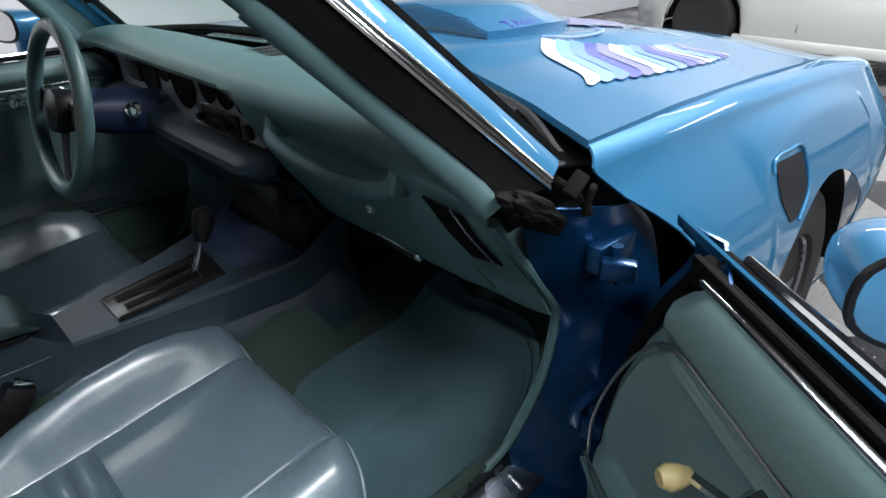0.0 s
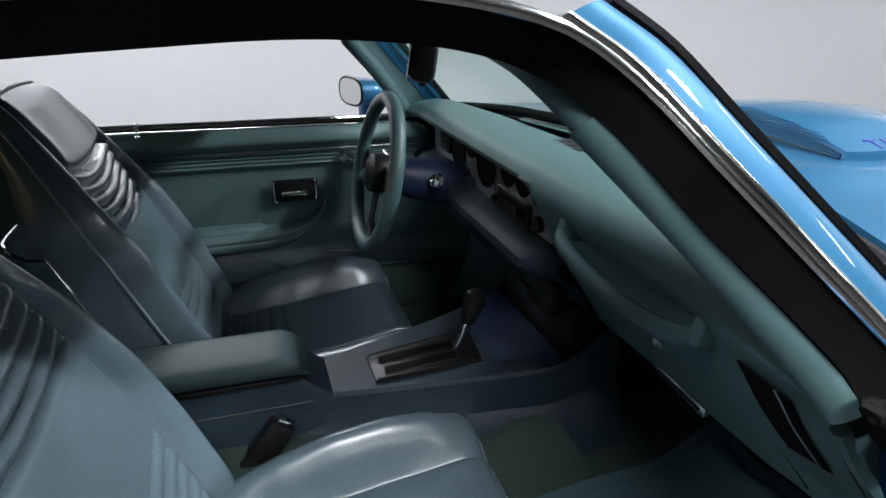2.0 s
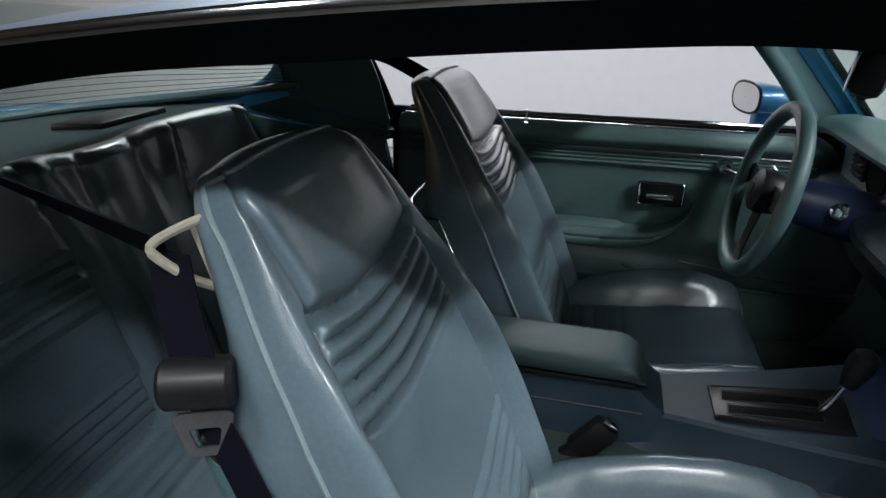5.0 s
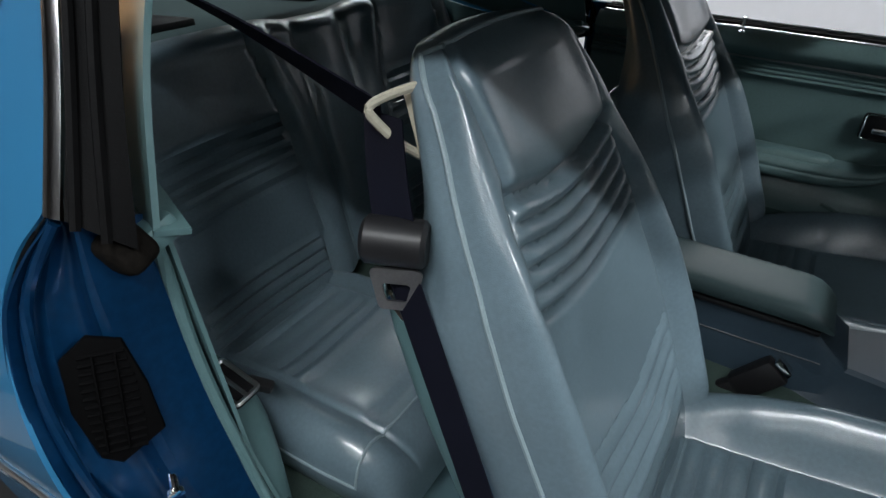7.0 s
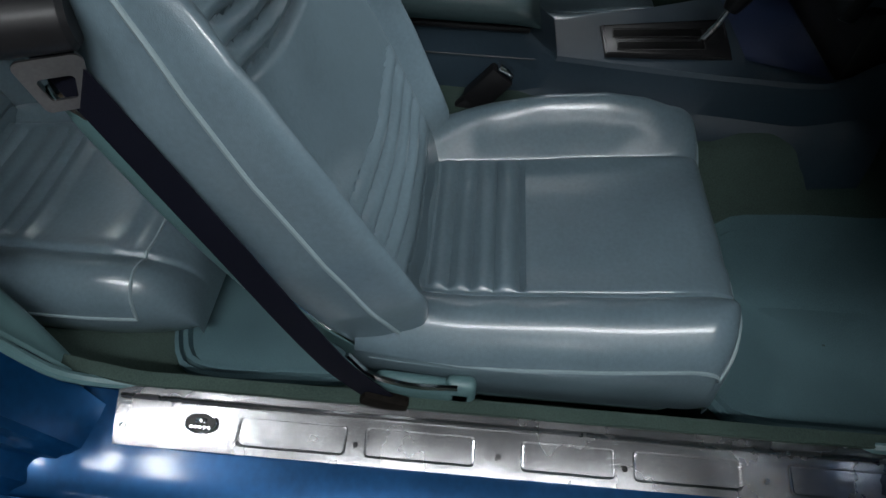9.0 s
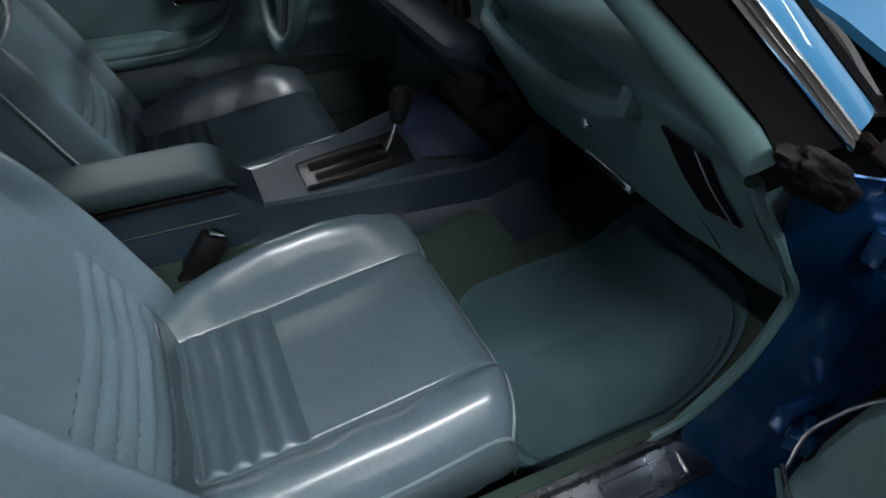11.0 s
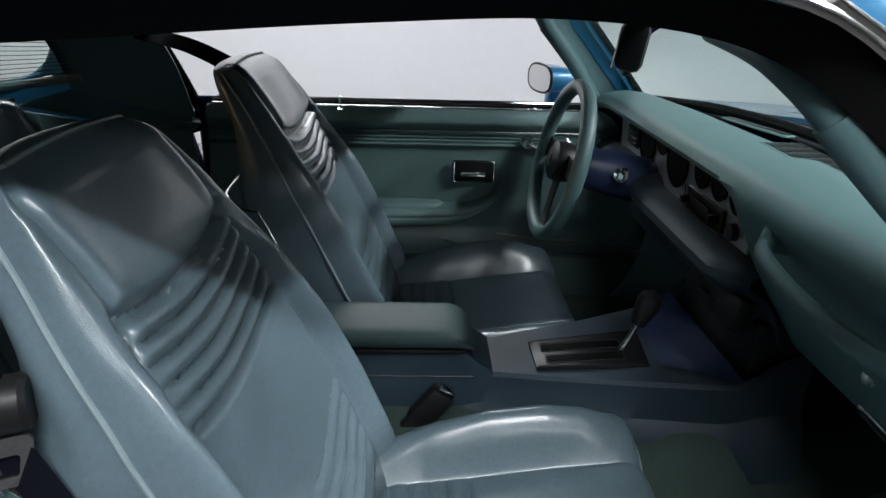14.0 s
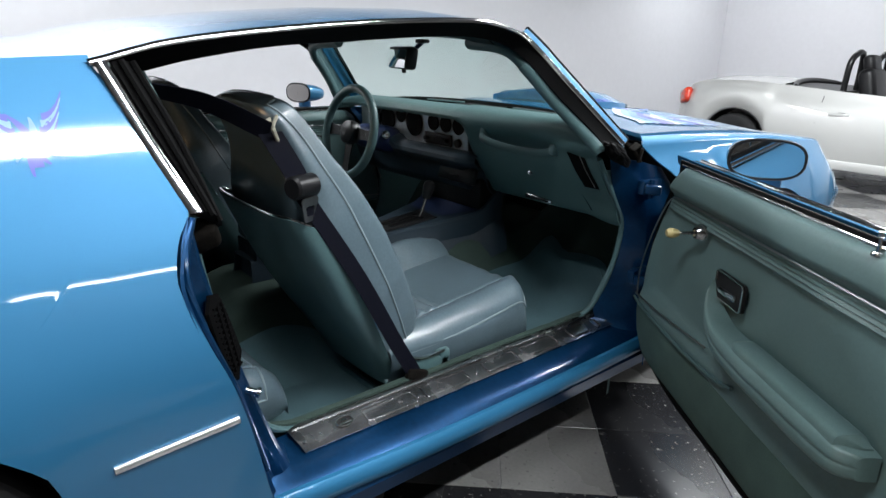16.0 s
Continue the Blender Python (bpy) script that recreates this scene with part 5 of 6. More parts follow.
            v.co = Vector((0.784, 1.046, 0.915)) + Matrix.Rotation(radians(-32), 3, "X") @ Vector((p.x * 0.026, p.y * 0.068, p.z * 0.021)) * r
        part("seal_end", rag, SEAL, hp, "torn dark end of the rubber seal")
        part("cowl_bracket", merge(block(0.022, 0.05, 0.010, 0.004, (0.790, 1.125, 0.930), rot=(18, 25, 20)), merge(block(0.010, 0.022, 0.045, 0.004, (0.80, 1.145, 0.905), rot=(0, 10, 25)), tube([(0.775, 1.10, 0.94), (0.79, 1.13, 0.915), (0.80, 1.15, 0.885)], 0.006, 7))), RUST, hp)
        # pressure relief grille and striker
        gm = basis((0.797, -0.160, 0.672), (-0.80, 0.60, 0.0), (-0.07, -0.22, 1))
        gr = part("jamb_grille", prism([(-0.024, -0.083), (-0.046, -0.069), (-0.064, 0.0), (-0.062, 0.069), (-0.03, 0.094), (0.006, 0.082), (0.022, 0.02), (0.030, -0.048)], 0.008, 0.002, gm), GRILLE, lock, "black slatted vent grille")
        for k in range(13):
            v = -0.062 + k * 0.011
            part("slat", block(0.060 - 0.25 * max(0.0, abs(v) - 0.03), 0.004, 0.006, 0.0012, (-0.018, v, 0.008), rot=(25, 0, 0)), GRILLE, gr, m=gm)
        for e in (-0.008, -0.032):
            part("slat_post", block(0.003, 0.13, 0.006, 0.001, (e, 0.005, 0.010), rot=(0, 0, -4)), GRILLE, gr, m=gm)
        part("door_striker", lathe([(0, 0), (0.017, 0), (0.017, 0.005), (0.007, 0.007), (0.0065, 0.035), (0.011, 0.037), (0.011, 0.044), (0, 0.046)], 18, basis((0.783, -0.142, 0.548), (0.3, 0.2, 1), (0.8, -0.5, 0))), CHROME, lock, "steel door striker")

# rear quarter trim and pillar trim inside
for sgn in (1, -1):
    A = [(0.70, -0.17, 0.865), (0.68, -0.27, 0.86), (0.635, -0.45, 0.885), (0.60, -0.62, 0.92)]
    B = [(0.688, -0.105, 0.50), (0.665, -0.2, 0.50), (0.62, -0.4, 0.52), (0.60, -0.6, 0.55)]
    C = [(0.67, -0.035, 0.30), (0.66, -0.15, 0.28), (0.64, -0.35, 0.28), (0.62, -0.55, 0.3)]
    part("quarter_trim", ribbon(flip(A, sgn), flip(B, sgn), 0.006, 30, 0.0, 6), TRIM, car, "teal moulded rear side panel")
    part("quarter_trim", ribbon(flip(B, sgn), flip(C, sgn), 0.006, 30, 0.0, 6), TRIM, car)
    P0 = [(0.625, -0.205, 1.142), (0.68, -0.175, 1.03), (0.725, -0.15, 0.868)]
    P1 = [(0.555, -0.45, 1.125), (0.595, -0.44, 1.05), (0.622, -0.43, 0.965)]
    part("rear_pillar_trim", ribbon(flip(P0, sgn), flip(P1, sgn), 0.008, 24, 0.0, 6), TRIM, car, "teal rear pillar trim")
    R0 = [(0.725, -0.15, 0.868), (0.675, -0.28, 0.90), (0.622, -0.43, 0.965)]
    R1 = [(0.69, -0.13, 0.862), (0.62, -0.32, 0.88), (0.56, -0.55, 0.93)]
    part("quarter_ledge", ribbon(flip(R0, sgn), flip(R1, sgn), 0.008, 24), TRIM, car)
    part("pillar_foot", block(0.045, 0.06, 0.035, 0.012, (sgn * 0.706, -0.178, 0.862), rot=(10, 20 * sgn, 0)), TRIM, car)
# parcel shelf with a speaker grille
part("parcel_shelf", block(1.14, 0.66, 0.012, 0.004, (0, -0.88, 0.915), rot=(5, 0, 0)), HEADLINER, car, "dark carpeted parcel shelf")
for sx in (0.30, -0.30):
    part("speaker_grille", block(0.24, 0.16, 0.018, 0.006, (sx, -0.78, 0.936), rot=(5, 0, 0)), BLACK, car, "black speaker grille")
part("window_ledge", tube(shifted(low, (0, 0.03, -0.012)), 0.012, 8), TRIM, car)

# ---------------------------------------------------------------- rear seat


def rear_cushion():
    rows = []
    for i in range(61):
        t = i / 60
        y = -0.50 + 0.57 * (t * 1.16 if t < 0.66 else 0.7656 + 0.2344 * math.sin((t - 0.66) / 0.34 * math.pi / 2))
        ang = max(0, (t - 0.66) / 0.34) * math.pi / 2
        h = math.cos(ang) ** 0.6 if t < 1 else 0.0
        half = section([(0, 0.432), (0.06, 0.432), (0.115, 0.434), (0.140, 0.438), (0.150, 0.431), (0.162, 0.438), (0.185, 0.444), (0.210, 0.432), (0.226, 0.408), (0.232, 0.375), (0.226, 0.335), (0.205, 0.290)])
        line = [(-x, z) for x, z in half[::-1]] + half[1:]
        row = []
        for x, z in line:
            if y < -0.17 and abs(x) < 0.15 and z > 0.40:
                z += (0.010 * abs(math.sin((y + 0.5) / 0.036 * math.pi)) ** 0.7 - 0.006) * smoothstep(0.15, 0.12, abs(x))
            if z > 0.40:
                z += 0.005 * noise.noise(Vector((x * 7, y * 7, 4))) - 0.016 * smoothstep(-0.2, -0.45, y)
                z -= 0.008 * math.exp(-((y + 0.025) / 0.006) ** 2) * smoothstep(0.16, 0.13, abs(x))
            z = 0.285 + (z - 0.285) * h
            e = max(0.0, min(1.0, (y + 0.09) / 0.165))
            row.append((x * (1 - 0.24 * (1 - math.sqrt(1 - e * e))), y, z))
        rows.append(row)
    return rows


def rear_back():
    """One backrest across the car, with two bucket-shaped panels and a raised middle."""
    rows = []
    for i in range(70):
        v = i / 69
        l = 0.60 * min(v / 0.86, 1.0)
        roll = max(0.0, (v - 0.86) / 0.14) * math.pi * 0.55
        row = []
        for k in range(121):
            x = -0.60 + 1.20 * k / 120
            c = abs(x) - 0.345
            half = lerp_table([(0, 0.175), (0.25, 0.185), (0.45, 0.165), (0.60, 0.135)], l)
            f = abs(c) / half
            n = 0.052 + 0.016 * math.exp(-((f - 1.22) / 0.16) ** 2) - 0.012 * math.exp(-((f - 1.0) / 0.035) ** 2) - 0.012 * math.exp(-((abs(x) - 0.075) / 0.012) ** 2)
            n += 0.012 * smoothstep(0.10, 0.0, abs(x)) - 0.05 * smoothstep(0.53, 0.60, abs(x))
            if f < 1:
                e = smoothstep(1.0, 0.85, f)
                if 0.30 < l < 0.46:
                    n += (0.013 * abs(math.sin((l - 0.30) / 0.032 * math.pi)) ** 0.7 - 0.008) * e
                if 0.03 < l < 0.14:
                    n += (0.012 * abs(math.sin((l - 0.03) / 0.030 * math.pi)) ** 0.7 - 0.007) * e
                n -= 0.010 * math.exp(-((l - 0.295) / 0.006) ** 2) * e
            n += 0.003 * noise.noise(Vector((x * 7, l * 7, 9)))
            top = 0.0
            if roll:
                top = 0.045 * math.sin(min(roll, math.pi / 2))
                n *= math.cos(roll) if roll < math.pi / 2 else -0.4 * (roll - math.pi / 2)
            row.append((x, -0.415 - 0.155 * l / 0.6 + n * 0.95, 0.400 + 0.515 * l / 0.6 + n * 0.25 + top - 0.03 * (abs(x) / 0.6) ** 6 - 0.012 * smoothstep(0.16, 0.05, abs(x)) * smoothstep(0.4, 0.6, l)))
        rows.append(row)
    return grid(rows)


for xc in (0.355, -0.355):
    pad = rear_cushion()
    rs = part("rear_seat", grid(pad), VINYL, car, "pale blue vinyl rear bucket seat", m=Matrix.Translation((xc, 0, 0)))
    cord = [pad[r][10] for r in range(6, 46, 2)] + [pad[46][c] for c in range(10, 101, 3)] + [pad[r][100] for r in range(45, 6, -2)]
    part("seam_cord", tube([(x * 1.004, y + 0.001, z + 0.001) for x, y, z in cord], 0.0028, 6), PIPING, rs)
part("rear_backrest", rear_back(), VINYL, car, "dark teal vinyl rear backrest with two buckets")
part("seat_back_filler", block(1.3, 0.04, 0.50, 0.015, (0, -0.60, 0.64), rot=(16, 0, 0)), VINYL, car)
part("rear_tunnel", block(0.20, 0.50, 0.18, 0.04, (0, -0.22, 0.27), seg=4), CARPET, car)
part("rear_buckle", block(0.05, 0.08, 0.03, 0.006, (0.16, -0.18, 0.425)), BLACK, car)
for sgn in (1, -1):
    rows = []
    for y in np.linspace(-0.56, -0.05, 30):
        xi = lerp_table([(-0.56, 0.575), (-0.24, 0.580), (-0.16, 0.600), (-0.09, 0.635), (-0.05, 0.662)], y)
        zt = lerp_table([(-0.56, 0.56), (-0.25, 0.535), (-0.17, 0.515), (-0.12, 0.47), (-0.05, 0.325)], y)
        rows.append([(sgn * x, y, z) for x, z in ((0.690, zt + 0.012), (xi + 0.05, zt + 0.004), (xi + 0.022, zt), (xi + 0.006, zt - 0.010), (xi, zt - 0.03), (xi + 0.004, 0.40 if zt > 0.42 else zt - 0.032), (xi + 0.010, 0.245))])
    part("side_armrest", thick(grid(rows), 0.004), TRIM, car, "teal moulded ledge beside the rear cushion")
    part("buckle", block(0.020, 0.045, 0.016, 0.005, (sgn * 0.600, -0.165, 0.532), rot=(-8, 0, 20)), BLACK, car, "black belt buckle")
am = basis((0.632, -0.195, 0.541), (0, 1, -0.22), (-1, 0, 0.15))
tray = part("ash_tray_lid", prism(rrect(0.085, 0.05, 0.006), 0.006, 0.002, am), BLACK, car, "rear ash tray with a bright frame")
part("tray_frame", tube([tuple(am @ Vector((x, y, 0.007))) for x, y in rrect(0.078, 0.044, 0.006)], 0.0045, 6, closed=True), BRIGHT, tray)
part("tray_bar", tube([tuple(am @ Vector((x, 0.0, 0.007))) for x in (-0.036, 0.036)], 0.004, 6), BRIGHT, tray)

# ---------------------------------------------------------------- dashboard
DASH_L, DASH_R = -0.70, 0.734
PROFILE = [(1.30, 0.955), (1.22, 0.985), (1.12, 0.998), (1.04, 0.995), (1.003, 0.983), (0.990, 0.958), (1.000, 0.925), (1.018, 0.895), (1.042, 0.85), (1.074, 0.80), (1.106, 0.755), (1.136, 0.712), (1.150, 0.692), (1.170, 0.682), (1.30, 0.684)]
prof = spline([(0, a, b) for a, b in PROFILE], 60)


def base_y(x):
    return lerp_table([(0, 1.255), (0.4, 1.225), (0.6, 1.17), (0.72, 1.10)], abs(x))


def pad_rows(x0, x1, n, only_top=None):
    rows = []
    for x in np.linspace(x0, x1, n):
        back = 1.30 - base_y(x)
        row = []
        for _, y, z in prof[:only_top]:
            s = smoothstep(1.05, 1.30, y)
            end = smoothstep(0.57, 0.74, abs(x))
            high = smoothstep(0.90, 0.95, z)
            yy = y - back * s * high + lerp_table([(0.68, 0.036), (0.75, 0.030), (0.80, 0.023), (0.85, 0.014), (0.90, 0.008)], z) * end * (1 - high)
            hollow = math.exp(-((z - 0.905) / 0.035) ** 2) * smoothstep(0.17, 0.25, x) * smoothstep(0.64, 0.50, x)
            yy += 0.020 * hollow
            drop = 0.026 * smoothstep(0.60, 0.70, x) * smoothstep(0.75, 0.685, z)
            yy += 0.4 * drop
            z -= drop
            xx = min(x, lerp_table([(0.66, 0.716), (0.75, 0.724), (0.85, 0.731), (0.95, 0.740)], z))
            row.append((xx, min(yy, base_y(x)) if z > 0.95 else yy, z - 0.012 * end * high))
        rows.append(row)
    return rows


BROW = next(k for k, p in enumerate(prof) if k > 9 and p[2] < 0.974)
rows = pad_rows(0.098, DASH_R, 60)
for r in rows:
    s = max(0.0, 1 - (r[0][0] - 0.098) / 0.072) ** 1.6
    for k in range(BROW, len(r)):
        f = smoothstep(BROW, BROW + 3, k)
        r[k] = (r[k][0], r[k][1] + 0.066 * s * f, r[k][2])
dash = part("dashboard", thick(grid(rows), 0.006), DASHMAT, car, "teal padded dashboard")
# pad over the gauges: top and brow
rows = pad_rows(DASH_L, 0.102, 50, BROW + 1)
for r in rows:
    x, y, z = r[-1]
    r += [(x, y + 0.004, z - 0.010), (x, y + 0.012, z - 0.014), (x, y + 0.07, z - 0.010)]
part("gauge_brow", thick(grid(rows), 0.005), DASHMAT, dash)
# bezel panel, leaning forward at its foot
BZ0, BZ1 = Vector((0, 1.052, 0.968)), Vector((0, 1.060, 0.826))


def on_bezel(x, s, out=0.0):
    """A place on the gauge panel: s 0 at its top to 1 at its foot; out towards the driver."""
    p = BZ0.lerp(BZ1, s)
    return Vector((x, p.y - out, p.z))


def bezel_frame(x, s, out=0.0):
    return basis(on_bezel(x, s, out), (1, 0, 0), BZ0 - BZ1)


bm = bmesh.new()
for x0, x1 in ((-0.62, 0.112),):
    bm = grid([[on_bezel(x, s) for s in np.linspace(0, 1, 6)] for x in np.linspace(x0, x1, 40)])
bezel = part("gauge_panel", thick(bm, 0.004), TURNED, dash, "engine turned aluminium gauge panel")
GAUGES = [(-0.405, 0.40, 0.050), (-0.306, 0.22, 0.032), (-0.214, 0.41, 0.051), (-0.088, 0.31, 0.031), (-0.011, 0.31, 0.031), (0.065, 0.32, 0.031)]
for x, s, r in GAUGES:
    m = bezel_frame(x, s, 0.007)
    g = part("gauge", lathe([(0, -0.022), (r * 0.9, -0.022), (r * 0.93, 0.0), (r * 1.07, 0.001), (r * 1.07, 0.003), (r * 1.02, 0.003), (r * 0.96, -0.018), (0, -0.018)], 32, m), SEAL, bezel, "round black gauge")
    part("gauge_face", lathe([(0, 0), (r * 0.93, 0), (r * 0.93, 0.001), (0, 0.001)], 28, m), SEAL, g)
    for k in range(9):
        a = radians(220 - k * 32)
        part("dial_tick", block(0.0014, r * 0.16, 0.0006, 0, (r * 0.72 * math.cos(a), r * 0.72 * math.sin(a), 0.0016), rot=(0, 0, math.degrees(a) - 90)), DARKMETAL, g, m=m)
m = bezel_frame(-0.50, 0.35, 0.006)
dv = part("dash_vent", prism(rrect(0.075, 0.085, 0.006), 0.006, 0.002, m), BLACK, bezel, "black louvred dash vent")
for k in range(6):
    part("louvre", block(0.066, 0.003, 0.008, 0.001, (0, -0.03 + 0.012 * k, 0.008), rot=(30, 0, 0)), DARKMETAL, dv, m=m)
# radio and controls at the foot of the panel
m = bezel_frame(-0.058, 0.76, 0.004)
radio = part("radio", prism(rrect(0.165, 0.046, 0.004), 0.007, 0.002, m), BLACK, dash, "black radio with chrome knobs")
part("radio_dial", prism(rrect(0.075, 0.014, 0.002), 0.002, 0, m @ Matrix.Translation((0, 0.004, 0.012))), DARKMETAL, radio)
part("radio_rim", tube([tuple(m @ Vector((x, y, 0.010))) for x, y in rrect(0.168, 0.049, 0.004)], 0.0012, 6, closed=True), DARKMETAL, radio)
for dx in (-0.062, 0.062):
    part("radio_knob", lathe([(0, 0), (0.009, 0), (0.008, 0.014), (0, 0.015)], 16, m @ Matrix.Translation((dx, 0, 0.012))), BLACK, radio)
m = bezel_frame(0.062, 0.78, 0.004)
part("control_knob", lathe([(0, 0), (0.017, 0), (0.016, 0.012), (0, 0.014)], 20, m), BLACK, dash)
part("bezel_rim", tube([tuple(on_bezel(-0.62, 1, 0.004)), tuple(on_bezel(0.108, 1, 0.004))], 0.003, 6), CHROME, dash)
# lip and lower panel on the driver side
low_prof = [(1.062, 0.829), (1.02, 0.824), (0.995, 0.815), (0.990, 0.803), (1.005, 0.787), (1.035, 0.768), (1.055, 0.735), (1.075, 0.69), (1.12, 0.66), (1.2, 0.655)]
lp = spline([(0, a, b) for a, b in low_prof], 36)
rows = []
for x in np.linspace(-0.68, 0.170, 46):
    rows.append([(x, y + 0.02 * smoothstep(-0.5, -0.68, x) + 0.05 * smoothstep(0.11, 0.170, x), z + 0.022 * smoothstep(-0.27, -0.31, x) * smoothstep(0.74, 0.80, z)) for _, y, z in lp])
part("lower_dash", thick(grid(rows), 0.006), CONSOLE, dash, "slate blue lower dash panel")
# ash tray in the centre; black block paints the shaded gap above the console
part("ash_tray", block(0.20, 0.03, 0.062, 0.008, (0.075, 1.042, 0.742), rot=(-14, 0, 0)), BLACK, dash, "black ash tray below the radio")
part("tray_handle", block(0.05, 0.01, 0.008, 0.002, (0.075, 1.024, 0.738)), DARKMETAL, dash)
part("shade_block", block(0.30, 0.14, 0.13, 0.012, (0.02, 1.145, 0.665)), BLACK, dash)
part("light_switch", lathe([(0, 0), (0.014, 0), (0.012, 0.022), (0, 0.024)], 18, basis((-0.50, 0.968, 0.83), (1, 0, 0), (0, 0.1, 1))), BLACK, dash)
# grab handle on the passenger side
H = [(0.252, 1.040, 0.922), (0.251, 1.004, 0.916), (0.262, 0.988, 0.906), (0.32, 0.981, 0.895), (0.41, 0.981, 0.886), (0.50, 0.988, 0.885), (0.55, 0.999, 0.890), (0.567, 1.012, 0.897), (0.568, 1.045, 0.898)]
handle = part("grab_handle", tube(spline(H, 40), 0.0115, 10, flat=1.25), TRIM, dash, "moulded teal grab handle")
for x, y, z in ((0.252, 1.012, 0.922), (0.568, 1.020, 0.902)):
    part("handle_foot", block(0.024, 0.045, 0.042, 0.008, (x, y, z), rot=(-15, 0, 0)), TRIM, handle)
# glove box lid, its lock and a chrome pull


def face_y(z):
    return float(np.interp(z, [p[2] for p in prof[20:56]][::-1], [p[1] for p in prof[20:56]][::-1]))


seam = [(x, face_y(z) - 0.0005 + 0.022 * smoothstep(0.57, 0.74, x), z) for x, z in [(0.24, 0.842), (0.42, 0.842), (0.52, 0.838), (0.58, 0.815), (0.615, 0.775), (0.632, 0.735), (0.640, 0.700)]]
part("glove_seam", tube(spline(seam, 40), 0.0042, 6), SEAL, dash)
part("glove_lock", lathe([(0, 0), (0.012, 0), (0.011, 0.005), (0, 0.007)], 16, basis((0.43, face_y(0.804) - 0.003, 0.804), (1, 0, 0), (0, 0.25, 1))), CHROME, dash, "chrome glove box lock")
pull = part("glove_pull", block(0.122, 0.016, 0.016, 0.004, (0.416, face_y(0.698) - 0.008, 0.698), rot=(0, 3, 0)), CHROME, dash, "chrome glove box pull")
part("pull_slot", block(0.100, 0.004, 0.007, 0.001, (0.416, face_y(0.698) - 0.0155, 0.698), rot=(0, 3, 0)), BLACK, pull)


def end_face(x, z, out):
    return (x, face_y(z) + lerp_table([(0.68, 0.036), (0.75, 0.030), (0.80, 0.023), (0.85, 0.014), (0.90, 0.008)], z) * smoothstep(0.57, 0.74, x) - out, z)


rows = [[end_face(0.630 + 0.023 * v + (0.060 - 0.012 * v) * u, 0.905 - 0.115 * v - (0.014 - 0.012 * v) * u, 0.010) for u in np.linspace(0, 1, 5)] for v in np.linspace(0, 1, 9)]
part("side_vent", thick(grid(rows), 0.003), SEAL, dash, "black side air vent")
part("vent_bar", tube([end_face(0.676 + 0.014 * v, 0.896 - 0.103 * v, 0.014) for v in np.linspace(0, 1, 6)], 0.0016, 5), BRUSHED, dash)
part("vent_sill", tube([end_face(0.653 + 0.05 * v, 0.790 - 0.002 * v, 0.013) for v in np.linspace(0, 1, 4)], 0.0018, 5), DARKMETAL, dash)
# defroster slots and speaker grille on top
for x0, x1, y in ((-0.26, -0.085, 1.180), (0.222, 0.475, 1.165)):
    s = part("defroster_slot", block(x1 - x0 + 0.012, 0.024, 0.005, 0.002, ((x0 + x1) / 2, y, 0.9995), rot=(0, 0, 13 if x0 < 0 else -11)), DASHMAT, dash)
    part("slot_opening", block(x1 - x0, 0.016, 0.004, 0.001, ((x0 + x1) / 2, y, 1.0012), rot=(0, 0, 13 if x0 < 0 else -11)), BLACK, s)
spg = part("dash_speaker", block(0.225, 0.078, 0.004, 0.002, (0.073, 1.150, 0.9965), rot=(0, 0, -4)), DASHMAT, dash, "slotted speaker grille in the dash top")
for k in range(9):
    for h in range(6):
        part("grille_slot", block(0.032, 0.0042, 0.003, 0.0005, (-0.018 + 0.0365 * h + 0.004 * (k % 2), 1.121 + 0.0078 * k - 0.07 * (0.0365 * h - 0.09), 0.9984), rot=(0, 0, -4)), BLACK, spg)
# kick panels
for sgn in (1, -1):
    A = [(0.735, 1.05, 0.86), (0.731, 1.104, 0.795), (0.722, 1.20, 0.668), (0.711, 1.214, 0.59), (0.700, 1.203, 0.50), (0.678, 1.14, 0.36), (0.66, 1.11, 0.25)]
    B = [(0.66, 1.45, 0.80), (0.66, 1.48, 0.70), (0.655, 1.50, 0.58), (0.65, 1.50, 0.46), (0.645, 1.48, 0.36), (0.64, 1.46, 0.25)]
    part("kick_panel", ribbon(flip(A, sgn), flip(B, sgn), 0.006, 30, -0.006, 8), TRIM, car, "teal kick panel")
pedal = part("brake_pedal", block(0.10, 0.02, 0.055, 0.006, (-0.36, 1.22, 0.44), rot=(25, 0, 0)), BLACK, car, "black rubber brake pedal")
part("pedal_arm", tube([(-0.36, 1.24, 0.45), (-0.35, 1.32, 0.66)], 0.009, 8), BLACK, pedal)

# ---------------------------------------------------------------- steering wheel
SW = Vector((-0.362, 0.822, 0.868))
swm = basis(SW, (1, 0, 0), (0, 0.076, 0.358))
RIM = 0.178
wheel_s = part("steering_wheel", tube([tuple(swm @ Vector((RIM * math.cos(a), RIM * math.sin(a), 0))) for a in np.linspace(0, 2 * math.pi, 65)[:-1]], 0.0175, 14, closed=True), TRIM, car, "teal padded three spoke steering wheel")
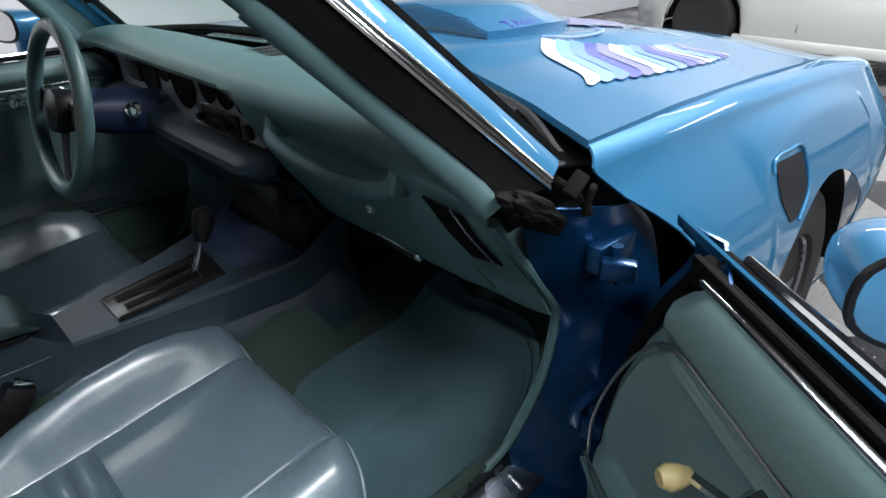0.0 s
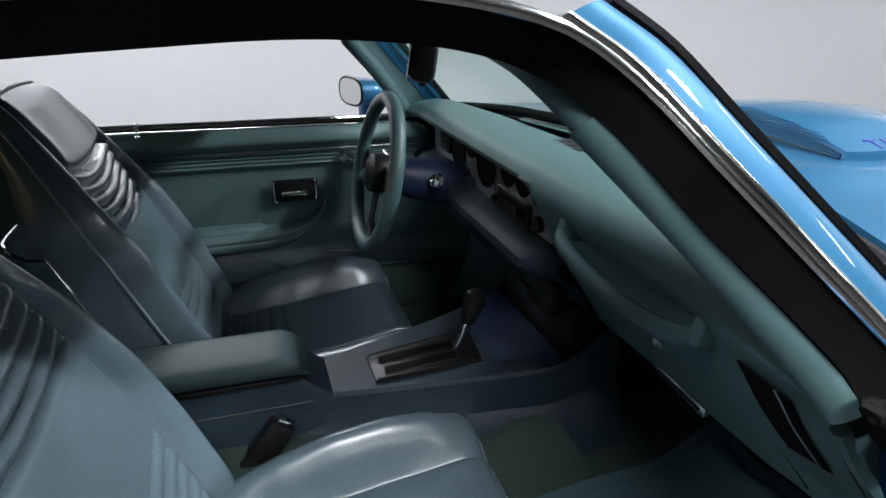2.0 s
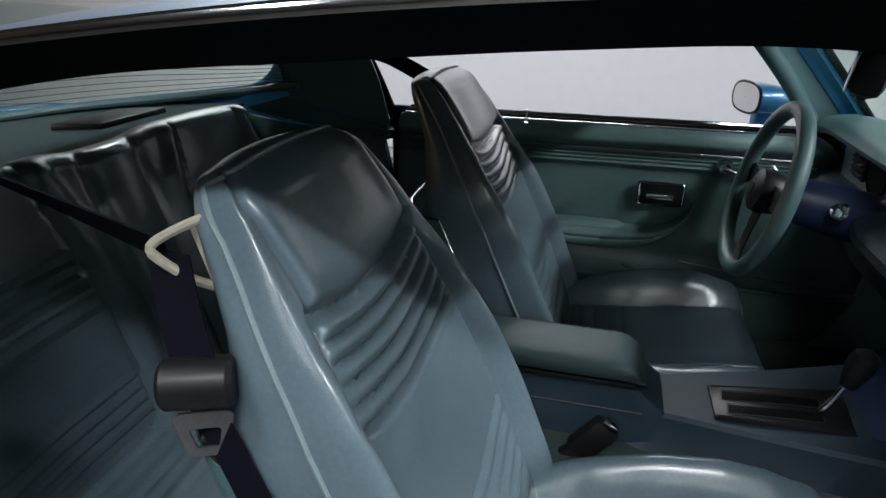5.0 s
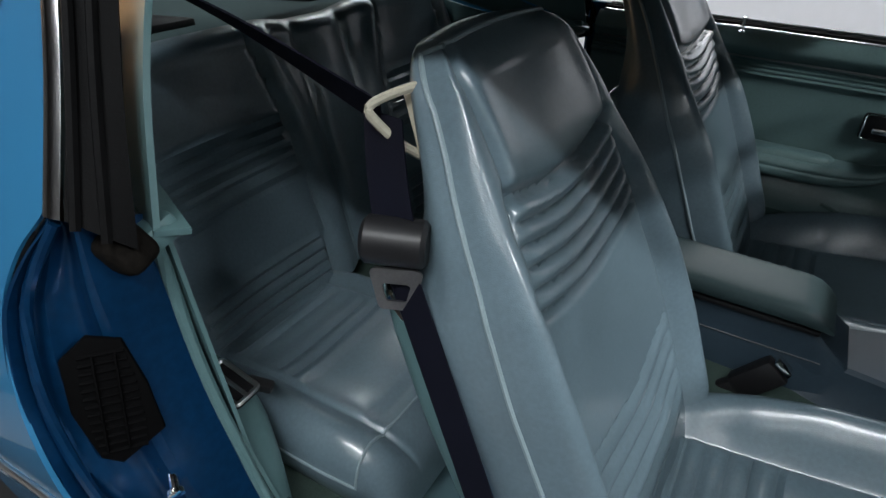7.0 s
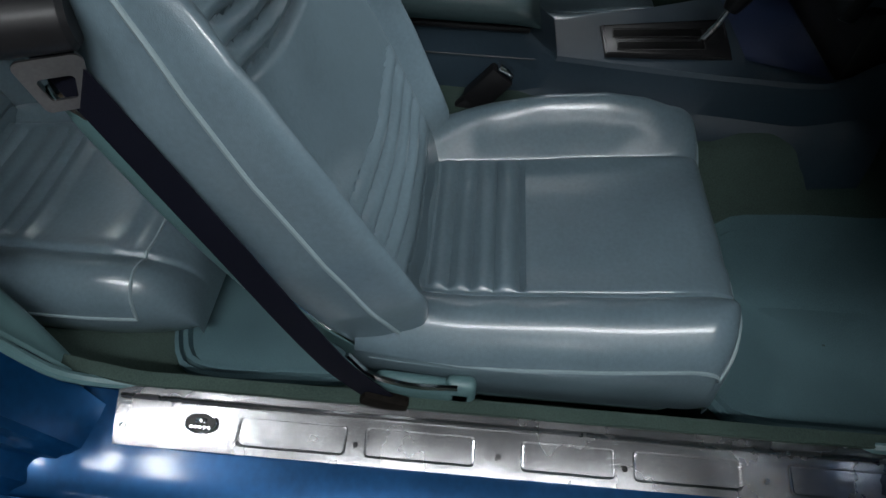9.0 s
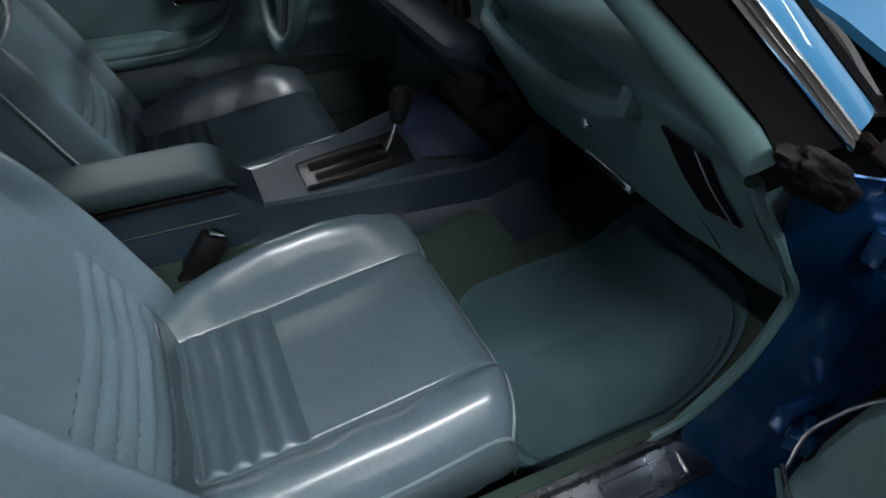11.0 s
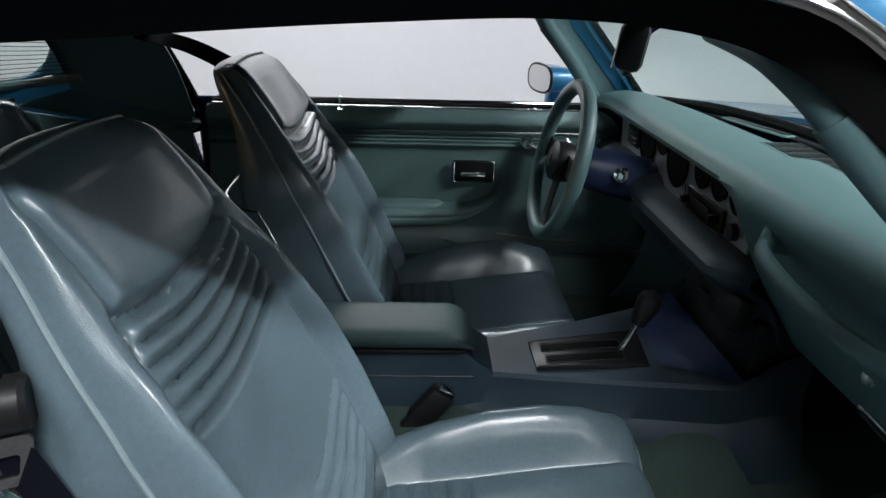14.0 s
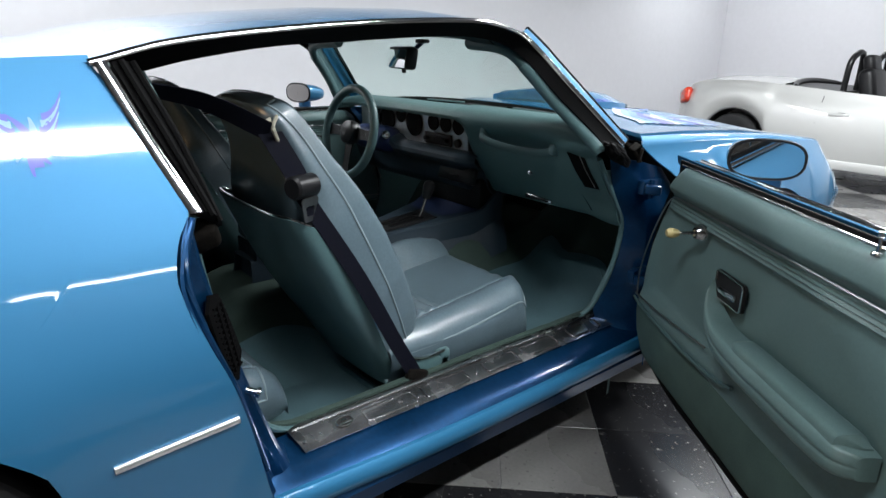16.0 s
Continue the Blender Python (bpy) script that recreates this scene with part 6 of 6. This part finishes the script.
for a in (0, 180, 270):
    c, s = math.cos(radians(a)), math.sin(radians(a))
    bm = grid([[tuple(Vector((c * r - s * w * k, s * r + c * w * k, -0.012 + 0.0 * r))) for k in (-1, -0.4, 0.4, 1)] for r, w in ((0.04, 0.026), (0.09, 0.020), (0.135, 0.020), (RIM - 0.006, 0.028))])
    thick(bm, 0.004)
    part("spoke", bm, DARKMETAL, wheel_s, "brushed dark metal spoke", m=swm)
    for r in (0.075, 0.105, 0.135):
        part("spoke_hole", lathe([(0, -0.001), (0.008, -0.001), (0.008, 0.0015), (0, 0.0015)], 14, swm @ Matrix.Translation((c * r, s * r, -0.0085))), BLACK, wheel_s)
part("hub", lathe([(0, -0.03), (0.045, -0.03), (0.05, -0.005), (0.046, 0.014), (0.03, 0.022), (0, 0.024)], 28, swm), BLACK, wheel_s, "round black hub")
part("hub_emblem", lathe([(0, 0), (0.017, 0), (0.016, 0.002), (0, 0.003)], 20, swm @ Matrix.Translation((0, 0, 0.023))), DARKMETAL, wheel_s)
col = part("steering_column", tube([tuple(swm @ Vector((0, 0, d))) for d in (-0.03, -0.08, -0.14, -0.30)], [0.036, 0.05, 0.056, 0.056], 20), COLUMN, car, "dark blue steering column")
part("ignition_lock", lathe([(0, 0), (0.017, 0), (0.017, 0.012), (0.011, 0.014), (0.009, 0.024), (0, 0.025)], 18, basis((-0.292, 0.958, 0.858), (0.4, 0.6, 0.3), (0, 0, 1))), CHROME, col, "chrome ignition lock")
part("turn_lever", tube([tuple(swm @ Vector((-0.04, 0.0, -0.07))), tuple(swm @ Vector((-0.19, 0.02, -0.06)))], 0.005, 8), CHROME, col)

# ---------------------------------------------------------------- interior mirror
mirror = part("rear_view_mirror", block(0.23, 0.044, 0.078, 0.014, (-0.033, 0.851, 1.168), rot=(-8, 0, -18)), BLACK, car, "black framed interior mirror")
part("mirror_glass", block(0.214, 0.003, 0.062, 0.001, (-0.0405, 0.8283, 1.166), rot=(-8, 0, -18)), MIRROR, mirror)
part("mirror_stem", tube([(-0.02, 0.852, 1.175), (0.02, 0.868, 1.200), (0.055, 0.872, 1.222)], 0.0085, 8), COLUMN, mirror, "blue mirror stem")
part("mirror_mount", block(0.05, 0.03, 0.014, 0.005, (0.062, 0.868, 1.226)), BLACK, mirror)
part("mirror_switch", block(0.014, 0.014, 0.02, 0.004, (0.0, 0.835, 1.126)), BLACK, mirror)

# ---------------------------------------------------------------- doors: one build, in the door's own frame
# u from the hinge to the rear, d into the car, z up


def door_frame(origin, along, inward):
    m = Matrix((Vector(along), Vector(inward), Vector((0, 0, 1)))).transposed().to_4x4()
    m.translation = origin
    return m


def put(bm, m):
    bmesh.ops.transform(bm, matrix=m, verts=bm.verts)
    return bm


FRONT = [(0.285, -0.045), (0.36, -0.09), (0.45, -0.105), (0.545, -0.10), (0.66, -0.07), (0.76, -0.02), (0.84, 0.04), (0.905, 0.10), (0.93, 0.118)]
D_LEN = 1.27


def panel_d(u, z, top):
    """Relief of the inner panel."""
    d = 0.030 * smoothstep(0.830, 0.868, z) * math.sqrt(max(0.0, 1 - (max(0, z - 0.868) / (top - 0.865)) ** 2))
    for k in range(4):
        d += 0.0065 * math.exp(-((z - 0.797 - 0.0105 * k) / 0.0033) ** 2) * smoothstep(0.05, 0.10, u)
    d -= 0.010 * smoothstep(0.80, 0.78, z) * smoothstep(-0.04, 0.0, u - 0.35 * max(0, z - 0.6)) * smoothstep(0.50, 0.54, z)
    d += 0.010 * smoothstep(0.52, 0.47, z)
    d += 0.003 * noise.noise(Vector((u * 6, z * 6, 2)))
    return d


def door(m, name, label, open_door):
    TOPZ = 0.925 if open_door else 0.903
    rows = []
    for i in range(141):
        v = i / 140
        z = 0.45 + (TOPZ - 0.45) * v
        row = []
        for k in range(61):
            s = k / 60
            u = lerp_table(FRONT, z) * (1 - s) + (D_LEN + 0.02 - 0.05 * v) * s
            row.append((u, panel_d(u, z, TOPZ) - 0.03 * smoothstep(0.03, 0.0, s), z))
        rows.append(row)
    dr = part(name, put(thick(grid(rows), 0.006), m), VINYL_DOOR, car, label)
    rows = []
    for i in range(16):
        v = i / 15
        z = 0.285 + (0.45 - 0.285) * v
        row = []
        for k in range(41):
            s = k / 40
            u = lerp_table(FRONT, z) * (1 - s) + (D_LEN + 0.02) * s
            row.append((u, 0.010 + 0.004 * noise.noise(Vector((u * 5, z * 9, 0))) - 0.03 * smoothstep(0.03, 0, s) - 0.02 * (1 - v) ** 3, z))
        rows.append(row)
    part("door_carpet", put(thick(grid(rows), 0.005), m), DOORCARPET, dr, "teal carpet along the foot of the door")
    part("carpet_binding", put(tube(spline([(-0.09, 0.012, 0.462), (0.0, 0.017, 0.460), (0.30, 0.018, 0.461), (0.50, 0.020, 0.482), (0.56, 0.022, 0.50)], 40), 0.0048, 6), m), TRIM, dr)
    part("panel_strip", put(tube(spline([(-0.09, 0.010, 0.475), (0.1, 0.013, 0.490), (0.40, 0.013, 0.523)], 30), 0.0028, 6), m), BRUSHED, dr)
    part("panel_edge", put(tube(spline([(-0.085, 0.006, 0.475), (-0.088, 0.006, 0.54), (-0.06, 0.007, 0.62), (-0.01, 0.008, 0.715), (0.06, 0.010, 0.805), (0.105, 0.012, 0.834), (0.17, 0.012, 0.838), (0.5, 0.013, 0.838), (1.22, 0.013, 0.838)], 80), 0.0026, 6), m), BRUSHED, dr)
    part("panel_edge", put(block(D_LEN - 0.16, 0.010, 0.006, 0.002, (0.675, 0.006, TOPZ + 0.002)), m), CHROME, dr, "thin chrome edge strip")
    # armrest with its rising pull: a pad on a deeper ledge
    path = [(0.392, 0.016, 0.690), (0.398, 0.030, 0.668), (0.425, 0.044, 0.634), (0.475, 0.058, 0.606), (0.54, 0.068, 0.594), (0.62, 0.072, 0.590), (0.75, 0.072, 0.589), (0.88, 0.070, 0.589), (0.935, 0.060, 0.589), (0.955, 0.035, 0.589)]
    pp = spline(path, 60)
    hw = [(0, 0.010), (0.12, 0.013), (0.24, 0.020), (0.36, 0.028), (0.9, 0.030), (1.0, 0.022)]
    rows = []
    for k, p in enumerate(pp):
        h, reach = lerp_table(hw, k / 59), p[1]
        rows.append([(p[0], y, p[2] + z * h) for y, z in section([(-0.004, 0.95), (reach * 0.55, 1.0), (reach * 0.88, 0.92), (reach * 0.98, 0.55), (reach, 0.25), (reach * 0.97, 0.05), (reach * 1.0, -0.2), (reach * 0.95, -0.75), (reach * 0.72, -1.0), (-0.004, -1.1)], 4)])
    arm = part("armrest", put(grid(rows, caps=True), m), VINYL_DOOR, dr, "padded teal door armrest with a pull")
    pad = []
    for k in range(24):
        t = k / 23
        u = 0.565 + 0.375 * t
        e = math.sqrt(max(0.0, 1 - max(0, (t - 0.93) / 0.07) ** 2)) * math.sqrt(max(0.0, 1 - max(0, (0.10 - t) / 0.10) ** 2))
        pad.append([(u, y * (0.3 + 0.7 * e), 0.612 + z * (0.25 + 0.75 * e)) for y, z in section([(0.0, 0.0), (0.002, 0.014), (0.014, 0.021), (0.045, 0.021), (0.058, 0.016), (0.062, 0.0)], 4)])
    part("armrest_pad", put(grid(pad, caps=True), m), VINYL_DOOR, arm)
    # release handle in a black bezel
    hu, hz = (0.452, 0.694) if open_door else (0.477, 0.718)
    hm = m @ Matrix(((1, 0, 0, hu), (0, 0, 1, 0.0), (0, 1, 0, hz), (0, 0, 0, 1)))
    bz = part("handle_bezel", prism(rrect(0.130, 0.066, 0.008), 0.008, 0.003, hm), BLACK, dr, "black door handle bezel")
    part("bezel_rim", tube([tuple(hm @ Vector((x, y, 0.009))) for x, y in rrect(0.120, 0.063, 0.008)], 0.0022, 5, closed=True), CHROME, bz)
    part("release_handle", block(0.075, 0.016, 0.012, 0.004, (0.004, -0.006, 0.012)), CHROME, bz, "chrome release handle", m=hm)
    # window crank
    cu, cz = (0.280, 0.783) if open_door else (0.326, 0.808)
    cr = part("window_crank", lathe([(0, 0), (0.024, 0), (0.022, 0.012), (0.014, 0.024), (0, 0.026)], 20, m @ Matrix(((1, 0, 0, cu), (0, 0, 1, 0.0), (0, 1, 0, cz), (0, 0, 0, 1)))), CHROME, dr, "chrome window crank")
    part("crank_arm", put(tube([(cu, 0.022, cz), (cu - 0.034, 0.028, cz - 0.010), (cu - 0.068, 0.036, cz - 0.020)], 0.0075, 8, flat=0.7), m), CHROME, cr)
    part("crank_knob", lathe([(0, 0), (0.008, 0), (0.013, 0.014), (0.014, 0.024), (0.009, 0.033), (0, 0.034)], 16, m @ Matrix(((1, 0, 0, cu - 0.068), (0, 0, 1, 0.034), (0, 1, 0, cz - 0.020), (0, 0, 0, 1)))), IVORY if open_door else CHROME, cr, "yellowed crank knob" if open_door else "chrome crank knob")
    # lock pin
    pin = part("lock_pin", put(lathe([(0, 0), (0.010, 0), (0.010, 0.004), (0.004, 0.006), (0.0035, 0.028), (0.006, 0.031), (0.006, 0.037), (0, 0.04)], 14), m @ Matrix.Translation((0.868, 0.016, TOPZ - 0.008))), CHROME, dr, "chrome lock pin")
    # top cap, seals
    for ln, sy, sz, at in ((0.12, 0.008, 0.034, (0.655, -0.006, -0.006)), (0.10, 0.008, 0.03, (0.66, -0.044, -0.006)), (0.12, 0.006, 0.03, (0.655, -0.024, -0.016)), (0.10, 0.046, 0.008, (0.655, -0.026, -0.048))):
        part("window_seal", put(block(D_LEN - ln, sy, sz, 0.002, (at[0], at[1], TOPZ + at[2])), m), SEAL, dr, "black rubber window seal")
    part("belt_moulding", put(tube([(0.10, -0.052, TOPZ + 0.010), (D_LEN - 0.04, -0.052, TOPZ + 0.008)], 0.006, 8), m), CHROME, dr, "bright belt moulding")
    # outer skin, ends and foot
    FORE = [(0.24, -0.19), (0.70, -0.17), (0.80, -0.15), (0.85, -0.105), (0.90, -0.05), (0.935, -0.02)]

    def skin_d(z):
        return -(float(np.interp(z, SIDE_Z, SIDE_X)) - 0.71) + 0.045 * smoothstep(0.84, 0.915, z)
    rows = []
    for i in range(30):
        z = 0.235 + (TOPZ + 0.01 - 0.235) * i / 29
        rows.append([(u, skin_d(z), z) for u in np.linspace(lerp_table(FORE, z), D_LEN + 0.05, 30)])
    part("outer_skin", put(thick(grid(rows), 0.004), m), PAINT, dr, "metallic blue door skin")
    zs = np.linspace(0.24, TOPZ, 24)
    part("front_edge", put(thick(grid([[(lerp_table(FORE, z) + 0.008, skin_d(z) + 0.006, z) for z in zs], [(0.5 * (lerp_table(FORE, z) + lerp_table(FRONT, z)), -0.06, z) for z in zs], [(lerp_table(FRONT, z) + 0.01, -0.02, z) for z in zs]]), 0.004), m), PAINT_SHADED, dr)
    part("rear_edge", put(thick(grid([[(D_LEN + 0.045, skin_d(z) + 0.006, z) for z in zs], [(D_LEN + 0.01, -0.03, z) for z in zs]]), 0.004), m), PAINT_SHADED, dr)
    part("foot_edge", put(thick(grid([[(u, skin_d(0.24) + 0.006, 0.24) for u in (-0.15, D_LEN)], [(u, -0.02, 0.285) for u in (0.0, D_LEN)]]), 0.004), m), PAINT_SHADED, dr)
    part("edge_seal", put(tube(spline([(0.085, -0.022, TOPZ), (0.0, -0.022, 0.80), (-0.05, -0.022, 0.68), (-0.085, -0.022, 0.5), (-0.05, -0.022, 0.36), (0.10, -0.02, 0.28), (0.5, -0.02, 0.27), (1.2, -0.02, 0.27)], 70), 0.011, 8), m), SEAL, dr, "black door edge seal")
    # outside mirror
    mm = m @ (MIRROR_OPEN if open_door else MIRROR_SHUT)
    mw, mh = (0.087, 0.048) if open_door else (0.073, 0.041)
    body = []
    for k in range(12):
        s = k / 11
        r = 1 - s ** 2.6
        body.append([(mw * max(r, 0.05) ** 0.5 * math.copysign(abs(math.cos(a)) ** 0.75, math.cos(a)) + 0.012 * s, mh * max(r, 0.05) ** 0.5 * math.copysign(abs(math.sin(a)) ** 0.75, math.sin(a)) - 0.006 * s, -0.14 * s) for a in np.linspace(0, 2 * math.pi, 29)[:-1]])
    shell = part("door_mirror", put(grid(body, close=True, caps=True), mm), PAINT, dr, "blue painted bullet door mirror")
    part("mirror_rim", put(tube(body[0], 0.0045, 6, closed=True), mm), BLACK, shell)
    part("mirror_glass", put(grid([[tuple(Vector(p) * (0.96 * s) + Vector((0, 0, 0.003))) for p in body[0]] for s in (1, 0.5, 0.02)], close=True), mm), MIRROR, shell, "mirror glass")
    part("mirror_foot", put(block(0.05, 0.045, 0.08, 0.012, (-0.03, -0.055, -0.07), rot=(90, 0, 0)), mm), PAINT, shell)
    return dr


# mirror: its glass faces back along the car
MIRROR_OPEN = Matrix.Translation((0.25, -0.145, 0.967)) @ basis((0, 0, 0), (-0.341, 0.938, 0), (0, 0, 1))
MIRROR_SHUT = Matrix.Translation((0.275, -0.150, 0.975)) @ basis((0, 0, 0), (-0.30, 0.954, 0), (0, 0, 1))
left = door_frame((-0.712, 1.13, 0.02), (0, -1, 0), (1, 0, 0))
door(left, "driver_door", "closed driver door with teal padded trim", False)
OPEN = radians(52.7)
right = door_frame((0.913, 1.112, -0.012), (math.sin(OPEN), -math.cos(OPEN), 0), (-math.cos(OPEN), -math.sin(OPEN), 0))
door(right, "passenger_door", "open passenger door with teal padded trim", True)

# ---------------------------------------------------------------- silver roadster parked across the room
# own frame: along from tail to nose = +x, its near side at y = 0, z up
roadster = tagged(empty("roadster", (0, 0, 0)), "silver open roadster with black seats parked by the wall", "car")
RM = Matrix.Translation((-2.40, 6.7, 0))
RLEN, RWID = 4.3, 1.76
RA, RF = 0.84, 3.30
BELT = [(0.0, 0.82), (0.10, 0.91), (0.45, 0.985), (0.9, 0.995), (1.4, 0.965), (1.9, 0.925), (2.4, 0.895), (2.8, 0.86), (3.2, 0.83), (3.8, 0.70), (4.15, 0.58), (4.3, 0.48)]


def r_low(x):
    z = 0.20
    for c in (RA, RF):
        if abs(x - c) < 0.37:
            z = max(z, 0.31 + math.sqrt(0.37**2 - (x - c) ** 2))
    return z


def r_side(x, s):
    """Inset of the flank at height share s."""
    ends = 0.30 * smoothstep(0.5, 0.0, x) ** 2 + 0.42 * smoothstep(3.6, 4.3, x) ** 1.5
    return ends + 0.05 * (1 - math.sin(math.pi * min(s * 1.15, 1))) + 0.07 * smoothstep(0.72, 1.0, s) ** 1.5


rows = []
for i in range(81):
    x = RLEN * i / 80
    lo, hi = r_low(x), lerp_table(BELT, x)
    rows.append([(x, r_side(x, k / 15), lo + (hi - lo) * k / 15) for k in range(16)])
body = part("body_side", put(thick(grid(rows), 0.004), RM), SILVER, roadster, "silver metallic flank")
part("body_side", put(thick(grid([[(x, RWID - y, z) for x, y, z in r] for r in rows]), 0.004), RM), SILVER, roadster)
tops = []
for r in rows:
    x, y, z = r[-1]
    crown = 0.05 if (x < 1.3 or x > 2.95) else 0.0
    tops.append([(x, y + (RWID - 2 * y) * k / 12, z + crown * math.sin(math.pi * k / 12)) for k in range(13)])
a = [t for t in tops if t[0][0] <= 1.34]
b = [t for t in tops if t[0][0] >= 2.90]
part("rear_deck", put(thick(grid(a), 0.006), RM), SILVER, roadster)
part("front_lid", put(thick(grid(b), 0.006), RM), SILVER, roadster)
part("tail", put(thick(grid([rows[0], [(x - 0.02, RWID / 2, z) for x, y, z in rows[0]], [(x, RWID - y, z) for x, y, z in rows[0]]]), 0.006), RM), SILVER, roadster)
part("tail_lamp", put(block(0.26, 0.10, 0.18, 0.05, (0.10, 0.25, 0.775), seg=4, rot=(0, -14, -45)), RM), TAILRED, roadster, "red and orange tail lamp")
part("soft_top_cover", put(thick(grid([[(1.32, 0.22 + 1.3 * k / 10, 0.955 + 0.03 * math.sin(math.pi * k / 10)) for k in range(11)], [(1.55, 0.18 + 1.4 * k / 10, 0.955) for k in range(11)], [(1.80, 0.15 + 1.46 * k / 10, 0.92) for k in range(11)]]), 0.01), RM), BLACK, roadster)
part("cockpit", put(block(1.3, 1.36, 0.40, 0.05, (2.25, RWID / 2, 0.64)), RM), BLACK, roadster, "black leather cockpit")
part("cockpit_edge", put(tube(spline([(1.42, 0.14, 0.95), (1.34, 0.35, 0.985), (1.28, 0.88, 1.01), (1.34, 1.41, 0.985), (1.42, 1.62, 0.95)], 20), 0.03, 8), RM), BLACK, roadster)
for y in (0.46, 1.30):
    hoop = part("roadster_seat", put(block(0.16, 0.46, 0.62, 0.07, (2.08, y, 0.86), seg=4, rot=(0, -14, 0)), RM), BLACK, roadster, "black bucket seat with a headrest")
    part("headrest", put(block(0.11, 0.27, 0.20, 0.05, (2.0, y, 1.20), seg=4, rot=(0, -14, 0)), RM), BLACK, hoop)
    part("roll_hoop", put(tube(spline([(1.84, y - 0.19, 0.93), (1.85, y - 0.17, 1.22), (1.87, y - 0.07, 1.31), (1.87, y + 0.07, 1.31), (1.85, y + 0.17, 1.22), (1.84, y + 0.19, 0.93)], 30), 0.03, 10), RM), BLACK, roadster, "black roll hoop")
part("windscreen_frame", put(tube(spline([(3.12, 0.12, 0.86), (2.60, 0.22, 1.24), (2.52, 0.5, 1.28), (2.50, 0.88, 1.29), (2.52, 1.26, 1.28), (2.60, 1.54, 1.24), (3.12, 1.64, 0.86)], 40), 0.022, 8), RM), BLACK, roadster)
part("side_intake", put(prism([(-0.13, 0.055), (0.10, 0.05), (0.13, 0.0), (0.06, -0.05), (-0.10, -0.045)], 0.012, 0.004, basis((1.54, 0.03, 0.655), (1, 0, 0), (0, 0.04, 1))), RM), BLACK, roadster, "black side air intake")
dh = part("door_handle", put(block(0.20, 0.03, 0.035, 0.012, (1.93, 0.018, 0.700)), RM), SILVER, roadster)
part("handle_cup", put(lathe([(0, 0), (0.05, 0), (0.047, 0.004), (0, 0.005)], 20, basis((1.95, 0.026, 0.688), (1, 0, 0), (0, 0, 1)) @ Matrix.Diagonal((1.7, 0.7, 1, 1))), RM), DARKMETAL, dh)
for x in (1.72, 2.86):
    part("door_gap", put(tube([(x, 0.018, 0.30), (x, 0.006, 0.6), (x + 0.02, 0.075, 0.875)], 0.0035, 5), RM), BLACK, roadster)
part("sill", put(block(1.75, 0.06, 0.10, 0.02, (2.03, 0.06, 0.19)), RM), SILVER, roadster)
for x in (RA, RF):
    for y, s in ((0.03, 1), (RWID - 0.03, -1)):
        tm = RM @ basis((x, y, 0.31), (1, 0, 0), (0, 0, 1)) @ (Matrix.Identity(4) if s > 0 else Matrix.Rotation(math.pi, 4, "Y"))
        w = part("wheel", lathe([(0, -0.02), (0.05, -0.01), (0.20, -0.03), (0.225, 0.0), (0.22, -0.16), (0, -0.16)], 30, tm), BRUSHED, roadster, "silver alloy wheel")
        part("tyre", lathe([(0.215, 0.0), (0.25, 0.01), (0.29, 0.0), (0.31, -0.03), (0.31, -0.18), (0.24, -0.2), (0.21, -0.17)], 36, tm), TYRE, w)
        for k in range(5):
            a5 = 2 * math.pi * k / 5
            part("spoke", block(0.15, 0.05, 0.02, 0.006, (0.125 * math.cos(a5), 0.125 * math.sin(a5), -0.012), rot=(0, 0, math.degrees(a5))), BRUSHED, w, m=tm)
    rows = []
    for k in range(25):
        a = math.pi * k / 24
        rows.append([(x + 0.38 * math.cos(a), y, 0.31 + 0.38 * math.sin(a)) for y in (0.03, 0.42)])
    part("wheel_well", put(thick(grid(rows), 0.003), RM), BLACK, roadster)
part("underbody", put(block(3.6, 1.4, 0.1, 0.02, (2.1, RWID / 2, 0.2)), RM), BLACK, roadster)
